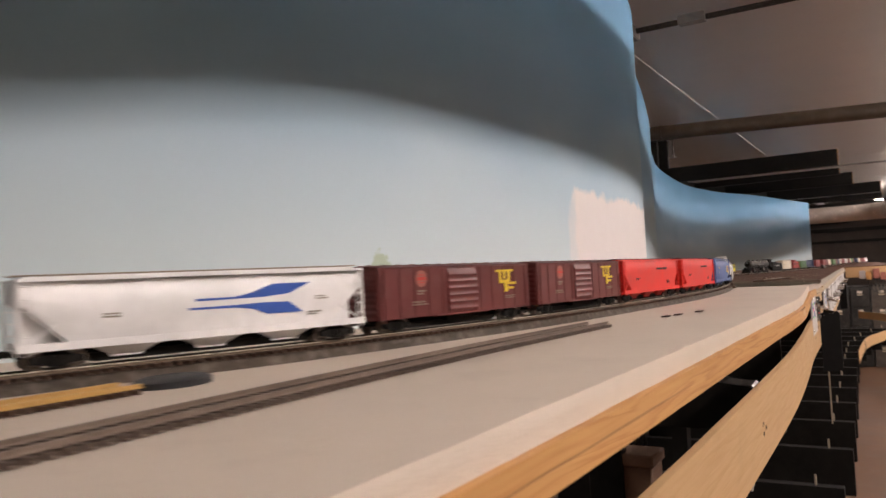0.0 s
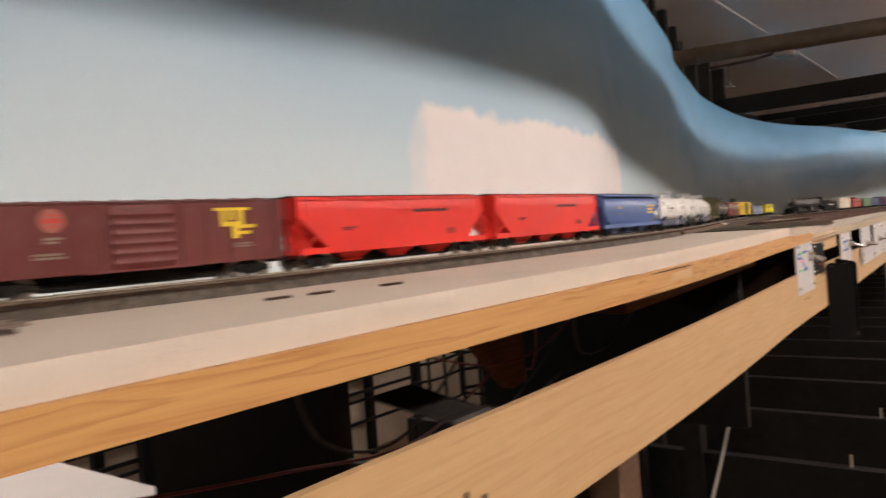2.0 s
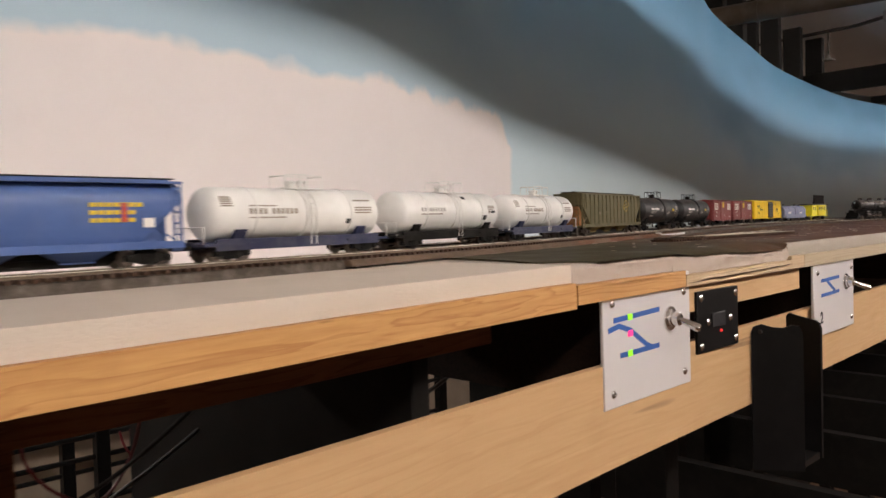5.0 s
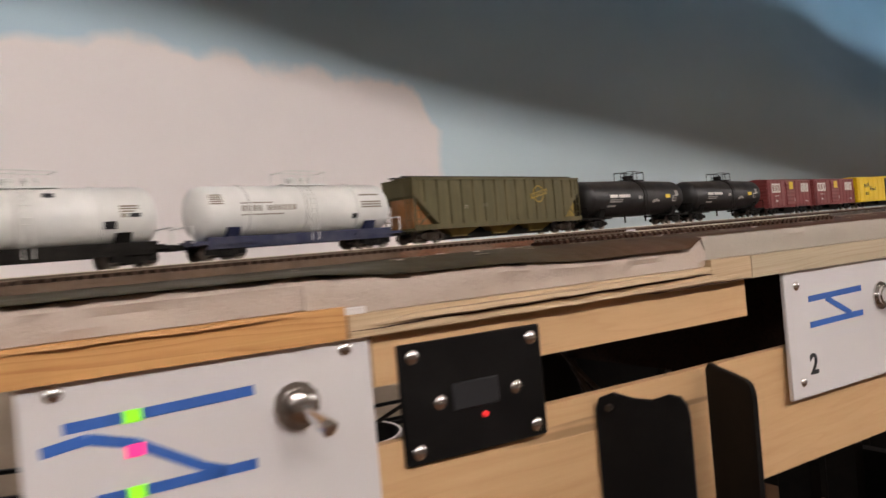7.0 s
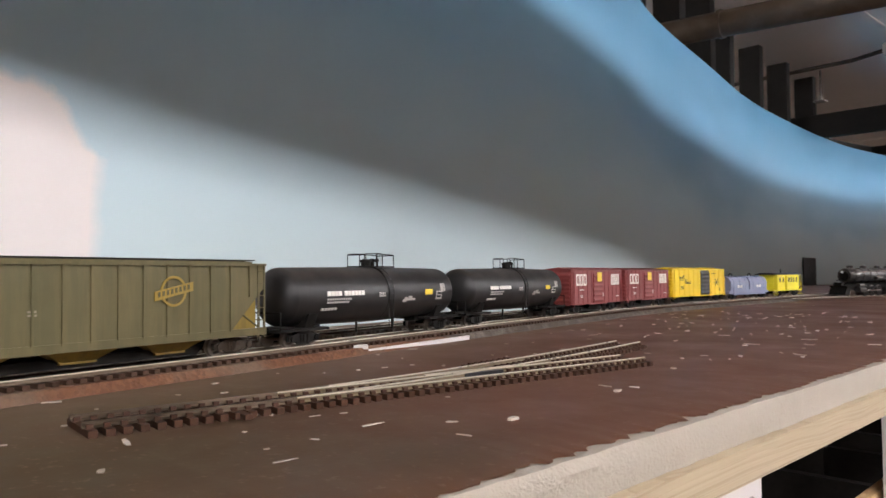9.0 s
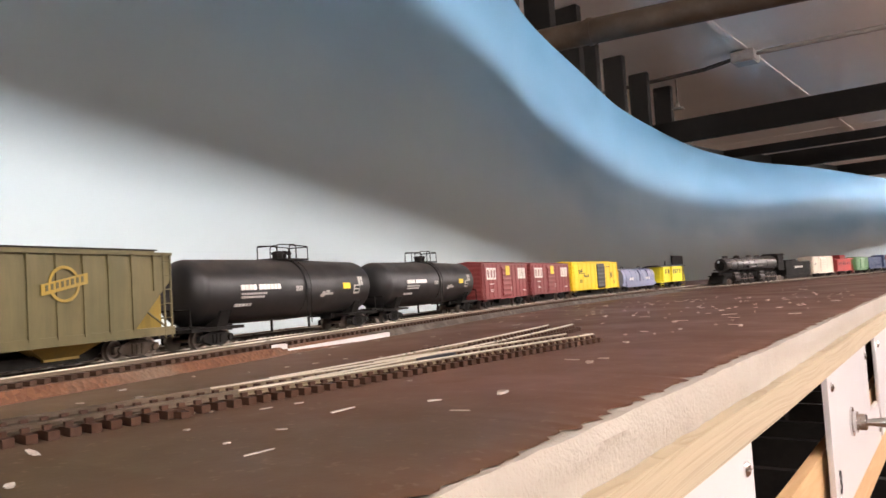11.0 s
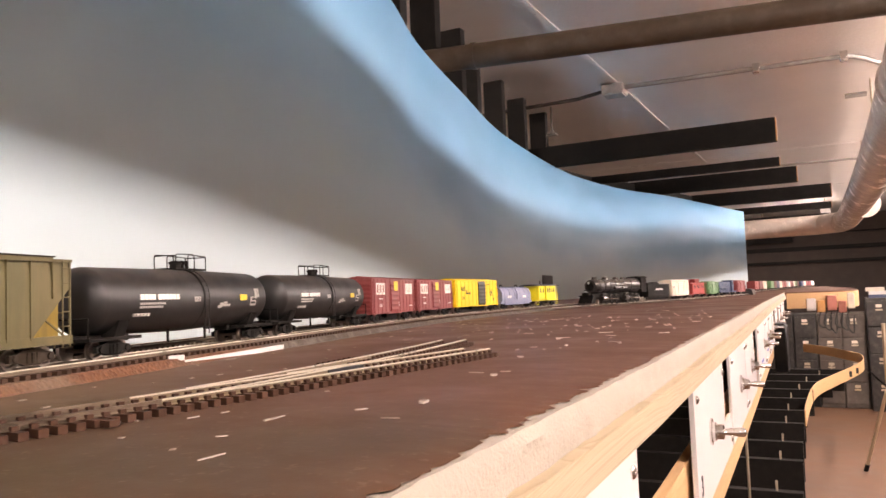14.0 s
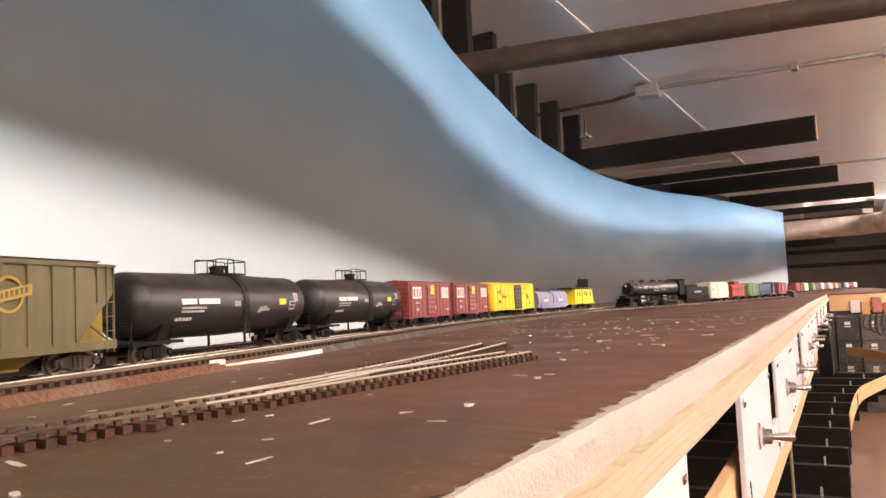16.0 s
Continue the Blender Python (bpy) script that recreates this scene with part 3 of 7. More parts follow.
for a, b in ((-2.4, -.1), (-.098, 1.661), (1.6625, 2.1945)):
    bm = B(); slab(bm, a, b, lambda y: edge_x(y) + 0.001, lambda y: edge_x(y) - 0.019, TOP - 0.0284, TOP - 0.0118, 0.04, 0.0004); part("pine_strip", bm, PINE, bench)
bm = B(); slab(bm, 2.358, 2.6, lambda y: edge_x(y) - 0.0042, lambda y: edge_x(y) - 0.02, TOP - 0.048, TOP - 0.0267, 0.04, 0.0004); part("pine_strip", bm, PINE_PALE, bench)
# a long splinter torn from the deck edge, over a dark-painted split shadow
def splinter(y0, y1, z0, z1, h0, h1, out, name="splinter"):
    b = B()
    rows = []
    for i in range(41):
        u = i / 40
        y = y0 + (y1 - y0) * u
        zc = z0 + (z1 - z0) * u + 0.0007 * noise.noise((y * 40, 1, 0))
        h = (h0 + (h1 - h0) * u) * min(1.0, u * 9, (1 - u) * 14) + 0.0003
        o = out * min(1.0, u * 4, (1 - u) * 6) * (0.8 + 0.5 * noise.noise((y * 55, 5, 0)))
        x = edge_x(y) + 0.001
        rows.append([b.verts.new(p) for p in ((x - 0.006, y, zc), (x + o, y, zc + h * 0.1), (x + o * 0.8, y, zc + h * 0.8), (x - 0.006, y, zc + h))])
    for p, q in zip(rows, rows[1:]):
        for k in range(4):
            b.faces.new((p[k], p[(k + 1) % 4], q[(k + 1) % 4], q[k]))
    b.faces.new(rows[0][::-1]); b.faces.new(rows[-1])
    return b
part("splinter", splinter(2.350, 2.566, 1.2778, 1.2798, 0.0028, 0.0034, 0.0042), PLY, bench, "torn splinter of raw ply")
part("splinter", splinter(2.405, 2.60, 1.2738, 1.2752, 0.0020, 0.0022, 0.0022), PLY, bench)
part("splinter", splinter(1.600, 1.6605, 1.2765, 1.2765, 0.0085, 0.0095, 0.0009), PINE_PALE, bench, "pale torn patch of pine")
# raised dark slivers put the shade of open gaps into colour
part("split", splinter(1.56, 1.659, 1.2863, 1.2862, 0.0006, 0.0009, 0.0006), DARKWOOD, bench)
part("splinter", splinter(2.21, 2.33, 1.2846, 1.2850, 0.0015, 0.0012, 0.0018), PINE, bench)
part("split", splinter(2.347, 2.46, 1.2764, 1.2774, 0.0004, 0.0007, 0.0005), SPLITM, bench, "dark sliver coloured as the shade in a split")
part("split", splinter(2.44, 2.567, 1.2774, 1.2786, 0.0006, 0.0009, 0.0006), SPLITM, bench, "dark sliver coloured as the shade in a split")
part("split", splinter(2.52, 2.602, 1.2731, 1.2736, 0.0005, 0.0005, 0.0005), SPLITM, bench)
# front board
BOARD = catmull([(.040, -2.4), (.040, 0.6), (.038, 1.2), (.033, 1.6), (.021, 1.9), (.004, 2.2), (-.006, 2.5), (-.017, 2.8)], 8)
def board_x(y):
    return float(np.interp(y, BOARD[:, 1], BOARD[:, 0])) if y < 2.8 else edge_x(y) - 0.008
for a, b in ((-2.4, 5.9),):
    bm = B(); slab(bm, a, b, board_x, lambda y: board_x(y) - 0.006, 1.155, 1.228, 0.05); part("front_board", bm, PINE_PALE, bench)
# cross joists and legs in the dark below
for y in (-2.2, -1.0, 0.2, 2.27, 2.70, 3.52, 4.34, 5.16):
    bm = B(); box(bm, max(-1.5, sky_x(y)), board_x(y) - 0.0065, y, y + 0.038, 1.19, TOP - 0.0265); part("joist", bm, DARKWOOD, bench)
for y in (-1.8, 0.3, 3.12, 5.58):
    bm = B(); box(bm, sky_x(y) + 0.02, sky_x(y) + 0.07, y + 0.04, y + 0.09, FLOOR, 1.24); part("leg", bm, BLACKWOOD, bench)

bm = B(); box(bm, -0.60, -0.275, 1.545, 1.562, FLOOR, 1.272); part("end_panel", bm, BLACKWOOD, bench, "black painted cross panel")
bm = B(); prism(bm, [(1.80, 1.272), (1.94, 1.272), (1.945, 1.112), (1.91, 1.108), (1.82, 1.19)], "x", -0.318, -0.299); part("gusset", bm, REDWOOD, bench, "reddish brown plywood gusset")
bm = B(); slab(bm, 1.62, 2.16, lambda y: edge_x(y) - 0.045, lambda y: edge_x(y) - 0.083, 1.250, TOP - 0.0265, 0.1); part("stringer", bm, REDWOOD, bench)
# added panel that blacks out the unlit space past the gusset
bm = B(); box(bm, -0.48, -0.042, 2.095, 2.11, 1.03, TOP - 0.027, 0.001); part("cross_panel", bm, BLACKWOOD, bench, "black cross panel added below the deck")
# made-up dark fillers that keep the openings below the deck black
bm = B(); box(bm, -0.62, -0.33, 2.86, 2.888, 1.00, TOP - 0.027, 0.002); part("gap_board", bm, BLACKWOOD, bench)
bm = B(); box(bm, -0.62, -0.33, 2.985, 5.10, 1.10, TOP - 0.027, 0.004); part("gap_filler", bm, DARKWOOD, bench)
# the wide end of the bench, rounded towards the aisle
BULB = catmull([(-.133, 5.905), (-.02, 5.92), (.08, 5.97), (.125, 6.1), (.13, 6.6), (.10, 7.4), (.02, 8.6), (-.05, 10.2)], 8)
def bulb_x(y):
    return float(np.interp(y, BULB[:, 1], BULB[:, 0]))
def far_back(y):
    return sky_x(y) if y < 9.2 else -1.3
bm = B(); slab(bm, 5.903, 9.2, bulb_x, far_back, TOP - 0.03, TOP, 0.02); slab(bm, 9.203, 10.2, bulb_x, far_back, TOP - 0.03, TOP, 0.1); part("bench_end", bm, BROWN, bench)
bm = B(); sweep(bm, [(*p, 1.232) for p in BULB], [(-0.006, 0.0), (0.004, 0.0), (0.004, 0.063), (-0.006, 0.063)]); part("curved_fascia", bm, PINE_PALE, bench)
for x, y in ((-.9, 6.4), (-.9, 9.8)):
    bm = B(); box(bm, x - 0.03, x + 0.03, y - 0.03, y + 0.03, FLOOR, TOP - 0.03); part("leg", bm, BLACKWOOD, bench)

# brown latex paint over the foam, stopping raggedly short of the edge
bm = B()
rows = []
for y in np.arange(2.198, 5.9, 0.0025):
    keep = 0.008 + 0.0026 * noise.noise((y * 6, 0, 0)) + 0.0014 * noise.noise((y * 26, 8, 0)) + 0.0026 * noise.noise((y * 85, 3, 0)) + 0.0030 * noise.noise((y * 190, 6, 0)) + 0.0022 * noise.noise((y * 330, 2, 0))
    keep -= 0.002
    if y < 2.563:                    # painted right over the edge here
        keep = 0.002 + 0.0018 * noise.noise((y * 70, 3, 0)) + 0.001 * noise.noise((y * 190, 6, 0))
    else:                            # dry-brushed spikes
        keep = max(0.0052, keep + 0.0012 + 0.0022 * abs(noise.noise((y * 260, 11, 0))) - 0.0026 * max(0.0, noise.noise((y * 420, 14, 0))))
    keep += max(0.0, (2.225 - y) / 0.02) * 0.022
    xf, xb = edge_x(y) - keep, sky_x(y) + 0.002
    xb = max(xb, xf - 0.02 - 0.30 * max(0.0, (y - 2.198) / 0.05) ** 1.4)
    rows.append((y, max(xf, xb + 0.02), xb))
vs = [[bm.verts.new((xb, y, TOP + 0.0003)), bm.verts.new((xf, y, TOP + 0.0003 - droop(y))), bm.verts.new((xf - 0.0010, y, TOP + 0.0006 - droop(y) * 0.95)), bm.verts.new((xf - 0.010, y, TOP + 0.0012 - droop(y) * 0.5)), bm.verts.new((min(xf - 0.018, max(xb, xf - 0.036)), y, TOP + 0.0016)), bm.verts.new((xb, y, TOP + 0.0016))] for y, xf, xb in rows]
for a, b in zip(vs, vs[1:]):
    for k in range(6):
        bm.faces.new((a[k], a[(k + 1) % 6], b[(k + 1) % 6], b[k]))
bm.faces.new(vs[0][::-1]); bm.faces.new(vs[-1])
part("paint_coat", bm, BROWN, bench, "brown latex ground paint with a ragged edge")

OLDCORK = paint("painted_cork", (0.060, 0.045, 0.033), 0.85, 0, 0.25, 40, 0.3, 0.6, 500, 0.001)

BROWNCORK = paint("brown_painted_cork", (0.105, 0.066, 0.040), 0.85, 0, 0.25, 40, 0.1, 0.6, 500, 0.001)

OLDRAIL = paint("dull_rail", (0.17, 0.125, 0.095), 0.6, 0.2, 0.2, 60, 0.2)
OLDTIE = paint("dark_tie", (0.085, 0.058, 0.042), 0.7, 0, 0.3, 60, 0.25)
BRASS = paint("brass_rail", (0.66, 0.43, 0.16), 0.35, 0.6, 0.1, 60, 0.05)

# ---- track ----
TRACK = catmull([(-.30, -2.2), (-.295, -1.0), (-.29, .2), (-.27, .5), (-.218, .76), (-.17, .9), (-.138, 1.05), (-.115, 1.2), (-.101, 1.38), (-.09, 1.7), (-.11, 2.0), (-.16, 2.3), (-.24, 2.64), (-.305, 2.9),
                 (-.36, 3.13), (-.40, 3.33), (-.42, 3.5), (-.43, 3.7), (-.43, 3.95), (-.415, 4.3), (-.40, 4.9), (-.42, 5.85)], 30)


def shift(line, d):
    """A line moved sideways to its right."""
    t = np.gradient(line, axis=0)
    t /= np.linalg.norm(t, axis=1)[:, None]
    return line + d * np.stack([t[:, 1], -t[:, 0]], 1)


def arc(line):
    return np.r_[0, np.cumsum(np.linalg.norm(np.diff(line, axis=0), axis=1))]


def place_on(line, s):
    a = arc(line)
    x, y = np.interp(s, a, line[:, 0]), np.interp(s, a, line[:, 1])
    x2, y2 = np.interp(s + 0.01, a, line[:, 0]), np.interp(s + 0.01, a, line[:, 1])
    return x, y, math.atan2(y2 - y, x2 - x)


RAILPROF = [(-0.0010, -0.0022), (0.0010, -0.0022), (0.0010, -0.0019), (0.0003, -0.0016), (0.0003, -0.0007), (0.00055, -0.0005), (0.00050, 0.0), (-0.00050, 0.0), (-0.00055, -0.0005), (-0.0003, -0.0007), (-0.0003, -0.0016), (-0.0010, -0.0019)]


RAILSIDE = paint("tarnished_rail_side", (0.20, 0.15, 0.09), 0.5, 0.3, 0.15, 90, 0.1)
RAILHEAD = paint("polished_rail_head", (0.72, 0.65, 0.53), 0.3, 0.6, 0.06, 90, 0.03, 0.1)
GRIMYSIDE = paint("grimy_rail_side", (0.13, 0.092, 0.060), 0.55, 0.2, 0.15, 90, 0.1)
LOOSETIE = paint("warm_brown_tie", (0.058, 0.027, 0.016), 0.65, 0, 0.25, 60, 0.03)
LOOSETIE.node_tree.nodes["Principled BSDF"].inputs["Specular IOR Level"].default_value = 0.15


def two_tone(ob):
    """Tarnished sides, bright running surface."""
    ob.data.materials.append(RAILHEAD)
    for f in ob.data.polygons:
        f.material_index = 1 if f.center.z > ob["head"] else 0


def rail_along(line, t, name="rail", side=None):
    b = B(); sweep(b, line, RAILPROF)
    ob = part(name, b, side or RAILSIDE, t)
    ob["head"] = line[0][2] - 0.0003
    two_tone(ob)


def track(name, line, label, top=RAIL, tie=TIE, cork=True, singles=None, tie_len=0.030, jitter=0.0, rail=STEEL):
    """Rails, ties and roadbed along a line (centre)."""
    t = thing(name, label, "track", "tracks on the bench", "structure")
    for s in (-1, 1):
        if rail is STEEL:
            rail_along([(*p, top) for p in shift(line, s * 0.00885)], t, side=GRIMYSIDE)
        else:
            b = B(); sweep(b, [(*p, top) for p in shift(line, s * 0.00885)], RAILPROF); part("rail", b, rail, t)
    b = B(); box(b, -0.0015, 0.0015, -tie_len / 2, tie_len / 2, top - 0.0042, top - 0.0022); tie_me = mesh_of("tie", b, tie)
    L = arc(line)[-1]
    joined, n = B(), 0
    for s in np.arange(0.003, L - 0.003, 0.0062):
        x, y, a = place_on(line, s)
        a += RNG.uniform(-jitter, jitter)
        if singles and singles[0] < y < singles[1] and n < 295:
            share("tie", tie_me, t, (x, y, 0), a); n += 1
        else:
            vs = box(joined, -0.0015, 0.0015, -tie_len / 2, tie_len / 2, top - 0.0042, top - 0.0022)
            c, sn = math.cos(a), math.sin(a)
            for v in vs:
                v.co = Vector((x + c * v.co.x - sn * v.co.y, y + sn * v.co.x + c * v.co.y, v.co.z))
    if joined.verts:
        tagged(part("ties", joined, tie, t), kind="stuff")
    else:
        joined.free()
    if cork:
        h = top - 0.0043 - TOP
        for y0, y1, m in ((-9, 2.12, OLDCORK), (2.12, 2.47, BROWNCORK), (2.47, 2.88, CORK), (2.88, 9, OLDCORK)):
            seg = [(*p, TOP) for p in line if y0 - 0.02 <= p[1] < y1]
            if len(seg) > 2:
                w = 0.0215 if y1 > 2.2 else 0.0158
                b = B(); sweep(b, seg, [(-w, 0.0017 if y1 > 2.2 else 0.0), (w, 0.0017 if y1 > 2.2 else 0.0), (w - 0.003, h), (0.003 - w, h)])
                part("roadbed", b, m, t, "crumbly bare cork roadbed" if m is CORK else "brown-painted cork roadbed" if m is BROWNCORK else "grey-brown painted cork roadbed")
    return t


MAIN = shift(TRACK, -0.012)      # centre line of the running track
track("main_track", MAIN, "nickel model railway track on brown cork", singles=(2.25, 3.9))
PASS = shift(TRACK, -0.075)
PASS = PASS[(PASS[:, 1] > 2.2) & (PASS[:, 1] < 3.25)]
track("passing_track", PASS, "second model railway track on cork behind the train", tie=GREYTIE)
SPUR = catmull([(-.03, -.8), (-.055, .2), (-.068, .7), (-.070, 0.95), (-.062, 1.17)], 14)
track("front_siding", SPUR, "weathered grey siding laid straight on the foam", TOP + 0.0046, OLDTIE, False, rail=OLDRAIL)
STUB = catmull([(-.15, -.8), (-.16, .2), (-.165, .6), (-.160, 0.79)], 12)
track("stub_siding", STUB, "short brass-railed siding ending on the foam", TOP + 0.0046, TIE, False, rail=BRASS)
b = B(); lathe(b, [(TOP, 0.021), (TOP + 0.003, 0.021), (TOP + 0.0045, 0.017)], "z", (0, 0, 0), 20)
for v in b.verts:
    v.co.x = v.co.x * 0.8 - 0.160
    v.co.y += 0.815
solid("track_bumper", b, INK, "round black end piece closing the stub siding", "track part")
LOCOLINE = catmull([(-.47, 3.55), (-.455, 3.75), (-.41, 4.0), (-.345, 4.3), (-.27, 4.7), (-.225, 5.2), (-.28, 5.85)], 16)
track("engine_track", LOCOLINE, "model railway track holding the steam engine", TOP + 0.0066, cork=False)

# a loose turnout lying on the brown paint
def turnout():
    t = thing("loose_turnout", "loose model turnout lying unfixed on the brown bench top", "track piece")
    z = TOP + 0.0062
    straight = np.array([(x, 0.0) for x in np.linspace(0, 0.285, 20)])
    curved = np.array([(x, 0.0 if x < 0.06 else 0.062 * ((x - 0.06) / 0.3) ** 1.5) for x in np.linspace(0, 0.36, 26)])
    for line, tag in ((straight, "straight"), (curved, "curved")):
        for s in (-1, 1):
            side = [(*p, z) for p in shift(line, s * 0.0083)]
            k = 5 if tag == "straight" else 7
            b = B(); sweep(b, side[:k + 1], RAILPROF); part("rail", b, GRIMYSIDE, t, "tarnished end of a rail")
            rail_along(side[k:], t)
    for g in (0.17, 0.2):
        rail_along([(x, 0.0115 + 0.02 * (x - 0.15), z) for x in np.linspace(g - 0.02, g + 0.015, 5)], t, "guard_rail")
    b = B(); box(b, 0.168, 0.192, 0.004, 0.012, z - 0.002, z - 0.0004); part("frog", b, INK, t)
    def chairs(b, x):                            # moulded spike plates that grip the rail foot
        for q in (-0.0083, 0.0083):
            for e in (-1, 1):
                y0, y1 = sorted((q + e * 0.0006, q + e * 0.0021))
                box(b, x - 0.0010, x + 0.0010, y0, y1, z - 0.0023, z - 0.0009)
    bm = B(); box(bm, -0.0014, 0.0014, -0.0145, 0.0145, z - 0.0045, z - 0.0022); chairs(bm, 0.0); short = mesh_of("tie", bm, LOOSETIE)
    x = 0.002
    while x < 0.36:
        off = 0.0 if x < 0.06 else 0.062 * ((x - 0.06) / 0.3) ** 1.5
        if x < 0.20:
            w = 0.016 + off / 2
            b = B(); box(b, x - 0.0014, x + 0.0014, -0.0145, 0.0145 + off, z - 0.0045, z - 0.0022); chairs(b, x); part("tie", b, LOOSETIE, t)
        else:
            if x < 0.286:
                share("tie", short, t, (x, 0, 0))
            share("tie", short, t, (x, off + (0.010 if x < 0.24 else 0), 0), 0.25)
        x += 0.0053
    b = B(); box(b, 0.050, 0.053, -0.019, 0.018, z - 0.0042, z - 0.0024); part("throw_bar", b, LOOSETIE, t)
    t.matrix_basis = pose(-0.141, 2.56, 0.0, 0, 0, 84.5)
    return t
turnout()

# white balsa strip beside the roadbed
bm = B(); sweep(bm, [(-.268, 2.778, TOP + 0.0018), (-.297, 2.90, TOP + 0.0018)], [(-0.002, 0), (0.002, 0), (0.002, 0.003), (-0.002, 0.003)])
solid("balsa_strip", bm, WHITEP, "thin white balsa strip lying beside the track", "wood strip")
bm = B(); prism(bm, [(-.274, 2.772), (-.268, 2.768), (-.265, 2.777), (-.271, 2.780)], "z", TOP + 0.0050, TOP + 0.0078)
solid("foam_chip", bm, WHITEP, "tiny white foam chip on the balsa strip", "chip")
# dark slivers on the bare foam
for x, y in ((-.02, 1.356), (-.03, 1.31), (-.035, 1.285)):
    bm = B(); prism(bm, [(x - 0.003, y - 0.007), (x + 0.002, y - 0.008), (x + 0.003, y + 0.006), (x - 0.002, y + 0.009)], "z", TOP + 0.0002, TOP + 0.0014)
    solid("tie_scrap", bm, TIE, "dark plastic tie scrap lying on the foam", "scrap", group="scraps on the foam")

CRUMB = paint("foam_crumb", (0.46, 0.40, 0.34), 0.8, 0, 0.3, 200, 0.2, 0.4, 2500, 0.0004)
# foam crumbs and paint flakes on the brown ground
bm = B()
r = random.Random(3)
for k in range(250):
    y = r.uniform(2.35, 4.6) if k % 3 == 0 else r.uniform(2.42, 3.45)
    x = r.uniform(max(sky_x(y) + 0.06, edge_x(y) - 0.36), edge_x(y) - 0.028)
    a, l, w = r.uniform(0, 3.14), r.choice((0.0008, 0.0012, 0.0018, 0.0025, 0.0042)) * r.uniform(0.7, 1.3), r.uniform(0.0005, 0.0013)
    c, s = math.cos(a), math.sin(a)
    poly = [(-l, -w * r.uniform(.3, 1)), (0, -w), (l, -w * r.uniform(.2, .9)), (l * .8, w * r.uniform(.3, 1)), (-l * .3, w), (-l * .9, w * .5)]
    prism(bm, [(x + c * u - s * v, y + s * u + c * v) for u, v in poly], "z", TOP + 0.0017, TOP + 0.0017 + r.uniform(0.0002, 0.0004))
for k in range(36):                                               # larger torn flakes
    y = r.uniform(2.46, 3.5)
    x = r.uniform(edge_x(y) - 0.20, edge_x(y) - 0.03)
    a, l = r.uniform(-0.5, 0.9), r.uniform(0.0016, 0.0048)
    c, s, n = math.cos(a), math.sin(a), r.randint(6, 9)
    ring = [(l * r.uniform(.55, 1) * math.cos(6.283 * i / n), l * r.uniform(.25, .5) * math.sin(6.283 * i / n)) for i in range(n)]
    prism(bm, [(x + c * v - s * u, y + s * v + c * u) for u, v in ring], "z", TOP + 0.0017, TOP + 0.0017 + r.uniform(0.0003, 0.0007))
solid("foam_crumbs", bm, CRUMB, "pale foam crumbs and flakes scattered on brown paint", "crumbs", "stuff")


# ---- rolling stock, HO scale; x along the car, z from the rail top ----
def carpaint(name, col, rough=0.5, dust=0.14):
    return paint(name, col, rough, 0, 0.12, 26, dust, 0.12, 1500, 0.0002)
MAROON, REDP, BLUEP = carpaint("maroon_car_paint", (0.115, 0.016, 0.014), 0.5, 0.05), carpaint("red_car_paint", (0.68, 0.022, 0.012), 0.45, 0.03), carpaint("blue_car_paint", (0.060, 0.115, 0.30), 0.45, 0.06)
WHITEC, GREYW = carpaint("white_car_paint", (0.86, 0.85, 0.84), 0.38, 0.03), carpaint("tank_white", (0.80, 0.79, 0.75), 0.33, 0.04)
OLIVE2 = carpaint("yellow_olive_paint", (0.30, 0.20, 0.030), 0.65, 0.15)
RUSTP = carpaint("rust_orange_paint", (0.30, 0.12, 0.03), 0.7, 0.3)
SOORED, YELP = carpaint("boxcar_red", (0.215, 0.036, 0.034), 0.5, 0.06), carpaint("yellow_car_paint", (0.86, 0.60, 0.010), 0.42, 0.05)
YELC = carpaint("lemon_car_paint", (0.86, 0.74, 0.02), 0.42, 0.05)
COILP, NAVY, UNDER = carpaint("slate_blue_paint", (0.17, 0.19, 0.30)), carpaint("navy_frame", (0.012, 0.017, 0.055)), carpaint("grimy_black", (0.010, 0.009, 0.008), 0.7, 0.04)
LETW, LETY, LETR = paint("white_lettering", (0.80, 0.77, 0.72), 0.5, 0, 0.05, 80, 0.1), paint("yellow_lettering", (0.80, 0.58, 0.03), 0.5, 0, 0.05, 80, 0.1), paint("red_lettering", (0.55, 0.05, 0.03), 0.5, 0, 0.05, 80, 0.05)
HERALD = paint("pale_red_herald", (0.36, 0.115, 0.085), 0.5, 0, 0.06, 60, 0.06)
LETB, CREAM = paint("blue_lettering", (0.025, 0.09, 0.40), 0.5, 0, 0.06, 60, 0.04), carpaint("cream_car_paint", (0.70, 0.62, 0.50))
CABRED = carpaint("dull_caboose_red", (0.34, 0.035, 0.028), 0.5, 0.08)
PALEGREY = paint("faded_lettering", (0.42, 0.40, 0.37), 0.55, 0, 0.08, 80, 0.1)
GREENP, WHEELM = carpaint("green_car_paint", (0.10, 0.22, 0.09)), metal("wheel_steel", (0.30, 0.26, 0.22), 0.35)
GUN = paint("gunmetal", (0.045, 0.040, 0.037), 0.38, 0.6, 0.3, 60, 0.18)
TRUCKM = carpaint("truck_brown", (0.032, 0.022, 0.015), 0.7, 0.14)

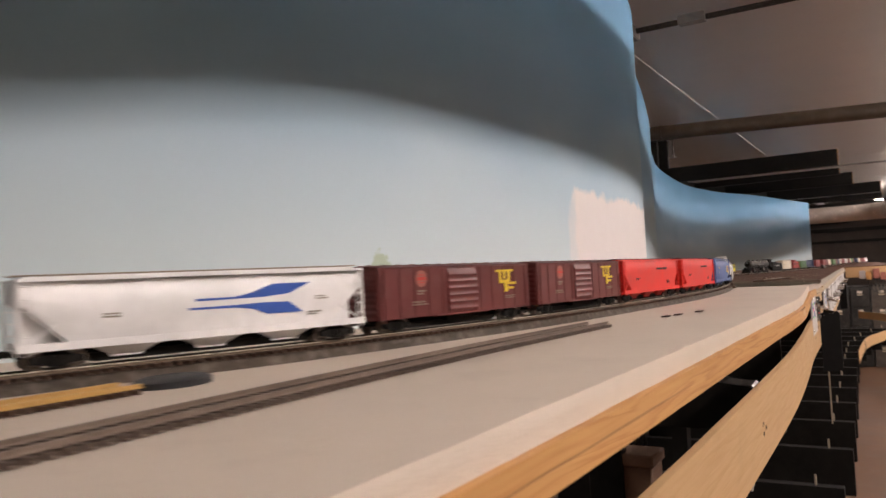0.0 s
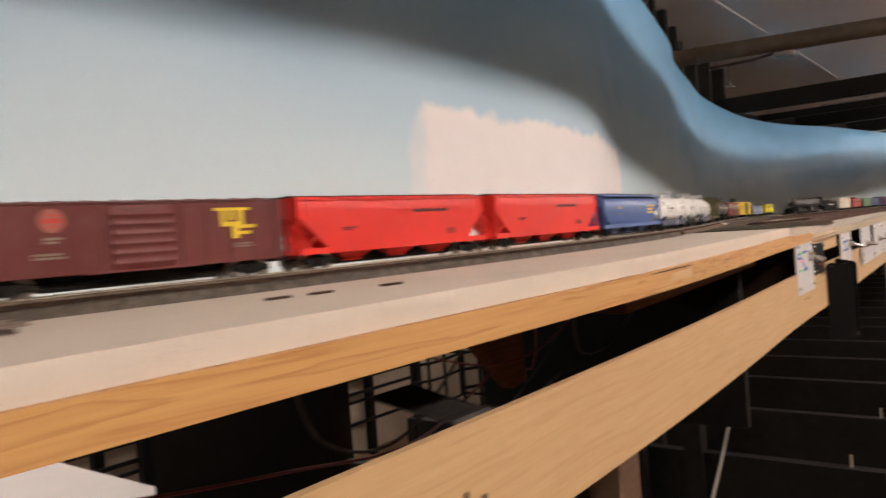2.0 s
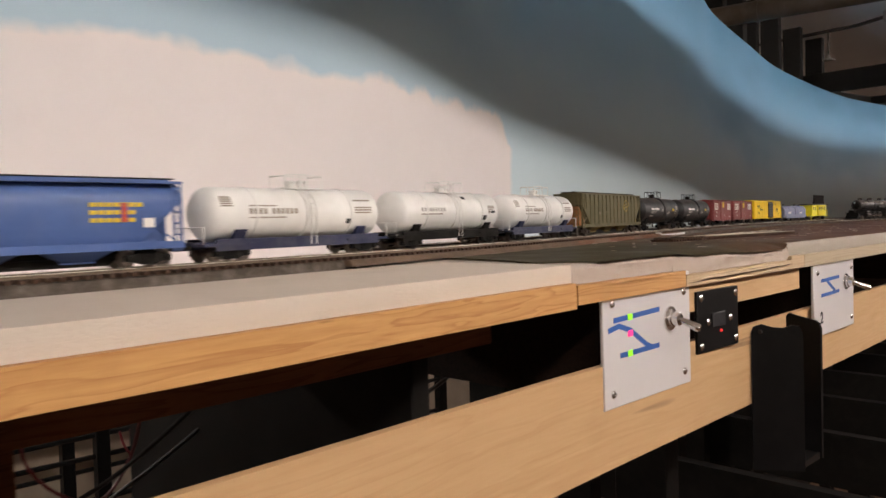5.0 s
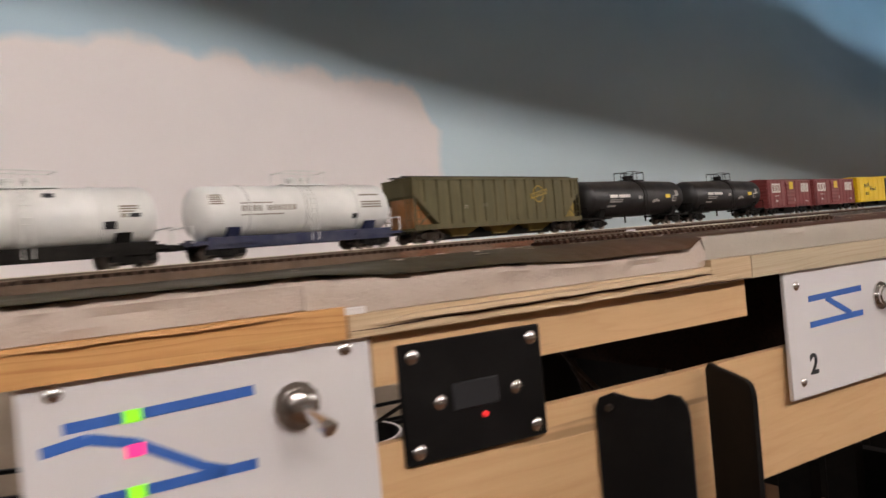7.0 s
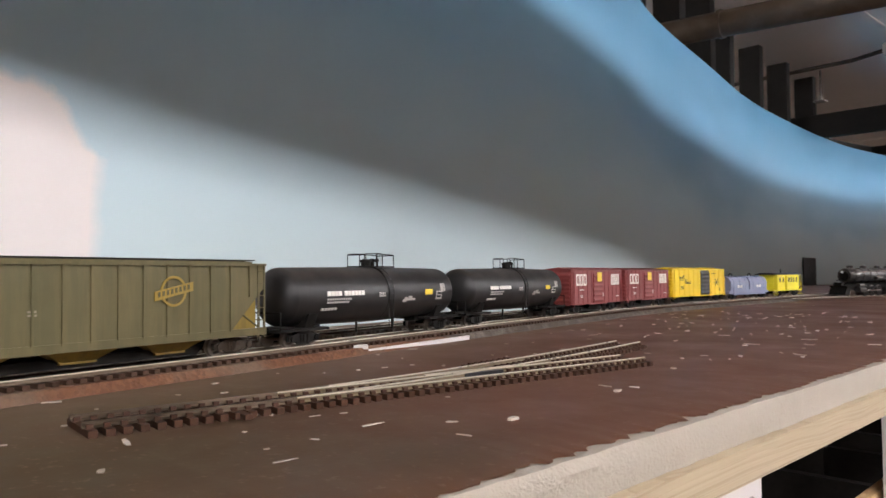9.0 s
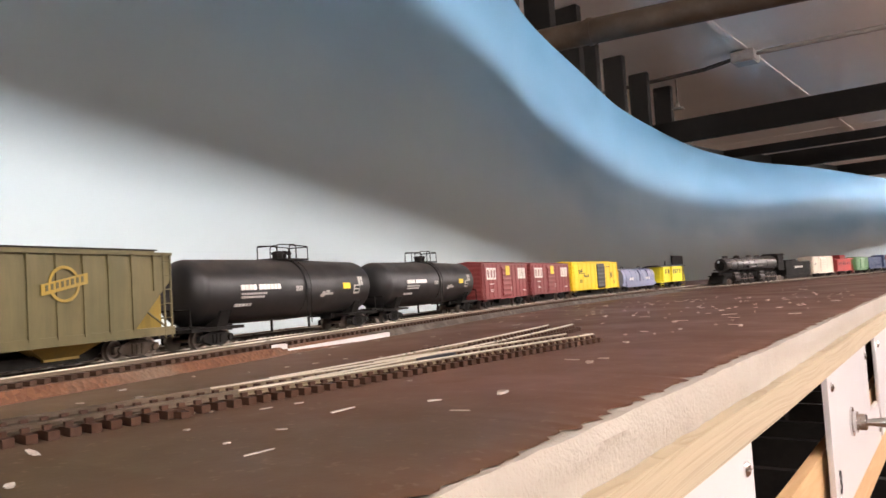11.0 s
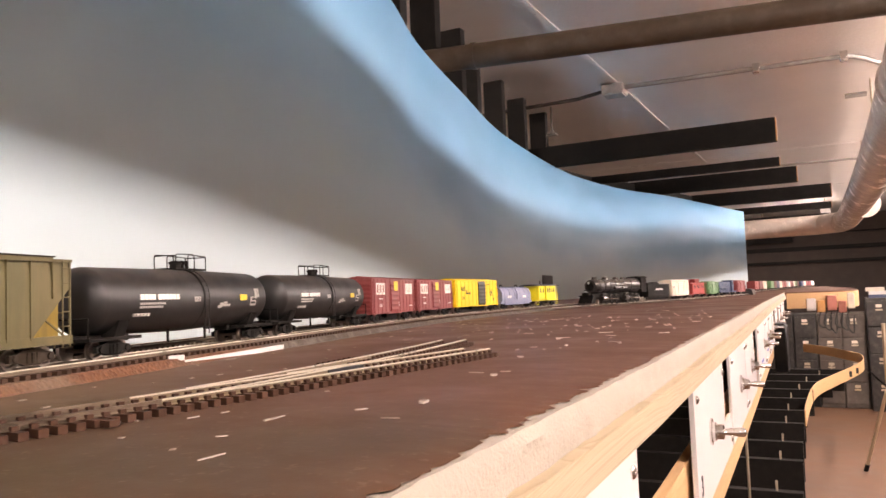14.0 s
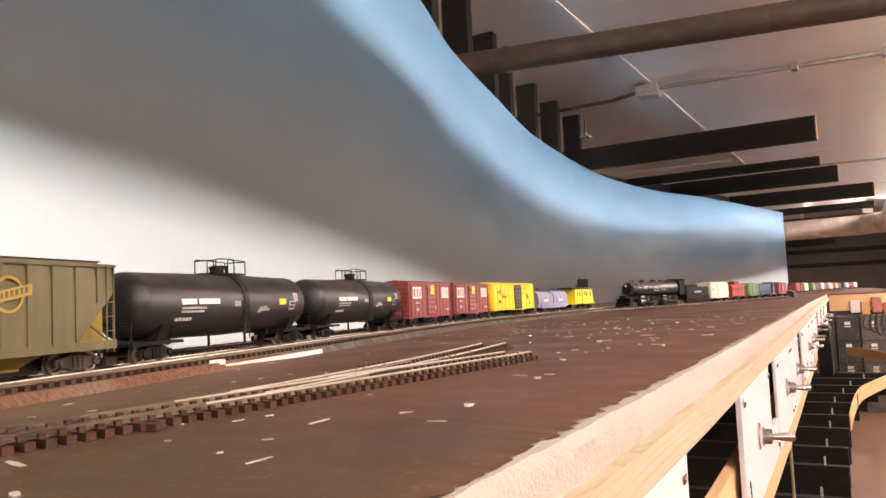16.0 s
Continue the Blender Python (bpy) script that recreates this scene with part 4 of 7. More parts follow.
def weathered(name, col, streak, dust, top, rough=0.6, amount=0.5):
    """Car paint with rain streaks down the sides and dust lying on what faces up."""
    m, nt, b = fresh(name)
    v = coords(nt)
    runs = ramp(nt, cloud(nt, coords(nt, (1, 1, 0.10)), 190, 4), [(0.40, 0.0), (0.68, 1.0)])
    blot = cloud(nt, v, 38, 5)
    base = blend(nt, calc(nt, "MULTIPLY", runs, amount), col, streak)
    base = blend(nt, calc(nt, "MULTIPLY", ramp(nt, blot, [(0.45, 0.0), (0.75, 1.0)]), 0.35), base, tuple(c * 0.55 for c in col))
    geo = nt.nodes.new("ShaderNodeNewGeometry")
    sep = nt.nodes.new("ShaderNodeSeparateXYZ")
    link(nt, geo.outputs["Normal"], sep.inputs[0])
    up = ramp(nt, calc(nt, "ADD", sep.outputs["Z"], calc(nt, "MULTIPLY", calc(nt, "SUBTRACT", cloud(nt, v, 60, 5), 0.5), 0.9)), [(0.55, 0.0), (1.0, 1.0)])
    base = blend(nt, calc(nt, "MULTIPLY", up, top), base, dust)
    link(nt, base, b.inputs["Base Color"])
    link(nt, calc(nt, "ADD", calc(nt, "MULTIPLY", blot, 0.3), rough - 0.15), b.inputs["Roughness"])
    relief(nt, b, cloud(nt, v, 1500, 3), 0.12, 0.0002)
    return m
OLIVE = weathered("weathered_olive_paint", (0.092, 0.080, 0.030), (0.160, 0.118, 0.046), (0.26, 0.19, 0.10), 0.7, 0.65, 0.55)
BLACKC = weathered("dusty_black_tank_paint", (0.011, 0.010, 0.0095), (0.022, 0.019, 0.017), (0.080, 0.066, 0.055), 0.7, 0.46, 0.35)
YELLOWED = weathered("yellowed_hopper_paint", (0.26, 0.175, 0.022), (0.11, 0.075, 0.02), (0.26, 0.19, 0.10), 0.4, 0.65, 0.5)

for m in (UNDER, TRUCKM):
    m.node_tree.nodes["Principled BSDF"].inputs["Specular IOR Level"].default_value = 0.1
SIDE = -1           # the side of a car that faces the aisle is its local -y


def wheel_mesh(r=0.0048):
    b = B(); lathe(b, [(-0.0013, r * 1.12), (-0.0008, r * 1.12), (-0.0007, r), (0.0011, r * 0.97), (0.0011, r * 0.75), (0.0004, r * 0.6), (0.0009, r * 0.3), (0.0009, 0.0008)], "y", (0, 0, r), 14)
    return mesh_of("wheel", b, WHEELM)
WHEEL = wheel_mesh()


def truck(parent, x, material=None, base=0.020):
    m = material or UNDER
    b = B(); box(b, -0.003, 0.003, -0.0125, 0.0125, 0.005, 0.0085, 0.0006)
    t = part("truck", b, m, parent); t.location = (x, 0, 0)
    for s in (-1, 1):
        b = B()
        h = base / 2
        prism(b, [(-h - 0.003, 0.0034), (-h + 0.003, 0.003), (-0.004, 0.0016), (0.004, 0.0016), (h - 0.003, 0.003), (h + 0.003, 0.0034), (h + 0.003, 0.0066), (h - 0.002, 0.0074), (0.004, 0.0090), (-0.004, 0.0090), (-h + 0.002, 0.0074), (-h - 0.003, 0.0066)], "y", s * 0.0115 - 0.0011, s * 0.0115 + 0.0011)
        for k in (-0.0028, 0, 0.0028):
            rod(b, (k, s * 0.0126, 0.0026), (k, s * 0.0126, 0.0072), 0.0009, 6)
        for k in (-h, h):
            rod(b, (k, s * 0.0115, 0.005), (k, s * 0.0138, 0.005), 0.0017, 8)
        part("side_frame", b, m, t)
        for k in (-h, h):
            share("wheel", WHEEL, t, (k, s * 0.0083, 0), 0 if s > 0 else math.pi)
    for k in (-base / 2, base / 2):
        b = B(); rod(b, (k, -0.0083, 0.0048), (k, 0.0083, 0.0048), 0.0011, 6); part("axle", b, WHEELM, t)
    return t


def coupler(parent, L):
    for s in (-1, 1):
        b = B(); box(b, s * (L / 2 - 0.006) - 0.004, s * (L / 2 - 0.006) + 0.004, -0.0035, 0.0035, 0.0075, 0.0105)
        box(b, s * L / 2 - 0.0035, s * L / 2 + 0.0035, -0.0016, 0.0016, 0.0078, 0.0102); box(b, s * (L / 2 + 0.002) - 0.0015, s * (L / 2 + 0.002) + 0.0015, -0.001, 0.0032, 0.0072, 0.0108)
        part("coupler", b, UNDER, parent)


def marks(parent, name, rects, material, y, thick=0.00025):
    """Lettering blocks on the side at y: (x0, x1, z0, z1)."""
    if name == "stencil":                     # one part for each block of small print
        blocks = []
        for r in rects:
            for k in blocks:
                if k[0][0] - 0.001 <= r[0] <= max(q[1] for q in k) + 0.004 and k[0][2] - 0.009 <= r[2] <= k[0][3] + 0.001:
                    k.append(r)
                    break
            else:
                blocks.append([r])
        for k in blocks[1:]:
            marks(parent, name, k, material, y, thick)
        rects = blocks[0]
    elif len(rects) < 12:
        for r in rects[1:]:
            marks(parent, name, [r], material, y, thick)
        rects = rects[:1]
    b = B()
    for x0, x1, z0, z1 in rects:
        box(b, x0, x1, min(y, y + SIDE * thick), max(y, y + SIDE * thick), z0, z1)
    return part(name, b, material, parent)


def ladder(parent, x, y, z0, z1, m, w=0.0045, axis="x", n=6, name="ladder"):
    b = B()
    def P(u, z):
        return (x + u, y, z) if axis == "x" else (x, y + u, z)
    for u in (-w / 2, w / 2):
        rod(b, P(u, z0), P(u, z1), 0.00035, 5)
    for k in range(n):
        z = z0 + (k + 0.5) * (z1 - z0) / n
        rod(b, P(-w / 2, z), P(w / 2, z), 0.0003, 5)
    return part(name, b, m, parent)


def grid_bars(x, z, cols, rows, cw=0.002, rh=0.0009, gx=0.0003, gz=0.0006):
    """Small illegible stencilling: rows of bars."""
    out = []
    r = random.Random(int((x + z) * 1e5) & 0xffff)
    for i in range(rows):
        n = cols - r.randint(0, max(0, cols // 3))
        for j in range(n):
            out.append((x + j * (cw + gx), x + j * (cw + gx) + cw * r.uniform(.6, 1), z - i * (rh + gz) - rh, z - i * (rh + gz)))
    return out


def boxcar(name, L, label, body, H=0.0475, roof=None, door=None, W=0.0335, door_x=0.0, door_w=0.028, deck=0.0095, group="freight cars of the train", ribs=True):
    c = thing(name, label, "freight car", group)
    w, l = W / 2, L / 2 - 0.007
    eave = H - 0.0028
    b = B(); box(b, -l, l, -w, w, deck, eave, 0.0004); part("body", b, body, c)
    b = B(); box(b, -0.0004, 0.0004, -0.0004, 0.0004, deck + 0.001, eave - 0.0006); seam = mesh_of("seam", b, body)
    if ribs:                                                     # panel seams
        for s in (-1, 1):
            k = -l + 0.006
            while k < l:
                if abs(k - door_x) > door_w / 2 + 0.002:
                    share("panel_seam", seam, c, (k, s * w, 0))
                k += (l * 2 - 0.012) / 11
    for s in (-1, 1):                                            # corrugated ends
        pts = [(s * (l - 0.0005), deck + 0.001)]
        for i in range(7):
            z, dz = deck + 0.003 + i * (eave - deck - 0.006) / 7, (eave - deck - 0.006) / 7
            pts += [(s * (l + 0.0001), z), (s * (l + 0.0010), z + dz * 0.35), (s * (l + 0.0010), z + dz * 0.6), (s * (l + 0.0001), z + dz * 0.95)]
        pts.append((s * (l - 0.0005), eave - 0.001))
        b = B(); prism(b, pts, "y", -w + 0.0015, w - 0.0015); part("corrugated_end", b, body, c)
    b = B()
    prism(b, [(-w - 0.0006, eave), (w + 0.0006, eave), (w + 0.0006, eave + 0.0008), (0, H), (-w - 0.0006, eave + 0.0008)], "x", -l - 0.0006, l + 0.0006)
    for i in range(12):
        x = -l + (i + 0.5) * 2 * l / 12
        prism(b, [(-w - 0.0004, eave + 0.0008), (w + 0.0004, eave + 0.0008), (0, H + 0.0005)], "x", x - 0.0005, x + 0.0005)
    part("roof", b, roof or body, c)
    for s in (-1, 1):
        b = B(); y = s * (w + 0.0007)
        pts = [(y - s * 0.0008, deck + 0.0006)]
        for i in range(6):
            z = deck + 0.003 + i * (eave - deck - 0.005) / 6
            pts += [(y + s * 0.0003, z), (y + s * 0.0009, z + 0.0008), (y + s * 0.0009, z + 0.0014), (y + s * 0.0003, z + 0.0022)]
        pts.append((y - s * 0.0008, eave - 0.0008))
        prism(b, pts, "x", door_x - door_w / 2, door_x + door_w / 2)
        part("door", b, door or body, c)
        b = B(); box(b, door_x - door_w * 0.95, door_x + door_w * 0.95, s * w, s * (w + 0.0012), deck - 0.0004, deck + 0.0006) if s > 0 else box(b, door_x - door_w * 0.95, door_x + door_w * 0.95, s * (w + 0.0012), s * w, deck - 0.0004, deck + 0.0006)
        part("door_track", b, body, c)
        for e in (-1, 1):
            ladder(c, e * (l - 0.003), s * (w + 0.0008), deck - 0.002, eave - (0.002 if e < 0 else 0.012), body, name="ladder", n=7 if e < 0 else 4)
    b = B(); box(b, -l + 0.004, l - 0.004, -0.004, 0.004, 0.0055, deck + 0.0005); prism(b, [(-l + 0.034, 0.0056), (-l + 0.042, 0.0016), (l - 0.042, 0.0016), (l - 0.034, 0.0056)], "y", -0.0075, 0.0075); box(b, -0.012, 0.02, -0.011, -0.005, 0.005, deck); rod(b, (-0.01, 0.009, 0.0065), (0.012, 0.009, 0.0065), 0.0028, 8)
    part("underframe", b, UNDER, c)
    coupler(c, L)
    for s in (-1, 1):
        truck(c, s * (l - 0.021))
    return c, l, w


def hopper_body(b, l, w, z0, z1, eave_in=0.0, slope=0.022, bulge=0.0):
    """Covered hopper shell: straight or bulged side, slope sheets under both ends."""
    n = 8
    prof = []
    for i in range(n + 1):
        u = i / n
        prof.append((w * (1 - eave_in * max(0, (u - 0.82) / 0.18)) - (0.0 if not bulge else bulge * (2 * u - 1) ** 2), z0 + u * (z1 - z0)))
    rings = []
    for x, cut in ((-l, 1), (-l + slope, 0), (l - slope, 0), (l, 1)):
        ring = []
        for y, z in prof:
            zz = z if not cut else max(z, z0 + (z1 - z0) * 0.66)
            ring.append((x, y, zz))
        rings.append(ring)
    full = [[b.verts.new(p) for p in r] + [b.verts.new((p[0], -p[1], p[2])) for p in r[::-1]] for r in rings]
    m = len(full[0])
    for g, h in zip(full, full[1:]):
        for k in range(m):
            b.faces.new((g[k], g[(k + 1) % m], h[(k + 1) % m], h[k]))
    b.faces.new(full[0]); b.faces.new(full[-1][::-1])


def hopper(name, L, label, body, bays=3, W=0.033, H=0.0485, bulge=0.0, ribs=0, trim=None, cage=None, sheet=None, group="freight cars of the train", trucks=None, deck=0.0125):
    c = thing(name, label, "hopper car", group)
    l, w = L / 2 - 0.0065, W / 2
    b = B(); hopper_body(b, l - 0.001, w, deck, H - 0.003, 0.25 if bulge else 0.06, 0.024, bulge)
    bmesh.ops.remove_doubles(b, verts=b.verts[:], dist=0.00001)
    part("body", b, body, c)
    b = B(); box(b, -l, l, -w - 0.0003, w + 0.0003, H - 0.0036, H - 0.0022); box(b, -l + 0.004, l - 0.004, -w * 0.62, w * 0.62, H - 0.0024, H - 0.0010)
    part("roof", b, trim or body, c)
    b = B(); box(b, -l, l, -w * 0.5, -w * 0.18, H - 0.0006, H); box(b, -l, l, w * 0.18, w * 0.5, H - 0.0006, H)
    for i in range(14):
        x = -l + (i + 0.5) * 2 * l / 14
        box(b, x - 0.0006, x + 0.0006, -w * 0.5, w * 0.5, H - 0.0014, H - 0.0005)
    part("running_board", b, UNDER if body is not WHITEC else GREYTIE, c)
    for s in (-1, 1):
        b = B(); y0, y1 = sorted((s * (w - 0.0012), s * (w + 0.0005)))
        box(b, -l, l, y0, y1, 0.0098, deck + 0.0012); part("side_sill", b, body, c)
    span = (2 * l - 0.062) / bays
    for i in range(bays):
        x = -l + 0.031 + (i + 0.5) * span
        b = B()
        top = [(x - span * 0.49, s * (w - 0.002), deck + 0.0005) for s in (-1, 1)] + [(x + span * 0.49, s * (w - 0.002), deck + 0.0005) for s in (1, -1)]
        low = [(x - span * 0.16, s * 0.007, 0.0042) for s in (-1, 1)] + [(x + span * 0.16, s * 0.007, 0.0042) for s in (1, -1)]
        a, d = [b.verts.new(p) for p in top], [b.verts.new(p) for p in low]
        for k in range(4):
            b.faces.new((a[k], a[(k + 1) % 4], d[(k + 1) % 4], d[k]))
        b.faces.new(a); b.faces.new(d[::-1])
        box(b, x - span * 0.18, x + span * 0.18, -0.0078, 0.0078, 0.0036, 0.0046)
        part("discharge_bay", b, sheet or body, c)
    for s in (-1, 1):                                              # end platforms with their cages
        b = B(); x0, x1 = sorted((s * (l - 0.024), s * l)); box(b, x0, x1, -w, w, 0.0098, 0.0112); part("end_platform", b, cage or body, c)
        b = B(); x = s * (l - 0.012); box(b, min(s * (l - 0.023), s * (l - 0.004)), max(s * (l - 0.023), s * (l - 0.004)), -0.004, 0.004, 0.011, H * 0.62); part("centre_post", b, sheet or body, c)
        for q in (-1, 1):
            b = B(); rod(b, (s * (l - 0.0008), q * (w - 0.0006), 0.010), (s * (l - 0.0008), q * (w - 0.0006), H - 0.003), 0.0007, 6)
            rod(b, (s * (l - 0.0008), q * (w - 0.0006), 0.0112), (s * (l - 0.020), q * (w - 0.0012), 0.024), 0.0005, 5); part("corner_post", b, cage or body, c)
            ladder(c, s * (l - 0.004), q * (w + 0.0003), 0.008, H - 0.003, cage or body)
        ladder(c, s * (l - 0.0004), -0.010, 0.008, H - 0.004, cage or body, axis="y")
    if ribs:
        for s in (-1, 1):
            for i in range(ribs):
                x = -l + 0.012 + i * (2 * l - 0.024) / (ribs - 1)
                b = B(); y0, y1 = sorted((s * (w - 0.0006), s * (w + 0.0007)))
                box(b, x - 0.00055, x + 0.00055, y0, y1, deck if 0 < i < ribs - 1 else deck + 0.018, H - 0.0036); part("rib", b, body, c)
    b = B(); box(b, -l + 0.002, l - 0.002, -0.003, 0.003, 0.0062, 0.0102); prism(b, [(-l + 0.032, 0.0063), (-l + 0.038, 0.0018), (l - 0.038, 0.0018), (l - 0.032, 0.0063)], "y", -0.0062, 0.0062); part("centre_sill", b, UNDER, c)
    coupler(c, L)
    for s in (-1, 1):
        truck(c, s * (l - 0.019), trucks)
    return c, l, w


def tank(name, L, label, shell, frame, r=0.0165, group="freight cars of the train", funnel=0.0, platform=None):
    c = thing(name, label, "tank car", group)
    l = L / 2 - 0.010
    zc = 0.0118 + r
    b = B()
    cap = [(l - 0.0085 * (1 - math.sin(a)), max(0.0006, r * math.cos(a))) for a in np.linspace(math.pi / 2, 0, 9)]
    prof = [(-x, q) for x, q in cap] + [(-0.003, r * (1 + funnel)), (0.003, r * (1 + funnel))] + cap[::-1]
    lathe(b, prof, "x", (0, 0, zc), 40)
    for v in b.verts:                                             # the belly hangs lower at the middle
        if v.co.z < zc:
            v.co.z -= funnel * r * 0.9 * (1 - abs(v.co.x) / l)
    part("tank_shell", b, shell, c)
    for x in ((0.0025,) if funnel else (-l * 0.55, 0.0, l * 0.55)):
        b = B(); lathe(b, [(x - 0.0007, r * (1 + funnel) + 0.0002), (x - 0.0005, r * (1 + funnel) + 0.0007), (x + 0.0005, r * (1 + funnel) + 0.0007), (x + 0.0007, r * (1 + funnel) + 0.0002)], "x", (0, 0, zc), 32); part("weld_band", b, shell, c)
    if not funnel:
        b = B(); box(b, -l + 0.039, l - 0.039, -0.0045, 0.0045, 0.0085, 0.0116); part("centre_sill", b, frame, c)
    for s in (-1, 1):
        b = B(); x0, x1 = sorted((s * (l - 0.040), s * (l + 0.004))); box(b, x0, x1, -0.0045, 0.0045, 0.0080, 0.0120)
        x0, x1 = sorted((s * (l - 0.036), s * (l + 0.005))); box(b, x0, x1, -0.0155, 0.0155, 0.0092, 0.0108)
        x0, x1 = sorted((s * (l - 0.026), s * (l - 0.018))); prism(b, [(-0.012, 0.0105), (0.012, 0.0105), (0.0155, 0.019), (-0.0155, 0.019)], "x", x0, x1)
        part("end_frame", b, frame, c)
    if not funnel:
        for s in (-1, 1):
            b = B(); y0, y1 = sorted((s * 0.0130, s * 0.0145)); box(b, -l + 0.004, l - 0.004, y0, y1, 0.0066, 0.0136); part("side_sill", b, frame, c)
    zt = zc + r * (1 + funnel)
    x0 = 0.006
    b = B(); box(b, x0 - 0.017, x0 + 0.017, -0.0075, 0.0075, zt - 0.0004, zt + 0.0006); part("walkway", b, platform or frame, c)
    b = B()
    h = zt + 0.0088
    for q in (-1, 1):
        for xa, xb in ((x0 - 0.0165, x0 + 0.0035), (x0 - 0.0035, x0 + 0.0165)):     # two hoops that overlap at the middle
            e = 1 if xa < x0 - 0.01 else -1
            bent_rod(b, [(xa, q * 0.0072, zt), (xa, q * 0.0072, h - 0.0014), (xa + 0.0006, q * 0.0072, h - 0.0003), (xa + 0.0018, q * 0.0072, h), (xb - 0.0018, q * 0.0072, h + 0.0004 * e), (xb - 0.0006, q * 0.0072, h - 0.0003), (xb, q * 0.0072, h - 0.0014), (xb, q * 0.0072, zt)], 0.00034, 5)
    for q in (-1, 1):
        rod(b, (x0 + q * 0.0165, -0.0072, zt + 0.0080), (x0 + q * 0.0165, 0.0072, zt + 0.0080), 0.00034, 5)
    part("railing", b, platform or frame, c)
    b = B(); lathe(b, [(0, 0.0033), (0.0030, 0.0033), (0.0034, 0.0040), (0.0046, 0.0040), (0.0054, 0.0016)], "z", (x0 - 0.006, 0, zt), 14); part("manway", b, platform or frame, c)
    for dx, k in ((0.004, 1.7), (0.0095, 1.0)):
        b = B(); lathe(b, [(0, 0.0009 * k), (0.0034, 0.0009 * k), (0.0038, 0.0014 * k), (0.0056, 0.0012 * k), (0.0060, 0.0004)], "z", (x0 + dx, 0.002, zt), 8); part("valve", b, platform or frame, c)
    b = B()                                                       # ladder that follows the shell
    for dx in (-0.0024, 0.0024):
        bent_rod(b, [(x0 - 0.002 + dx, SIDE * (r + 0.0018) * math.sin(a), zc + (r + 0.0018) * math.cos(a)) for a in np.linspace(0.45, 1.75, 8)] + [(x0 - 0.002 + dx, SIDE * (r + 0.001), 0.008)], 0.00035, 5)
    for a in np.linspace(0.5, 1.75, 8):
        p = (SIDE * (r + 0.0018) * math.sin(a), zc + (r + 0.0018) * math.cos(a))
        rod(b, (x0 - 0.0044, *p), (x0 + 0.0004, *p), 0.0003, 5)
    part("ladder", b, shell, c)
    for s in (-1, 1):
        b = B()
        e = s * (l + 0.0045)
        for q in (-1, 1):
            rod(b, (e, q * 0.0145, 0.0105), (e, q * 0.0145, 0.0205), 0.00045, 5)
        rod(b, (e, -0.0145, 0.0205), (e, 0.0145, 0.0205), 0.00045, 5)
        part("end_rail", b, shell if not funnel else frame, c)
        truck(c, s * (l - 0.017), UNDER)
    coupler(c, L)
    if funnel:
        for x in (-0.018, 0.022):
            b = B(); rod(b, (x, SIDE * 0.006, 0.0045), (x, SIDE * 0.006, 0.013), 0.0008, 6); part("outlet_pipe", b, frame, c)
    return c, l, r, zc


def tank_marks(c, r, zc, rects, material, name="lettering"):
    """Blocks laid on the curve of the shell: (x0, x1, angle from the top in degrees, height)."""
    if 1 < len(rects) < (13 if name == "reporting_mark" else 5):
        for one in rects:
            tank_marks(c, r, zc, [one], material, name)
        return
    b = B()
    for x0, x1, a0, h in rects:
        da = h / r
        a = radians(a0)
        ring = [(SIDE * (r + 0.0003) * math.sin(t), zc + (r + 0.0003) * math.cos(t)) for t in (a, a + da / 2, a + da)]
        inn = [(SIDE * (r - 0.0006) * math.sin(t), zc + (r - 0.0006) * math.cos(t)) for t in (a + da, a)]
        prism(b, ring + inn, "x", x0, x1)
    part(name, b, material, c)


S0 = float(np.interp(0.2, TRACK[:, 1], arc(TRACK))) + 0.0149     # zero of the train's own measure


def couple(c, a, b, line=None, top=RAIL, base=None):
    """Set a car between two stations a..b of the running track."""
    line = MAIN if line is None else line
    s = (S0 if base is None else base) + (a + b) / 2
    h = (b - a) * 0.33
    x0, y0, _ = place_on(line, s - h)
    x1, y1, _ = place_on(line, s + h)
    m = pose((x0 + x1) / 2, (y0 + y1) / 2, top, 0, 0, math.degrees(math.atan2(y1 - y0, x1 - x0)))
    c.matrix_basis = m
    return m


# white hoppers with blue slashes
c, l, w = hopper("covered_hopper", 0.218, "white covered hopper car with blue arrow stripes", WHITEC, bulge=0.0022)
y = SIDE * (w + 0.0002)
for poly in ([(-0.012, 0.0318), (0.012, 0.0318), (0.022, 0.0338), (0.036, 0.0385), (0.062, 0.0385), (0.047, 0.0322), (0.030, 0.0308), (-0.012, 0.0303)],
             [(-0.016, 0.0268), (0.012, 0.0270), (0.030, 0.0276), (0.047, 0.0272), (0.056, 0.0205), (0.032, 0.0205), (0.024, 0.0238), (0.012, 0.0254), (-0.016, 0.0256)]):
    b = B(); prism(b, poly, "y", min(y, y - SIDE * 0.0008), max(y, y - SIDE * 0.0008)); part("stripe", b, LETB, c, "blue arrow stripe")
marks(c, "stencil", grid_bars(-0.062, 0.027, 5, 2) + grid_bars(0.066, 0.030, 4, 2) + grid_bars(0.06, 0.0205, 4, 2), GREYTIE, SIDE * w)
couple(c, 0.557, 0.775)
for a, b2 in ((0.339, 0.557),):
    couple(copy_thing(c, Matrix()), a, b2)

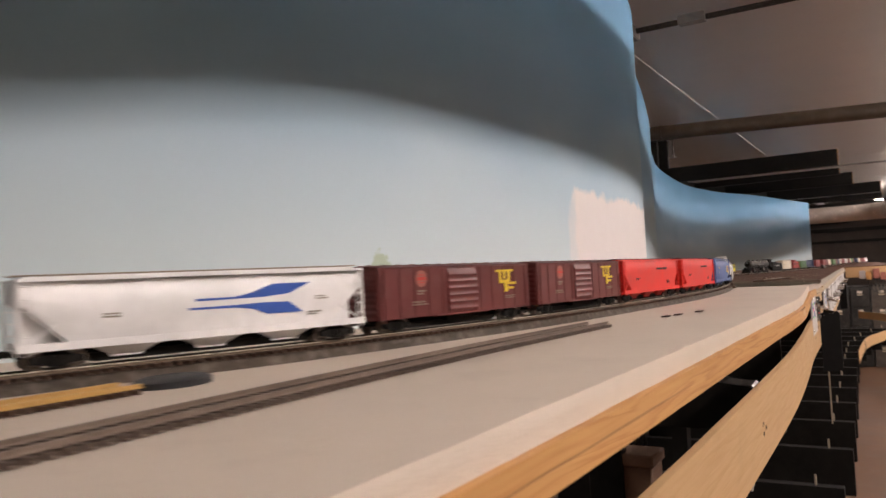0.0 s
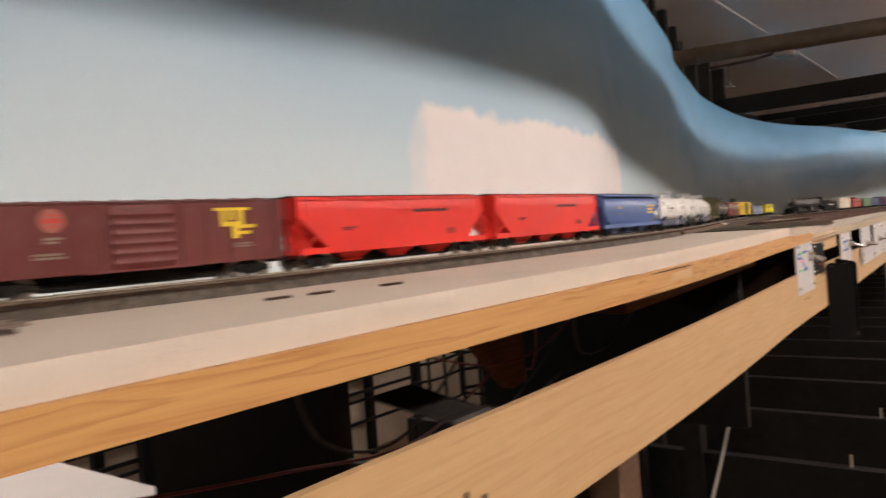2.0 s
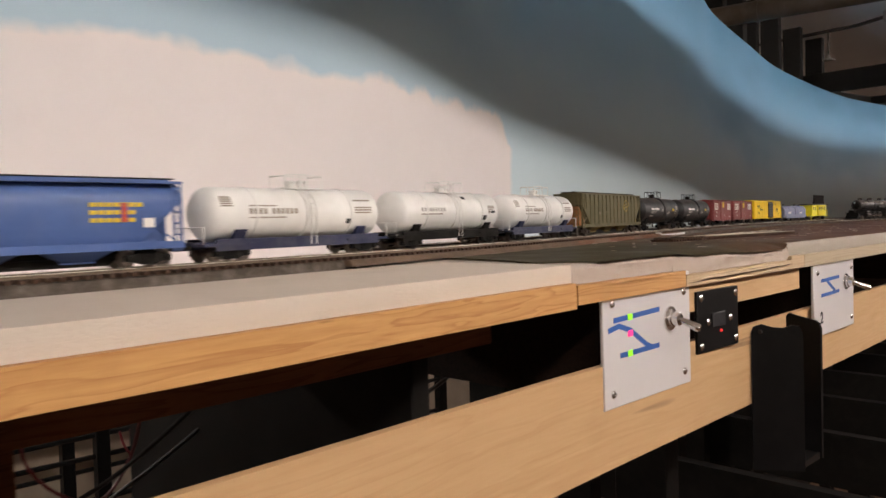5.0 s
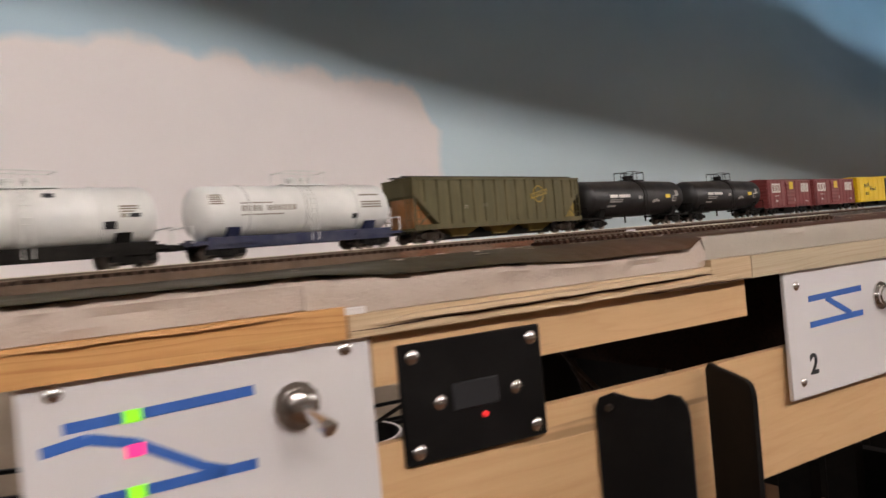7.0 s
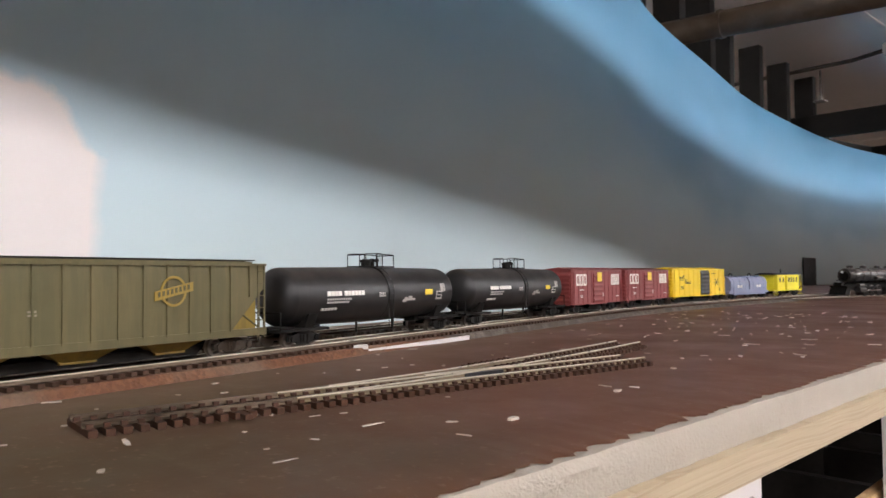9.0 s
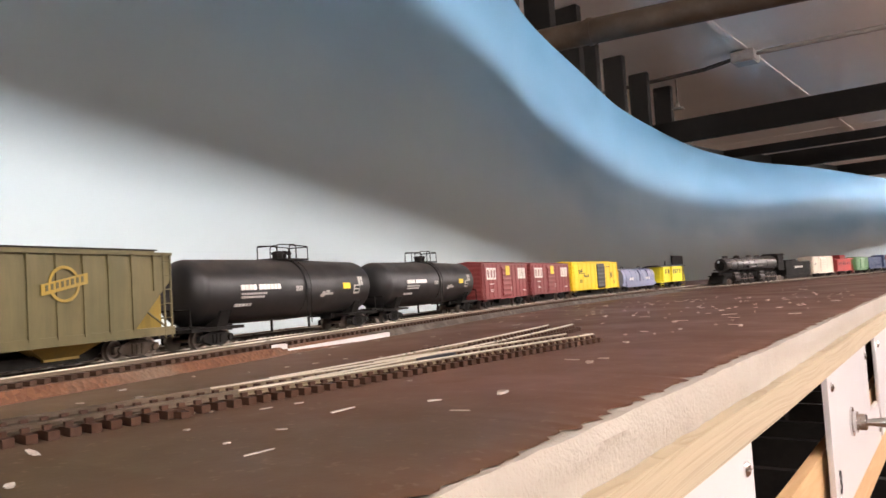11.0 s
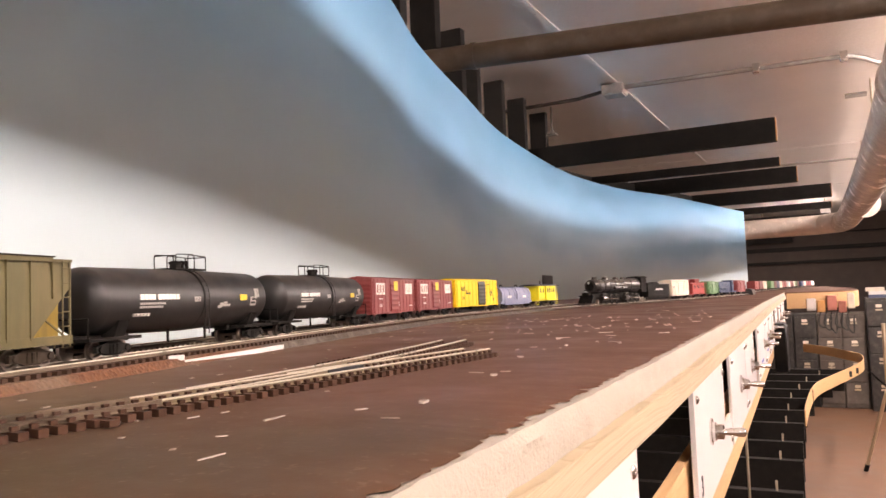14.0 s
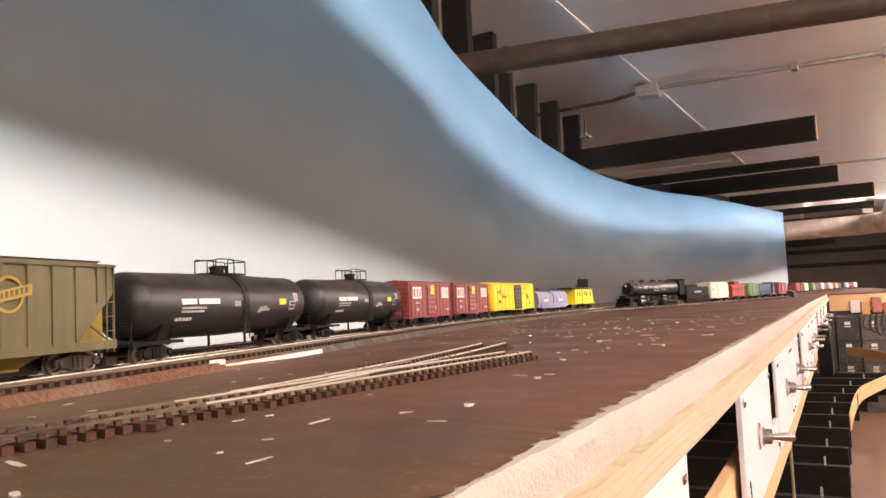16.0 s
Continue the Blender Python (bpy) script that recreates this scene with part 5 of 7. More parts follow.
# maroon boxcars
c, l, w = boxcar("boxcar", 0.193, "maroon boxcar with yellow initials and round herald", MAROON, roof=MAROON, H=0.0480, door_x=0.0, door_w=0.034)
y = SIDE * (w + 0.00025)
marks(c, "initial", [(0.043, 0.067, 0.0398, 0.0414), (0.0475, 0.0505, 0.0325, 0.0400), (0.0530, 0.0560, 0.0340, 0.0400), (0.0590, 0.0625, 0.0310, 0.0400), (0.0475, 0.0625, 0.0305, 0.0332), (0.0560, 0.0700, 0.0292, 0.0312), (0.0545, 0.0590, 0.0232, 0.0312), (0.0585, 0.0670, 0.0255, 0.0274)], LETY, y)
b = B(); lathe(b, [(0, 0.0060), (0.0003, 0.0060)], "y", (-0.046, y - 0.0002, 0.0372), 24); part("herald", b, HERALD, c, "round pale red herald")
marks(c, "herald_bar", [(-0.0505, -0.0415, 0.0360, 0.0384), (-0.0490, -0.0430, 0.0395, 0.0402), (-0.0490, -0.0430, 0.0340, 0.0347)], LETR, y - 0.0003)
marks(c, "stencil", grid_bars(-0.0505, 0.0290, 4, 2, rh=0.0013) + grid_bars(-0.056, 0.0212, 7, 2, rh=0.0012) + grid_bars(0.055, 0.0205, 6, 2), GREYTIE, y)
couple(c, 0.775, 0.966)
couple(copy_thing(c, Matrix()), 0.966, 1.157)

# red covered hoppers
c, l, w = hopper("covered_hopper", 0.210, "bright red covered hopper car with sloped ends", REDP, W=0.0335)
marks(c, "lettering", [(x, x + 0.0022, 0.0350, 0.0372) for x in np.arange(0.012, 0.052, 0.0031)], INK, SIDE * (w + 0.0001))
marks(c, "stencil", grid_bars(-0.06, 0.0265, 6, 2) + grid_bars(0.05, 0.0215, 4, 3), INK, SIDE * (w + 0.0001))
couple(c, 1.157, 1.368)
couple(copy_thing(c, Matrix()), 1.368, 1.579)

# blue centre-flow hopper
c, l, w = hopper("covered_hopper", 0.216, "slate blue rounded covered hopper with yellow lettering", BLUEP, bulge=0.0020, trim=BLUEP)
y = SIDE * (w + 0.0002)
marks(c, "lettering", [(x, x + 0.0032, z, z + 0.0022) for z in (0.0325, 0.0285, 0.0245) for x in np.arange(0.050, 0.076 - (0.0325 - z) * 0.5, 0.0041)], LETY, y)
marks(c, "red_block", [(0.0665, 0.0690, 0.0245, 0.0345)], LETR, y - 0.0002)
marks(c, "stencil", grid_bars(-0.055, 0.0335, 6, 2) + grid_bars(-0.055, 0.0255, 5, 1), LETY, y)
marks(c, "placard", [(0.078, 0.0845, 0.0215, 0.0265)], LETW, y)
couple(c, 1.579, 1.796)

# white tank cars
c, l, r, zc = tank("tank_car", 0.167, "white tank car with a black underframe", GREYW, UNDER, platform=GREYW)
tank_marks(c, r, zc, [(-0.048 + 0.0037 * i, -0.0456 + 0.0037 * i, 78, 0.0030) for i in range(9)], PALEGREY, "reporting_mark")
tank_marks(c, r, zc, [(-0.048 + 0.0026 * i, -0.0461 + 0.0026 * i, 94, 0.0009) for i in range(11)], GREYTIE, "stencil")
tank_marks(c, r, zc, [(0.050, 0.0595, 72, 0.0008), (0.050, 0.0595, 77, 0.0008), (0.050, 0.0575, 82, 0.0008), (0.0505, 0.0530, 87, 0.0022)], GREYTIE, "stencil")
tank_marks(c, r, zc, [(0.0545, 0.0605, 87, 0.0022), (0.040, 0.0475, 101, 0.0042), (0.014, 0.019, 40, 0.003)], INK, "placard")
for i, (a, b2) in enumerate(((1.963, 2.130),)):
    couple(c if i == 0 else copy_thing(c, Matrix()), a, b2)
c, l, r, zc = tank("tank_car", 0.167, "white tank car with a dark blue underframe", GREYW, NAVY, platform=GREYW)
tank_marks(c, r, zc, [(-0.046 + 0.0036 * i + (0.003 if i > 3 else 0), -0.0440 + 0.0036 * i + (0.003 if i > 3 else 0), 79, 0.0034) for i in range(10)], GREYTIE, "reporting_mark")
tank_marks(c, r, zc, [(-0.046 + 0.0024 * i, -0.0443 + 0.0024 * i, a, 0.0008) for a in (72, 97) for i in range(9 if a < 90 else 12)], GREYTIE, "stencil")
tank_marks(c, r, zc, [(-0.066, -0.058, a, 0.0008) for a in (52, 57, 62, 67, 72)], GREYTIE, "stencil")
tank_marks(c, r, zc, [(0.044 + 0.0028 * i, 0.0463 + 0.0028 * i, a, 0.0010) for a in (58, 76, 82, 88) for i in range(6)], GREYTIE, "stencil")
tank_marks(c, r, zc, [(0.036, 0.0415, 104, 0.0034)], INK, "placard")
couple(c, 1.796, 1.963)
couple(copy_thing(c, Matrix()), 2.130, 2.297)

# olive ribbed hopper
c, l, w = hopper("covered_hopper", 0.219, "weathered olive green covered hopper with vertical ribs", OLIVE, ribs=15, cage=OLIVE, sheet=YELLOWED, W=0.034, H=0.0505, trucks=TRUCKM)
b = B(); prism(b, [(-l + 0.003, 0.012), (-l + 0.024, 0.012), (-l + 0.003, 0.036)], "y", -0.012, 0.012); part("slope_sheet", b, RUSTP, c, "rusty orange slope sheet")
b = B(); prism(b, [(l - 0.003, 0.012), (l - 0.024, 0.012), (l - 0.003, 0.036)], "y", -0.012, 0.012); part("slope_sheet", b, YELLOWED, c, "yellowed slope sheet")
y = SIDE * (w + 0.0007)
b = B()                                                          # a worn ring crossed by a slanting bar
for i in range(28):
    a0, a1 = 2 * math.pi * i / 28, 2 * math.pi * (i + 1) / 28
    prism(b, [(0.042 + k * math.cos(a), 0.0345 + k * math.sin(a)) for k, a in ((0.0062, a0), (0.0074, a0), (0.0074, a1), (0.0062, a1))], "y", y - 0.00035, y)
part("emblem_ring", b, OLIVE2, c, "worn yellow ring")
b = B(); prism(b, [(0.0310, 0.0300), (0.0530, 0.0345), (0.0530, 0.0390), (0.0310, 0.0345)], "y", y - 0.0007, y - 0.0003); part("emblem_bar", b, OLIVE2, c, "worn yellow slanting bar")
for k in range(8):
    x = 0.0328 + k * 0.0024
    b = B(); z = 0.0314 + (x - 0.0310) * 0.2; prism(b, [(x, z), (x + 0.0012, z + 0.0002), (x + 0.0012, z + 0.0026), (x, z + 0.0024)], "y", y - 0.0009, y - 0.0006); part("emblem_letter", b, OLIVE, c)
marks(c, "stencil", grid_bars(-0.05, 0.027, 3, 2) + grid_bars(-0.028, 0.028, 2, 2), GREYTIE, SIDE * (w + 0.0001))
couple(c, 2.297, 2.518)

# black tank cars
c, l, r, zc = tank("tank_car", 0.204, "black sloped-belly tank car with yellow placards", BLACKC, UNDER, r=0.0174, funnel=0.045)
LR = r + 0.0005
tank_marks(c, LR, zc, [(-0.060 + 0.0034 * i + (0.0022 if i > 3 else 0.0), -0.0571 + 0.0034 * i + (0.0022 if i > 3 else 0.0), 81, 0.0029) for i in range(10)], LETW, "reporting_mark")
tank_marks(c, LR, zc, [(-0.060 + 0.0021 * i, -0.0585 + 0.0021 * i, a, 0.0011) for a in (95, 101) for i in range(11 if a < 100 else 10)], PALEGREY, "stencil")
tank_marks(c, LR, zc, [(-0.064 + 0.0030 * i, -0.0618 + 0.0030 * i, 114, 0.0016) for i in range(5)], PALEGREY, "stencil")
tank_marks(c, LR, zc, [(-0.0085 + 0.0018 * i, -0.0072 + 0.0018 * i, a, 0.0014) for a in (86, 91) for i in range(4)], PALEGREY, "stencil")
tank_marks(c, LR, zc, [(0.021, 0.0245, 99, 0.0026), (0.0255, 0.030, 97, 0.0014), (0.0225, 0.034, 102, 0.0014), (0.019, 0.0235, 104, 0.0018)], PALEGREY, "stencil")
tank_marks(c, LR - 0.0001, zc, [(0.047, 0.056, 83, 0.0038)], LETY, "yellow_placard")
tank_marks(c, LR - 0.0002, zc, [(0.068, 0.0705, 70, 0.0062), (0.0713, 0.0738, 70, 0.0026), (0.0713, 0.0738, 80, 0.0028)], PALEGREY, "placard")
tank_marks(c, LR - 0.0002, zc, [(0.0615, 0.0690, 88, 0.0060)], PALEGREY, "placard")
tank_marks(c, LR + 0.0001, zc, [(0.0630, 0.0680, 90.5, 0.0016), (0.0622, 0.0672, 98, 0.0016)], INK, "placard_bar")
couple(c, 2.518, 2.723)
couple(copy_thing(c, Matrix()), 2.723, 2.928)

# boxcar red 40-foot cars with large white road initials as blocks
c, l, w = boxcar("boxcar", 0.154, "brick-red boxcar with big white block lettering", SOORED, H=0.0485, door_x=-0.002, door_w=0.024)
y = SIDE * (w + 0.0003)
def blockletters(c, x, z, n, wd, h, m, y, hollow=True):
    """Letter-sized ring blocks."""
    rects = []
    for i in range(n):
        a = x + i * (wd + 0.0014)
        if hollow:
            rects += [(a, a + wd, z, z + 0.0020), (a, a + wd, z + h - 0.0020, z + h), (a, a + 0.0019, z + 0.0018, z + h - 0.0018), (a + wd - 0.0019, a + wd, z + 0.0018, z + h - 0.0018)]
        else:
            rects += [(a, a + wd * 0.45, z, z + h), (a, a + wd, z, z + 0.002)]
    return marks(c, "lettering", rects, m, y)
blockletters(c, -0.058, 0.0295, 3, 0.0076, 0.0120, LETW, y)
blockletters(c, 0.036, 0.0295, 4, 0.0050, 0.0120, LETW, y)
marks(c, "yellow_panel", [(-0.006, 0.006, 0.0335, 0.0435)], LETY, SIDE * (w + 0.0016))
marks(c, "stencil", grid_bars(-0.05, 0.0255, 6, 1) + grid_bars(-0.048, 0.0195, 4, 2) + grid_bars(0.010, 0.021, 3, 3) + grid_bars(0.05, 0.017, 4, 1), GREYW, y)
couple(c, 2.928, 3.082)
couple(copy_thing(c, Matrix()), 3.082, 3.236)

# yellow boxcar with a black door
c, l, w = boxcar("boxcar", 0.194, "bright yellow boxcar with a black sliding door", YELP, H=0.0500, door=INK, door_x=0.016, door_w=0.030)
y = SIDE * (w + 0.0003)
marks(c, "lettering", [(-0.068, -0.0655, 0.0340, 0.0375), (-0.0635, -0.0605, 0.0340, 0.0365), (-0.059, -0.0575, 0.0340, 0.0385), (-0.0555, -0.054, 0.0340, 0.0400), (-0.068, -0.044, 0.0322, 0.0330), (-0.050, -0.0465, 0.0270, 0.0312), (-0.0445, -0.041, 0.0270, 0.0300), (-0.039, -0.0355, 0.0270, 0.0300), (-0.0335, -0.0325, 0.0270, 0.0312)], INK, y)
b = B()
for a in (0.25 * math.pi, -0.25 * math.pi, 0):
    ca, sa = math.cos(a), math.sin(a)
    prism(b, [(0.058 + ca * u - sa * v, 0.0285 + sa * u + ca * v) for u, v in ((-0.007, -0.0006), (0.007, -0.0006), (0.007, 0.0006), (-0.007, 0.0006))], "y", min(y, y + SIDE * 0.0003), max(y, y + SIDE * 0.0003))
part("emblem", b, INK, c)
marks(c, "stencil", grid_bars(0.04, 0.0415, 8, 1) + grid_bars(-0.066, 0.024, 5, 3) + grid_bars(0.066, 0.020, 3, 3), INK, y)
couple(c, 3.236, 3.432)

# coil steel car with two hoods
c = thing("coil_car", "slate blue coil car with two rounded hoods", "freight car", "freight cars of the train")
b = B(); box(b, -0.075, 0.075, -0.0155, 0.0155, 0.0095, 0.0135); box(b, -0.06, 0.06, -0.0165, -0.0145, 0.0075, 0.016); box(b, -0.06, 0.06, 0.0145, 0.0165, 0.0075, 0.016); part("trough", b, COILP, c)
for x in (-0.036, 0.036):
    b = B(); prism(b, [(-0.0155, 0.0136), (0.0155, 0.0136), (0.0155, 0.0275), (0.0118, 0.0345), (0.006, 0.0368), (-0.006, 0.0368), (-0.0118, 0.0345), (-0.0155, 0.0275)], "x", x - 0.0335, x + 0.0335)
    hood = part("hood", b, COILP, c)
    for k in (-0.022, 0, 0.022):
        b = B(); prism(b, [(-0.0159, 0.0140), (0.0159, 0.0140), (0.0159, 0.0277), (0.0121, 0.0349), (0.006, 0.0373), (-0.006, 0.0373), (-0.0121, 0.0349), (-0.0159, 0.0277)], "x", x + k - 0.0006, x + k + 0.0006); part("hood_rib", b, COILP, hood)
    b = B(); bent_rod(b, [(x + 0.006 * math.cos(a), 0, 0.0365 + 0.0045 * math.sin(a)) for a in np.linspace(0, math.pi, 8)], 0.0008, 6); part("lifting_eye", b, UNDER, hood)
    marks(c, "lettering", [(x - 0.008, x - 0.003, 0.0185, 0.0225), (x - 0.001, x + 0.002, 0.0185, 0.0225), (x + 0.0035, x + 0.0075, 0.0185, 0.0225)], LETW, -0.0156)
b = B(); box(b, -0.07, 0.07, -0.004, 0.004, 0.006, 0.0096); part("centre_sill", b, UNDER, c)
coupler(c, 0.163)
for s in (-1, 1):
    truck(c, s * 0.056)
couple(c, 3.432, 3.606)


def caboose(label, paintm, group, name="caboose"):
    c = thing(name, label, "caboose", group)
    b = B(); box(b, -0.046, 0.046, -0.0155, 0.0155, 0.0105, 0.0385, 0.0003); part("body", b, paintm, c)
    b = B(); prism(b, [(-0.0175, 0.0384), (0.0175, 0.0384), (0.0172, 0.0394), (0.008, 0.0415), (-0.008, 0.0415), (-0.0172, 0.0394)], "x", -0.061, 0.061); part("roof", b, INK if paintm is YELC else paintm, c)
    for s in (-1, 1):
        b = B(); y0, y1 = sorted((s * 0.0154, s * 0.0185)); prism(b, [(-0.013, 0.012), (0.013, 0.012), (0.013, 0.037), (-0.013, 0.037)], "y", y0, y1) if paintm is YELC else box(b, -0.017, 0.017, -0.012, 0.012, 0.0405, 0.0505)
        part("bay_window" if paintm is YELC else "cupola", b, paintm, c)
    for x in (-0.035, -0.022, -0.005, 0.005, 0.022, 0.035):
        yy = -0.0186 if abs(x) < 0.012 and paintm is YELC else -0.0156
        b = B(); box(b, x - 0.0024, x + 0.0024, yy - 0.0002, yy + 0.0003, 0.0255, 0.0335); part("window", b, INK, c, "dark glazed window")
    for s in (-1, 1):
        b = B(); x0, x1 = sorted((s * 0.046, s * 0.060)); box(b, x0, x1, -0.015, 0.015, 0.0105, 0.0120)
        for q in (-1, 1):
            rod(b, (s * 0.0595, q * 0.0145, 0.012), (s * 0.0595, q * 0.0145, 0.024), 0.0005, 5)
            rod(b, (s * 0.058, q * 0.014, 0.012), (s * 0.058, q * 0.014, 0.0385), 0.0004, 5)
        rod(b, (s * 0.0595, -0.0145, 0.024), (s * 0.0595, 0.0145, 0.024), 0.0005, 5); part("platform", b, paintm, c)
        b = B()
        for q in (-1, 1):
            for i in range(3):
                x0, x1 = sorted((s * 0.047, s * 0.058)); y0, y1 = sorted((q * (0.0125 + i * 0.001), q * 0.0165)); box(b, x0, x1, y0, y1, 0.0035 + i * 0.003, 0.0042 + i * 0.003)
        part("steps", b, paintm, c)
        truck(c, s * 0.034, base=0.016)
    b = B(); rod(b, (0.02, 0.006, 0.041), (0.02, 0.006, 0.049), 0.001, 8); part("stove_pipe", b, INK, c)
    b = B(); box(b, -0.05, 0.05, -0.004, 0.004, 0.006, 0.0106); part("centre_sill", b, UNDER, c)
    coupler(c, 0.138)
    return c
c = caboose("lemon yellow bay-window caboose with a black roof", YELC, "freight cars of the train")
couple(c, 3.606, 3.750)

# ---- steam engine and what follows it on the second track ----
def driver_mesh(r):
    b = B(); lathe(b, [(-0.0012, r * 1.08), (-0.0007, r * 1.08), (-0.0006, r), (0.0011, r * 0.98), (0.0011, r * 0.84), (-0.0003, r * 0.82), (-0.0003, r * 0.25), (0.0012, r * 0.22), (0.0012, 0.0006)], "y", (0, 0, r), 20)
    for k in range(10):
        a = 2 * math.pi * k / 10
        rod(b, (0.2 * r * math.cos(a), 0.0002, r + 0.2 * r * math.sin(a)), (0.86 * r * math.cos(a), 0.0002, r + 0.86 * r * math.sin(a)), 0.0005, 5)
    return mesh_of("driving_wheel", b, GUN)


def steam_engine():
    c = thing("steam_locomotive", "black articulated model steam locomotive with rivets and pipes", "locomotive")
    zc, rb = 0.0335, 0.0122
    b = B(); lathe(b, [(-0.128, 0.004), (-0.1275, rb * 0.92), (-0.126, rb), (-0.10, rb), (-0.099, rb * 0.97), (-0.02, rb * 1.0), (0.02, rb * 1.12), (0.048, rb * 1.14), (0.049, 0.004)], "x", (0, 0, zc), 24); part("boiler", b, GUN, c)
    for x in (-0.112, -0.09, -0.07, -0.05, -0.03, -0.01, 0.012, 0.032):
        b = B(); k = rb * (1.0 if x < 0.0 else 1.1) + 0.0004; lathe(b, [(x - 0.0006, k - 0.001), (x - 0.0004, k), (x + 0.0004, k), (x + 0.0006, k - 0.001)], "x", (0, 0, zc), 24); part("boiler_band", b, GUN, c)
    b = B(); lathe(b, [(-0.1295, 0.0006), (-0.1290, 0.007), (-0.1275, 0.0085)], "x", (0, 0, zc), 16); part("smokebox_door", b, UNDER, c)
    b = B(); rod(b, (-0.133, 0, zc + 0.006), (-0.1275, 0, zc + 0.006), 0.0024, 12); part("headlight", b, CHROME, c)
    for x, r0, h in ((-0.115, 0.0032, 0.0042), (-0.108, 0.0032, 0.0042), (-0.072, 0.0055, 0.0045), (-0.03, 0.005, 0.0042), (0.0, 0.0048, 0.0036)):
        b = B(); lathe(b, [(-0.002, r0 * 1.25), (0.0, r0), (h * 0.7, r0 * 0.95), (h, r0 * 0.6 if r0 > 0.004 else r0)], "z", (x, 0, zc + rb), 14); part("dome" if r0 > 0.004 else "stack", b, GUN, c)
    b = B(); box(b, 0.049, 0.072, -0.0155, 0.0155, 0.0195, 0.0475, 0.0004); part("cab", b, UNDER, c)
    b = B(); prism(b, [(-0.0168, 0.0475), (0.0168, 0.0475), (0.010, 0.0505), (-0.010, 0.0505)], "x", 0.045, 0.078); part("cab_roof", b, UNDER, c)
    for s in (-1, 1):
        for x in (0.056, 0.065):
            b = B(); y0, y1 = sorted((s * 0.0154, s * 0.0159)); box(b, x - 0.003, x + 0.003, y0, y1, 0.034, 0.042); part("cab_window", b, BLACKP, c)
        b = B(); y0, y1 = sorted((s * 0.011, s * 0.0165)); box(b, -0.122, 0.049, y0, y1, 0.0255, 0.0268); part("running_board", b, UNDER, c)
        for x0, x1 in ((-0.06, -0.035), (-0.03, -0.012)):
            b = B(); rod(b, (x0, s * 0.0135, 0.029), (x1, s * 0.0135, 0.029), 0.0030, 10); part("air_tank", b, GUN, c)
        b = B(); bent_rod(b, [(-0.126, s * 0.0132, 0.038), (-0.08, s * 0.0138, 0.0405), (0.0, s * 0.0142, 0.0415), (0.048, s * 0.0145, 0.0415)], 0.0005, 6); part("handrail", b, CHROME, c)
        for x in (-0.105, -0.018):
            b = B(); rod(b, (x - 0.008, s * 0.0145, 0.0105), (x + 0.008, s * 0.0145, 0.0105), 0.0044, 12); rod(b, (x - 0.007, s * 0.0145, 0.0175), (x + 0.007, s * 0.0145, 0.0175), 0.003, 10); part("cylinder", b, GUN, c)
            b = B(); box(b, x + 0.008, x + 0.058, s * 0.0138 - 0.0006, s * 0.0138 + 0.0006, 0.0085, 0.0100); rod(b, (x + 0.008, s * 0.0148, 0.0105), (x + 0.035, s * 0.0148, 0.0095), 0.0007, 6); part("side_rod", b, CHROME, c)
    dm = driver_mesh(0.0088)
    for x in (-0.084, -0.064, -0.044, 0.002, 0.021, 0.040):
        for s in (-1, 1):
            share("driving_wheel", dm, c, (x, s * 0.0095, 0), 0 if s > 0 else math.pi)
    b = B(); box(b, -0.135, 0.06, -0.006, 0.006, 0.007, 0.022); part("engine_frame", b, UNDER, c)
    b = B(); prism(b, [(-0.150, 0.003), (-0.136, 0.003), (-0.134, 0.016), (-0.141, 0.016)], "y", -0.014, 0.014); box(b, -0.146, -0.126, -0.0145, 0.0145, 0.0155, 0.0172); part("pilot", b, UNDER, c)
    b = B(); box(b, -0.147, -0.138, -0.007, 0.007, 0.017, 0.0225, 0.0006); part("pump_shield", b, UNDER, c)
    for x in (-0.128, -0.1165):
        for s in (-1, 1):
            share("wheel", WHEEL, c, (x, s * 0.0083, 0), 0 if s > 0 else math.pi)
    for x in (0.055, 0.067):
        for s in (-1, 1):
            share("wheel", WHEEL, c, (x, s * 0.0083, 0), 0 if s > 0 else math.pi)
    return c
def tender():
    c = thing("tender", "black high-sided model locomotive tender", "tender")
    b = B(); box(b, -0.062, 0.062, -0.0158, 0.0158, 0.0115, 0.0395, 0.0005); part("body", b, UNDER, c)
    b = B(); box(b, -0.058, 0.005, -0.0140, 0.0140, 0.0394, 0.0425); part("coal_bunker", b, UNDER, c)
    b = B()
    r = random.Random(5)
    for k in range(60):
        x, y = r.uniform(-0.056, 0.003), r.uniform(-0.012, 0.012); q = r.uniform(0.0012, 0.0026)
        box(b, x - q, x + q, y - q, y + q, 0.0418, 0.0424 + q)
    tagged(part("coal", b, INK, c), kind="stuff")
    marks(c, "lettering", [(x, x + 0.0028, 0.0255, 0.0295) for x in np.arange(-0.02, 0.02, 0.0042)], LETW, -0.0158)
    b = B(); box(b, -0.064, 0.064, -0.0145, 0.0145, 0.0085, 0.0116); part("frame", b, UNDER, c)
    for x in (-0.045, -0.033, -0.005, 0.009, 0.023, 0.037, 0.05):
        for s in (-1, 1):
            share("wheel", WHEEL, c, (x, s * 0.0083, 0), 0 if s > 0 else math.pi)
    for s in (-1, 1):
        b = B(); box(b, -0.055, 0.058, s * 0.0115 - 0.001, s * 0.0115 + 0.001, 0.0035, 0.0085); part("side_frame", b, UNDER, c)
    return c
LTOP = TOP + 0.0066
eng = steam_engine(); ENG = float(np.interp(3.98, LOCOLINE[:, 1], arc(LOCOLINE)))
couple(eng, 0.088, 0.324, LOCOLINE, LTOP, ENG)
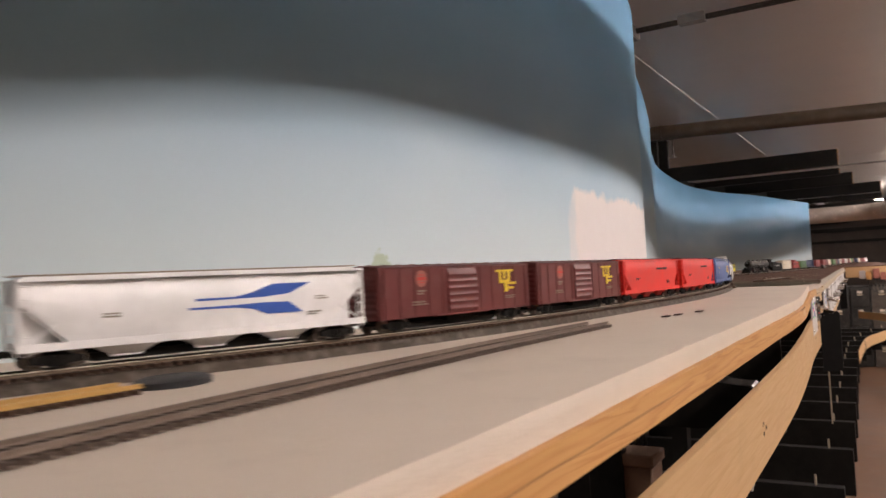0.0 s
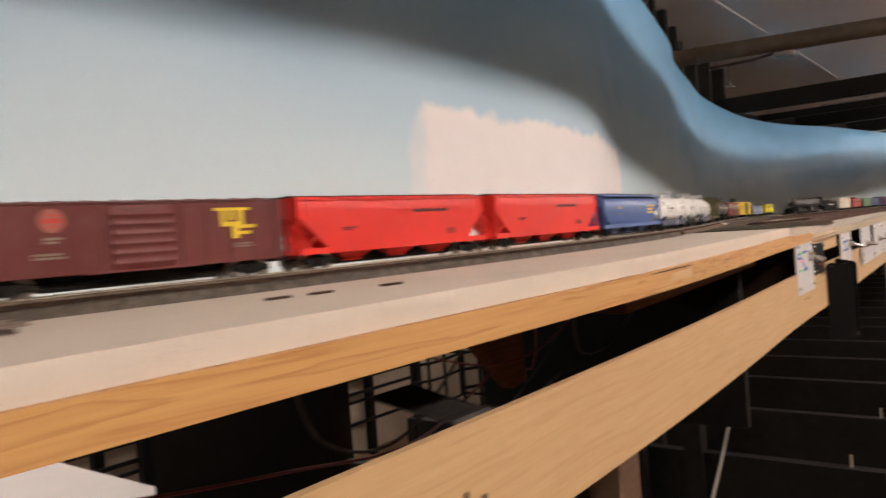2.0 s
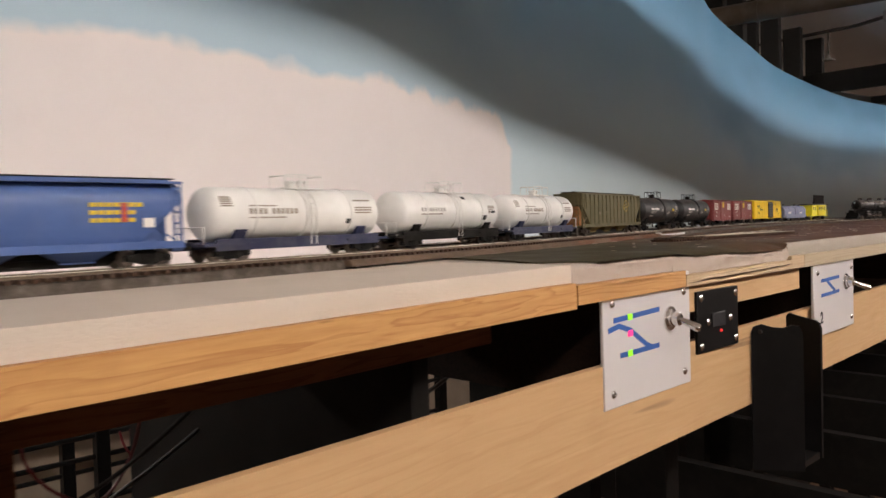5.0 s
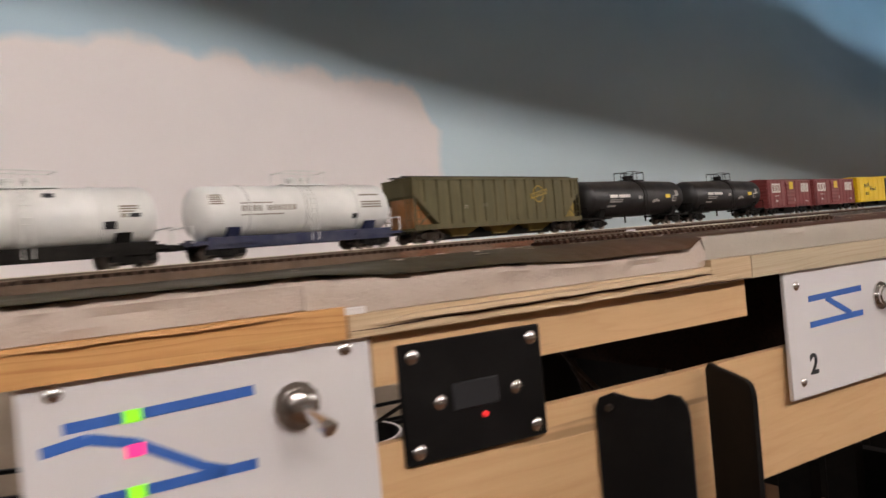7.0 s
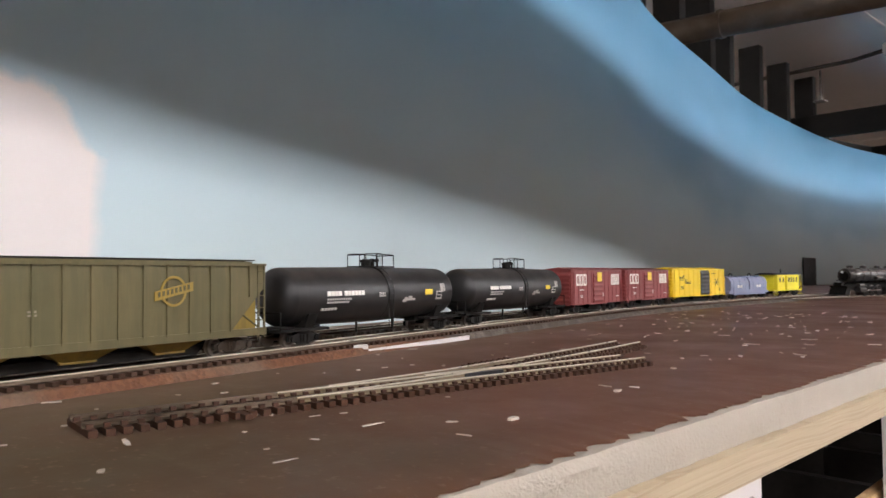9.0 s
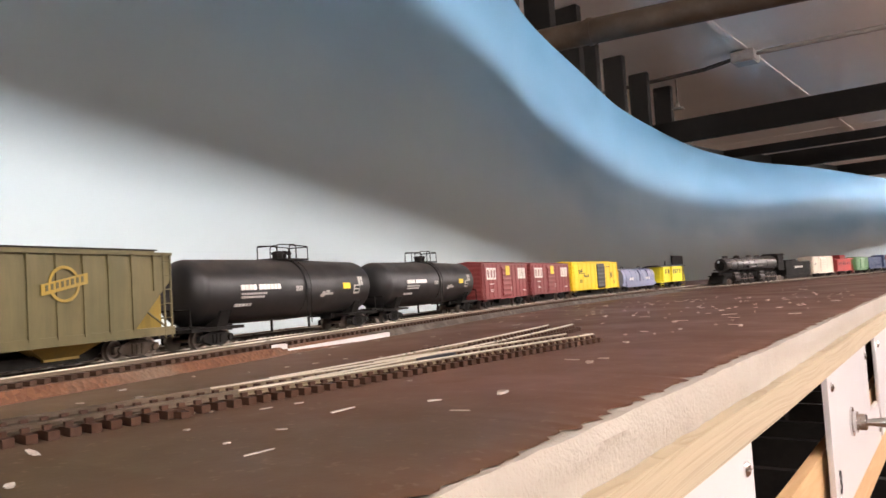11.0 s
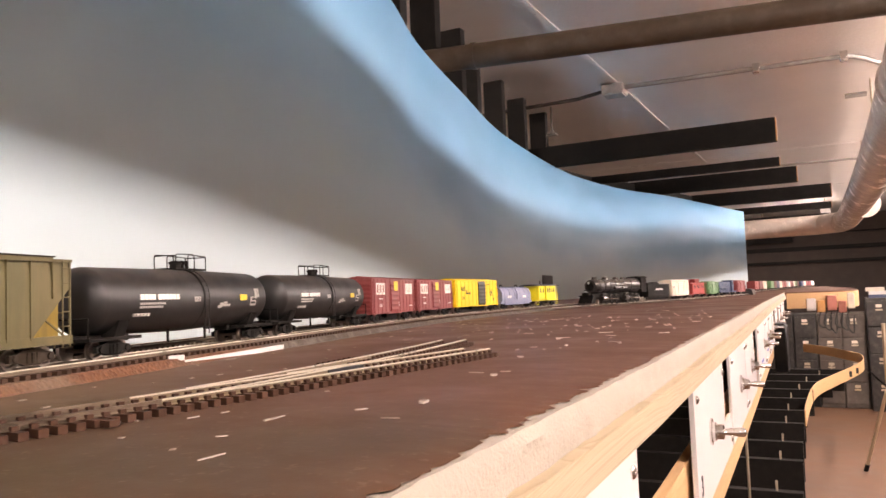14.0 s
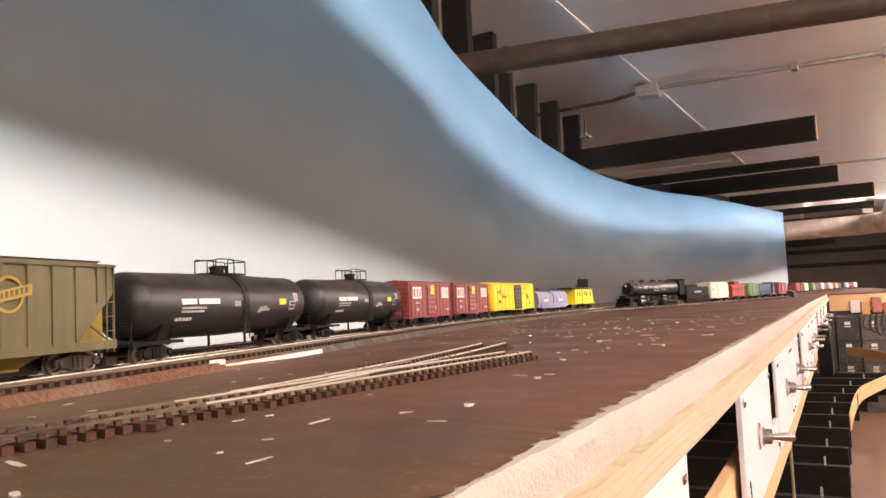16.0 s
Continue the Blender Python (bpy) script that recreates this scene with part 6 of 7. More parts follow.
eng.matrix_basis = eng.matrix_basis @ Matrix.Scale(1.17, 4)
couple(tender(), 0.302, 0.430, LOCOLINE, LTOP, ENG)
c, l, w = boxcar("boxcar", 0.130, "cream boxcar coupled behind the tender", CREAM, H=0.0500, group="cars on the second track")
marks(c, "stencil", grid_bars(-0.047, 0.033, 5, 3), INK, SIDE * (w + 0.0003))
couple(c, 0.430, 0.560, LOCOLINE, LTOP, ENG)
c = caboose("red wooden caboose with a cupola", CABRED, "cars on the second track")
couple(c, 0.562, 0.697, LOCOLINE, LTOP, ENG)
c, l, w = boxcar("boxcar", 0.118, "green boxcar standing on the second track", GREENP, H=0.044, group="cars on the second track")
couple(c, 0.699, 0.817, LOCOLINE, LTOP, ENG)


def diesel(label, m, group="cars on the second track"):
    c = thing("diesel_locomotive", label, "locomotive", group)
    b = B(); box(b, -0.080, 0.045, -0.010, 0.010, 0.0135, 0.0410, 0.0006); part("long_hood", b, m, c)
    b = B(); box(b, 0.045, 0.064, -0.0158, 0.0158, 0.0135, 0.0465, 0.0008); cab = part("cab", b, m, c)
    for s in (-1, 1):
        b = B(); y0, y1 = sorted((s * 0.0156, s * 0.0161)); box(b, 0.049, 0.060, y0, y1, 0.033, 0.041); part("cab_window", b, BLACKP, cab)
    b = B(); box(b, 0.064, 0.085, -0.010, 0.010, 0.0135, 0.0330, 0.0008); part("short_hood", b, m, c)
    b = B(); box(b, -0.095, 0.095, -0.0160, 0.0160, 0.0105, 0.0137); part("walkway", b, m, c)
    for x in (-0.07, -0.05, -0.02):
        b = B(); lathe(b, [(0, 0.0065), (0.0015, 0.0065), (0.0018, 0.005)], "z", (x, 0, 0.041), 14); part("roof_fan", b, GUN, c)
    for s in (-1, 1):
        b = B()
        rod(b, (-0.092, s * 0.0155, 0.0245), (0.044, s * 0.0155, 0.0245), 0.0004, 5)
        for x in np.arange(-0.092, 0.045, 0.017):
            rod(b, (x, s * 0.0155, 0.0137), (x, s * 0.0155, 0.0245), 0.0004, 5)
        part("handrail", b, m, c)
        b = B(); y0, y1 = sorted((s * 0.0099, s * 0.0103))
        for x in np.arange(-0.075, 0.04, 0.013):
            box(b, x, x + 0.010, y0, y1, 0.017, 0.036)
        part("hood_doors", b, m, c)
    b = B(); box(b, -0.025, 0.025, -0.012, 0.012, 0.004, 0.0106, 0.001); part("fuel_tank", b, UNDER, c)
    truck(c, -0.06, base=0.028); truck(c, 0.06, base=0.028)
    coupler(c, 0.20)
    return c
BLUED = carpaint("dark_blue_engine", (0.035, 0.055, 0.12))
c = diesel("dark blue model diesel locomotive", BLUED); couple(c, 0.819, 1.015, LOCOLINE, LTOP, ENG)
c, l, w = boxcar("boxcar", 0.154, "dull red boxcar at the end of the second track", SOORED, H=0.046, group="cars on the second track")
couple(c, 1.016, 1.170, LOCOLINE, LTOP, ENG)

# ---- control panels on the front of the bench ----
def panel_x(y):
    return edge_x(y) - 0.0045


def screw(parent, y, z, x=0.0028, r=0.0028):
    b = B(); lathe(b, [(0.0, r), (0.0008, r), (0.0016, r * 0.75), (0.0019, r * 0.3)], "x", (x, y, z), 10)
    box(b, x + 0.0016, x + 0.0021, y - r * 0.6, y + r * 0.6, z - 0.0003, z + 0.0003)
    part("screw", b, CHROME, parent)


def toggle(parent, y, z, dy=0.009, dz=-0.008):
    b = B(); lathe(b, [(0.0, 0.0094), (0.0012, 0.0094), (0.0013, 0.0068), (0.0036, 0.0068), (0.0037, 0.0054), (0.0085, 0.0052), (0.0090, 0.0042)], "x", (0.003, y, z), 12)
    t = part("toggle_switch", b, CHROME, parent, "chrome toggle switch")
    b = B(); p, q = Vector((0.010, y, z)), Vector((0.026, y + dy, z + dz))
    rod(b, p, p.lerp(q, 0.82), 0.0019, 12, 0.0033); rod(b, p.lerp(q, 0.82), p.lerp(q, 0.95), 0.0033, 12, 0.0031); rod(b, p.lerp(q, 0.95), q, 0.0031, 12, 0.0019)
    part("lever", b, CHROME, t)


def tape(parent, pts, w=0.0037):
    """Blue tape along points (y, z) on the plate."""
    b = B()
    for (y0, z0), (y1, z1) in zip(pts, pts[1:]):
        d = math.hypot(y1 - y0, z1 - z0)
        ny, nz = -(z1 - z0) / d * w / 2, (y1 - y0) / d * w / 2
        prism(b, [(y0 + ny, z0 + nz), (y1 + ny, z1 + nz), (y1 - ny, z1 - nz), (y0 - ny, z0 - nz)], "x", 0.0028, 0.0033)
    part("tape_line", b, TAPE, parent)


def led(parent, y, z, m, r=0.0022):
    b = B(); box(b, 0.0030, 0.0037, y - 0.0030, y + 0.0030, z - 0.0022, z + 0.0022, 0.0003); part("indicator", b, m, parent, "lit indicator lamp")


def panel(y0, y1, label, z0=1.197, z1=1.279, corner_screws=True, drop=0.0, notch=0.0):
    t = thing("control_panel", label, "control panel", "control panels along the bench")
    w, h = y1 - y0, z1 - z0
    b = B()
    if notch:                        # a tall slot cut from the upper corner
        prism(b, [(-w / 2, -h / 2), (w / 2, -h / 2), (w / 2, -h * 0.14), (w / 2 - notch, -h * 0.14), (w / 2 - notch, h / 2), (-w / 2, h / 2)], "x", 0.0, 0.003)
    else:
        box(b, 0.0, 0.003, -w / 2, w / 2, -h / 2, h / 2, 0.0006)
    part("plate", b, WHITEP, t)
    if corner_screws:
        for sy in (-1, 1):
            for sz in (-1, 1):
                screw(t, sy * (w / 2 - 0.011) - (notch if sy > 0 and sz > 0 else 0.0), sz * (h / 2 - 0.010) - (drop if sz > 0 else 0.0))
    ym = (y0 + y1) / 2
    ang = math.degrees(math.atan2(-(panel_x(y1) - panel_x(y0)), w))
    t.matrix_basis = pose(panel_x(ym), ym, (z0 + z1) / 2, 0, 0, ang)
    return t


t = panel(2.230, 2.356, "white control panel with blue tape track plan and lit lamps", z1=1.286, drop=0.006)
DZ = -0.0042
tape(t, [(-0.050, 0.021 + DZ), (0.014, 0.023 + DZ)]); tape(t, [(-0.057, 0.0145 + DZ), (-0.043, 0.0165 + DZ), (-0.028, 0.012 + DZ), (-0.006, -0.001 + DZ), (0.002, -0.0040 + DZ)]); tape(t, [(-0.042, -0.0045 + DZ), (0.013, -0.0040 + DZ)])
led(t, -0.0285, 0.0215 + DZ, GREEN); led(t, -0.0285, 0.0098 + DZ, RED); led(t, -0.0290, -0.0044 + DZ, GREEN)
toggle(t, 0.0300, 0.0125 + DZ * 0.6, 0.004, -0.007)

t = panel(2.633, 2.769, "white control panel marked 2 with a blue tape crossover", 1.196, 1.2745)
tape(t, [(-0.045, 0.020), (0.015, 0.021)]); tape(t, [(-0.045, 0.004), (0.015, 0.005)]); tape(t, [(-0.026, 0.019), (0.001, 0.006)])
toggle(t, 0.038, 0.0135, 0.012, -0.008)
def digit(parent, text, y, z):
    """A handwritten number on a panel."""
    cu = bpy.data.curves.new("digit", "FONT")
    cu.body, cu.size, cu.extrude, cu.align_x, cu.align_y = text, 0.0175, 0.00015, "CENTER", "CENTER"
    cu.offset = 0.00045
    txt = new("digit", cu)
    me = bpy.data.meshes.new_from_object(txt.evaluated_get(bpy.context.evaluated_depsgraph_get()))
    bpy.data.objects.remove(txt)
    me.materials.clear(); me.materials.append(INK)
    ob = new("digit", me)
    ob.parent, ob.location, ob.rotation_euler = parent, (0.0033, y, z), (radians(90), 0, radians(90))
    return tagged(ob, "handwritten black digit")
digit(t, "2", -0.0445, -0.0205)

for y0, y1, ty, notch in ((2.948, 3.194, 3.030, 0.056), (3.206, 3.398, 3.312, 0), (3.402, 3.61, 3.505, 0.03), (3.69, 3.955, 3.90, 0), (3.965, 4.135, 4.075, 0), (4.165, 4.34, 4.19, 0), (4.38, 4.47, 4.44, 0), (4.60, 4.75, 4.68, 0), (4.90, 5.05, 4.97, 0), (5.2, 5.36, 5.28, 0), (5.42, 5.55, 5.48, 0)):
    t = panel(y0, y1, "white control panel with a slotted corner and chrome toggle" if notch else "plain white control panel with a chrome toggle switch", 1.190, 1.2745, notch=notch)
    toggle(t, ty - (y0 + y1) / 2, 0.0005, 0.005, -0.0005)
    if y0 < 3.0:
        digit(t, "3", -0.105, -0.023)
    if y0 > 3.6:
        tape(t, [(-0.03, -0.022), (0.03, -0.022)], 0.004)

# black socket plate
t = thing("socket_plate", "black throttle socket plate held by steel screws", "socket plate")
b = B(); box(b, 0.0, 0.003, -0.037, 0.037, -0.0255, 0.0255, 0.0006); part("plate", b, BLACKP, t)
b = B(); box(b, 0.0029, 0.0040, -0.013, 0.011, -0.006, 0.006, 0.0005); part("socket", b, INK, t)
for y, z in ((-0.031, 0.020), (0.031, 0.020), (-0.031, -0.020), (0.031, -0.020), (-0.019, -0.001), (0.021, -0.001)):
    screw(t, y, z, r=0.0032)
b = B(); rod(b, (0.0028, 0.003, -0.010), (0.0042, 0.003, -0.010), 0.0013, 10); part("indicator", b, glow("dim_red_led", (0.8, 0.03, 0.03), 0.8), t, "small red indicator lamp")
t.matrix_basis = pose(panel_x(2.406), 2.406, 1.242)

# black holder for a hand throttle: two side plates standing out from the board
def side_plate(p, q, prof, thick=0.003):
    """Upright plate over the plan line p to q; prof gives (share of the length, height) along its top."""
    d = np.array(q) - np.array(p)
    n = np.array((-d[1], d[0])) / np.hypot(*d) * thick
    b = B()
    poly = [(0.0, 1.095)] + prof + [(1.0, 1.095)]
    for off in (0, 1):
        for u, z in poly:
            b.verts.new((*(np.array(p) + d * u + n * off), z))
    b.verts.ensure_lookup_table()
    k = len(poly)
    b.faces.new(b.verts[:k]); b.faces.new(b.verts[k:][::-1])
    for i in range(k):
        j = (i + 1) % k
        b.faces.new((b.verts[i], b.verts[k + i], b.verts[k + j], b.verts[j]))
    return b
t = thing("throttle_holder", "black bent plastic throttle holder screwed to the board", "holder")
part("front_plate", side_plate((-0.003, 2.476), (0.034, 2.500), [(0.0, 1.221), (0.04, 1.2265), (0.2, 1.2290), (0.42, 1.2262), (0.62, 1.2255), (0.80, 1.2282), (0.92, 1.2270), (0.98, 1.2235), (1.0, 1.218)]), BLACKP, t)
part("rear_plate", side_plate((-0.004, 2.557), (0.031, 2.549), [(0.0, 1.228), (0.08, 1.2315), (0.22, 1.2300), (0.5, 1.2285), (0.85, 1.2262), (0.95, 1.2240), (1.0, 1.219)]), BLACKP, t)
b = B(); box(b, -0.0045, 0.030, 2.503, 2.5465, 1.095, 1.101); part("floor_plate", b, BLACKP, t)
b = B(); rod(b, (0.004, 2.479, 1.2225), (0.0045, 2.4765, 1.2225), 0.0018, 8); part("rivet", b, GUN, t)

# bent steel bracket on the front board
t = thing("steel_bracket", "bent grey steel bracket on the front board", "bracket")
b = B(); prism(b, [(0.012, 1.229), (0.027, 1.229), (0.029, 1.227), (0.030, 1.218), (0.0285, 1.218), (0.0275, 1.226), (0.026, 1.2275), (-0.03, 1.236), (-0.03, 1.238)], "y", 1.342, 1.378); part("plate", b, GUN, t)
for y in (1.350, 1.371):
    b = B(); rod(b, (0.029, y, 1.2215), (0.0315, y, 1.2215), 0.0016, 8); part("screw", b, IRON, t)
# dark discs colour in the shade of the screw holes
for y, z in ((1.336, 1.193), (1.352, 1.187), (1.337, 1.184)):
    b = B(); x = board_x(y); lathe(b, [(-0.002, 0.0022), (0.0004, 0.0022), (0.0006, 0.0008)], "x", (x, y, z), 8); part("screw_hole", b, DARKWOOD, bench)
# second small black pocket further on
t = thing("throttle_holder", "black plastic pocket hung on the bench front", "holder")
b = B(); x = panel_x(4.53); box(b, x, x + 0.03, 4.49, 4.57, 1.12, 1.235, 0.003); part("pocket", b, BLACKP, t)
b = B(); box(b, x + 0.004, x + 0.026, 4.496, 4.564, 1.2355, 1.2385); part("rim", b, INK, t)

# ---- beneath the bench ----
ZLOW = 0.648
t = thing("wire_rack", "black metal storage rack in the aisle behind the layout", "rack")
for x in (-3.05, -3.5):
    for y in (2.97, 3.32, 4.28, 4.98):
        b = B(); box(b, x - 0.028, x + 0.028, y - 0.028, y + 0.028, FLOOR, 0.98, 0.003); part("post", b, BLACKP, t)
for z in (0.20, 0.385, 0.475, 0.80):
    for x in (-3.05, -3.5):
        b = B(); rod(b, (x, 2.6, z), (x, 5.0, z), 0.011, 6); part("rail", b, BLACKP, t)
for y in np.arange(2.7, 5.0, 0.15):
    b = B(); rod(b, (-3.5, y, 0.789), (-3.05, y, 0.789), 0.005, 5); part("wire", b, BLACKP, t)
for k, (z0, tw) in enumerate(((FLOOR, 0.0), (0.085, 0.012), (0.325, -0.01))):
    t = thing("tub", "black plastic tub with a pale rim, stacked with others", "tub", "stacked tubs")
    at = (-2.66 + tw, 3.42 - tw, z0)
    b = B(); lathe(b, [(0, 0.20), (0.006, 0.206), (0.225, 0.238), (0.238, 0.248), (0.238, 0.236), (0.02, 0.195)], "z", at, 32); part("body", b, BLACKP, t)
    b = B(); lathe(b, [(0.212, 0.2405), (0.216, 0.250), (0.240, 0.253), (0.243, 0.248), (0.240, 0.240)], "z", at, 32, cap=False); part("rim", b, WHITEP, t, "pale rolled rim")
b = B(); lathe(b, [(0.0, 0.15), (0.045, 0.15)], "z", (-2.66, 3.42, FLOOR + 0.24), 20)
solid("spacer_ring", b, BLACKP, "black spacer between stacked tubs", "spacer")
t = thing("wire_basket", "black wire grid basket standing on the lower deck frame", "basket")
for x in (-0.73, -0.60):
    for y in (2.205, 2.26, 2.315, 2.37):
        b = B(); rod(b, (x, y, ZLOW - 0.002 if y < 2.21 else 0.972), (x, y, 1.098), 0.0032, 6); part("wire", b, BLACKP, t)
    for z in (0.975, 1.030, 1.066, 1.098):
        b = B(); bent_rod(b, [(x + 0.004, y, z - 0.006 * math.sin(3.14 * (y - 2.20) / 0.18)) for y in np.linspace(2.20, 2.38, 7)], 0.0032, 6); part("wire", b, BLACKP, t)
for y in (2.205, 2.375):
    for z in (0.975, 1.098):
        b = B(); rod(b, (-0.73, y, z), (-0.60, y, z), 0.0032, 6); part("wire", b, BLACKP, t)
def carton(x0, x1, y0, y1, z0, z1, label, m):
    t = thing("storage_box", label, "box")
    b = B(); box(b, x0, x1, y0, y1, z0, z1 - 0.03, 0.004); part("body", b, m, t)
    b = B(); box(b, x0 - 0.006, x1 + 0.006, y0 - 0.006, y1 + 0.006, z1 - 0.03, z1, 0.004); part("lid", b, m, t)
carton(-2.75, -1.85, 1.30, 2.38, FLOOR, 0.58, "large white lidded storage chest behind the layout", WHITEP)
carton(-0.52, -0.40, 2.44, 2.54, FLOOR, 0.885, "tall plain brown wooden box standing on the floor below the bench", BROWNBOARD)
REDW, WIREB = paint("red_wire", (0.17, 0.012, 0.014), 0.45), paint("black_wire", (0.012, 0.011, 0.011), 0.45)
GREYW2 = paint("grey_cable", (0.45, 0.42, 0.38), 0.45)
r = random.Random(11)
def wire(pts, m, rad, label):
    b = B(); bent_rod(b, [tuple(p) for p in catmull(pts, 8)], rad, 6)
    solid("cable", b, m, label, "cable", group="cables below the bench")
for k in range(4):
    y = 0.9 + k * 0.46
    x = board_x(y) - 0.10 - r.uniform(0, 0.12)
    wire([(x, y, 1.255), (x - 0.02, y + 0.05, 1.21 - r.uniform(0, 0.05)), (x - r.uniform(0, .05), y + 0.13, 1.20 - r.uniform(0, .06)), (x, y + 0.24, 1.255)], WIREB, 0.0014, "thin wire sagging from the bench joists")
wire([(-.10, 1.10, 1.232), (-.10, 1.22, 1.205), (-.10, 1.33, 1.188), (-.09, 1.45, 1.178), (-.12, 1.60, 1.20)], REDW, 0.0012, "thin red wire sagging below the bench")
wire([(-.14, 1.42, 1.262), (-.09, 1.55, 1.215), (-.08, 1.66, 1.23), (-.12, 1.78, 1.26)], REDW, 0.0009, "thin red wire looped under the bench")
wire([(-.09, 2.14, 1.16), (-.08, 2.15, 1.08), (-.09, 2.17, 1.02), (-.12, 2.16, .9)], GREYW2, 0.0026, "grey cable hanging below the board")
wire([(-.30, 2.10, 1.272), (-.25, 2.14, 1.17), (-.22, 2.22, 1.15), (-.24, 2.30, 1.22), (-.3, 2.32, 1.272)], WIREB, 0.0014, "black wire hanging under the bench")
for k in range(3):
    wire([(-.30, 2.66 + .02 * k, 1.24), (-.28, 2.72, 1.16 - .012 * k), (-.27, 2.78 + .01 * k, 1.115 + .012 * k), (-.29, 2.83, 1.135 + .01 * k), (-.33, 2.88, 1.20)], WIREB, 0.0022, "black cable slung across the opening below the deck")
for k in range(4):
    y = 3.04 + 0.045 * k
    wire([(-3.03, y, 0.475), (-3.02, y + 0.02, 0.40 - 0.02 * k), (-3.02, y + 0.07, 0.345 + 0.012 * k), (-3.02, y + 0.12, 0.40), (-3.03, y + 0.13, 0.475)], REDW, 0.006, "loop of red extension cord on the rack rail")
for k in range(3):
    y = 1.98 + 0.16 * k
    wire([(-0.34 - 0.02 * (k % 3), y - 0.16, 1.02 + 0.02 * k), (-0.32, y, 1.10 + 0.012 * (k % 4)), (-0.33, y + 0.14, 1.17), (-0.36, y + 0.22, 1.24)], WIREB, 0.0017 + 0.0004 * (k % 3), "black cable slung beneath the bench")
    wire([(-0.35, y, 1.255), (-0.34 + 0.012 * k, y - 0.02, 1.16), (-0.33, y + 0.03, 1.115 - 0.008 * k), (-0.34, y + 0.07, 1.17), (-0.35, y + 0.06, 1.255)], REDW, 0.0014, "loop of red wires hanging under the bench")
# ---- posts, arms and pipes over the backdrop ----
for y in (2.45, 2.8, 3.15, 3.5, 3.85, 4.2, 4.55, 4.9, 5.25, 5.6, 5.95, 6.3):
    x = sky_x(y) - (0.13 if y < 5 else 0.17)
    b = B(); box(b, x - 0.045, x + 0.045, y - 0.019, y + 0.019, FLOOR, CEIL, 0.002)
    solid("post", b, BLACKWOOD, "black painted wooden stud behind the backdrop", "post", group="studs behind the backdrop")
for y, xe, zt, h in ((6.02, -0.135, 2.055, 0.105), (7.12, -0.19, 2.05, 0.05), (7.62, -0.125, 2.06, 0.10), (8.66, 0.055, 2.055, 0.10), (10.0, 0.045, 2.05, 0.06), (11.3, 0.03, 2.055, 0.07), (12.2, 0.02, 2.055, 0.08)):
    b = B(); box(b, -3.59, xe, y - 0.019, y + 0.019, zt - h, zt, 0.0025)
    a = tagged(new("valance_arm", mesh_of("valance_arm", b, BLACKWOOD)), "black wooden arm reaching out over the bench", "beam", "arms over the bench")
    for k in (0.3, 0.7):
        b = B(); lathe(b, [(0, 0.004), (0.001, 0.004), (0.0015, 0.002)], "x", (xe, y, zt - h * k), 8); part("screw", b, CHROME, a)
    b = B(); box(b, xe - 0.004, xe + 0.0006, y - 0.019, y + 0.019, zt - h + 0.003, zt - 0.003); part("end_grain", b, PINE, a)

bm = B(); sweep(bm, [(p[0] - 0.22, p[1], 1.955) for p in SKYLINE if 5.9 < p[1] < 9.2], [(-0.02, 0.0), (0.02, 0.0), (0.02, 0.095), (-0.02, 0.095)])
solid("header_beam", bm, BLACKWOOD, "black painted header carrying the overhead arms", "beam")
t = thing("drain_pipe", "dusty dark cast-iron drain pipe slung under the ceiling", "pipe")
P0, P1 = Vector((-3.58, 4.12, 2.085)), Vector((4.95, 5.21, 1.945))
b = B(); rod(b, P0, P1, 0.036, 24); part("pipe", b, IRON, t)
D = (P1 - P0).normalized()
for k in (2.75, 4.03, 6.03):
    b = B(); rod(b, P0 + D * k, P0 + D * (k + 0.012), 0.0395, 24); part("joint_band", b, CHROME if k < 2 else IRON, t)
for k in (1.3, 4.5, 6.5):
    b = B(); q = P0 + D * k
    box(b, q.x - 0.012, q.x + 0.012, q.y - 0.001, q.y + 0.001, q.z + 0.033, CEIL); part("hanger", b, IRON, t)

t = thing("heating_pipe", "canvas-wrapped heating pipe running beneath the ceiling", "pipe")
PIPE_Z, PIPE_R = 1.862, 0.090
line = [(0.265, -3.9, PIPE_Z), (0.27, 0.0, PIPE_Z), (0.275, 1.8, PIPE_Z), (0.278, 2.8, PIPE_Z - 0.003), (0.283, 4.4, PIPE_Z), (0.255, 6.4, PIPE_Z), (0.175, 9.2, PIPE_Z), (0.135, 9.8, PIPE_Z), (0.03, 10.1, PIPE_Z), (-0.5, 10.25, PIPE_Z), (-3.58, 10.4, PIPE_Z)]
b = B(); bent_rod(b, catmull(line, 10), PIPE_R, 28); part("wrapped_pipe", b, WRAP, t)
for y in (1.2, 3.0, 4.8, 6.6, 8.4):
    x = float(np.interp(y, [p[1] for p in line[:6]], [p[0] for p in line[:6]]))
    zp = float(np.interp(y, [p[1] for p in line[:6]], [p[2] for p in line[:6]]))
    b = B(); rod(b, (x, y - 0.015, zp), (x, y + 0.015, zp), PIPE_R + 0.004, 28); part("band", b, WRAP, t)
    b = B(); rod(b, (x, y, zp + PIPE_R), (x, y, CEIL), 0.004, 6); part("hanger_rod", b, STEEL, t)

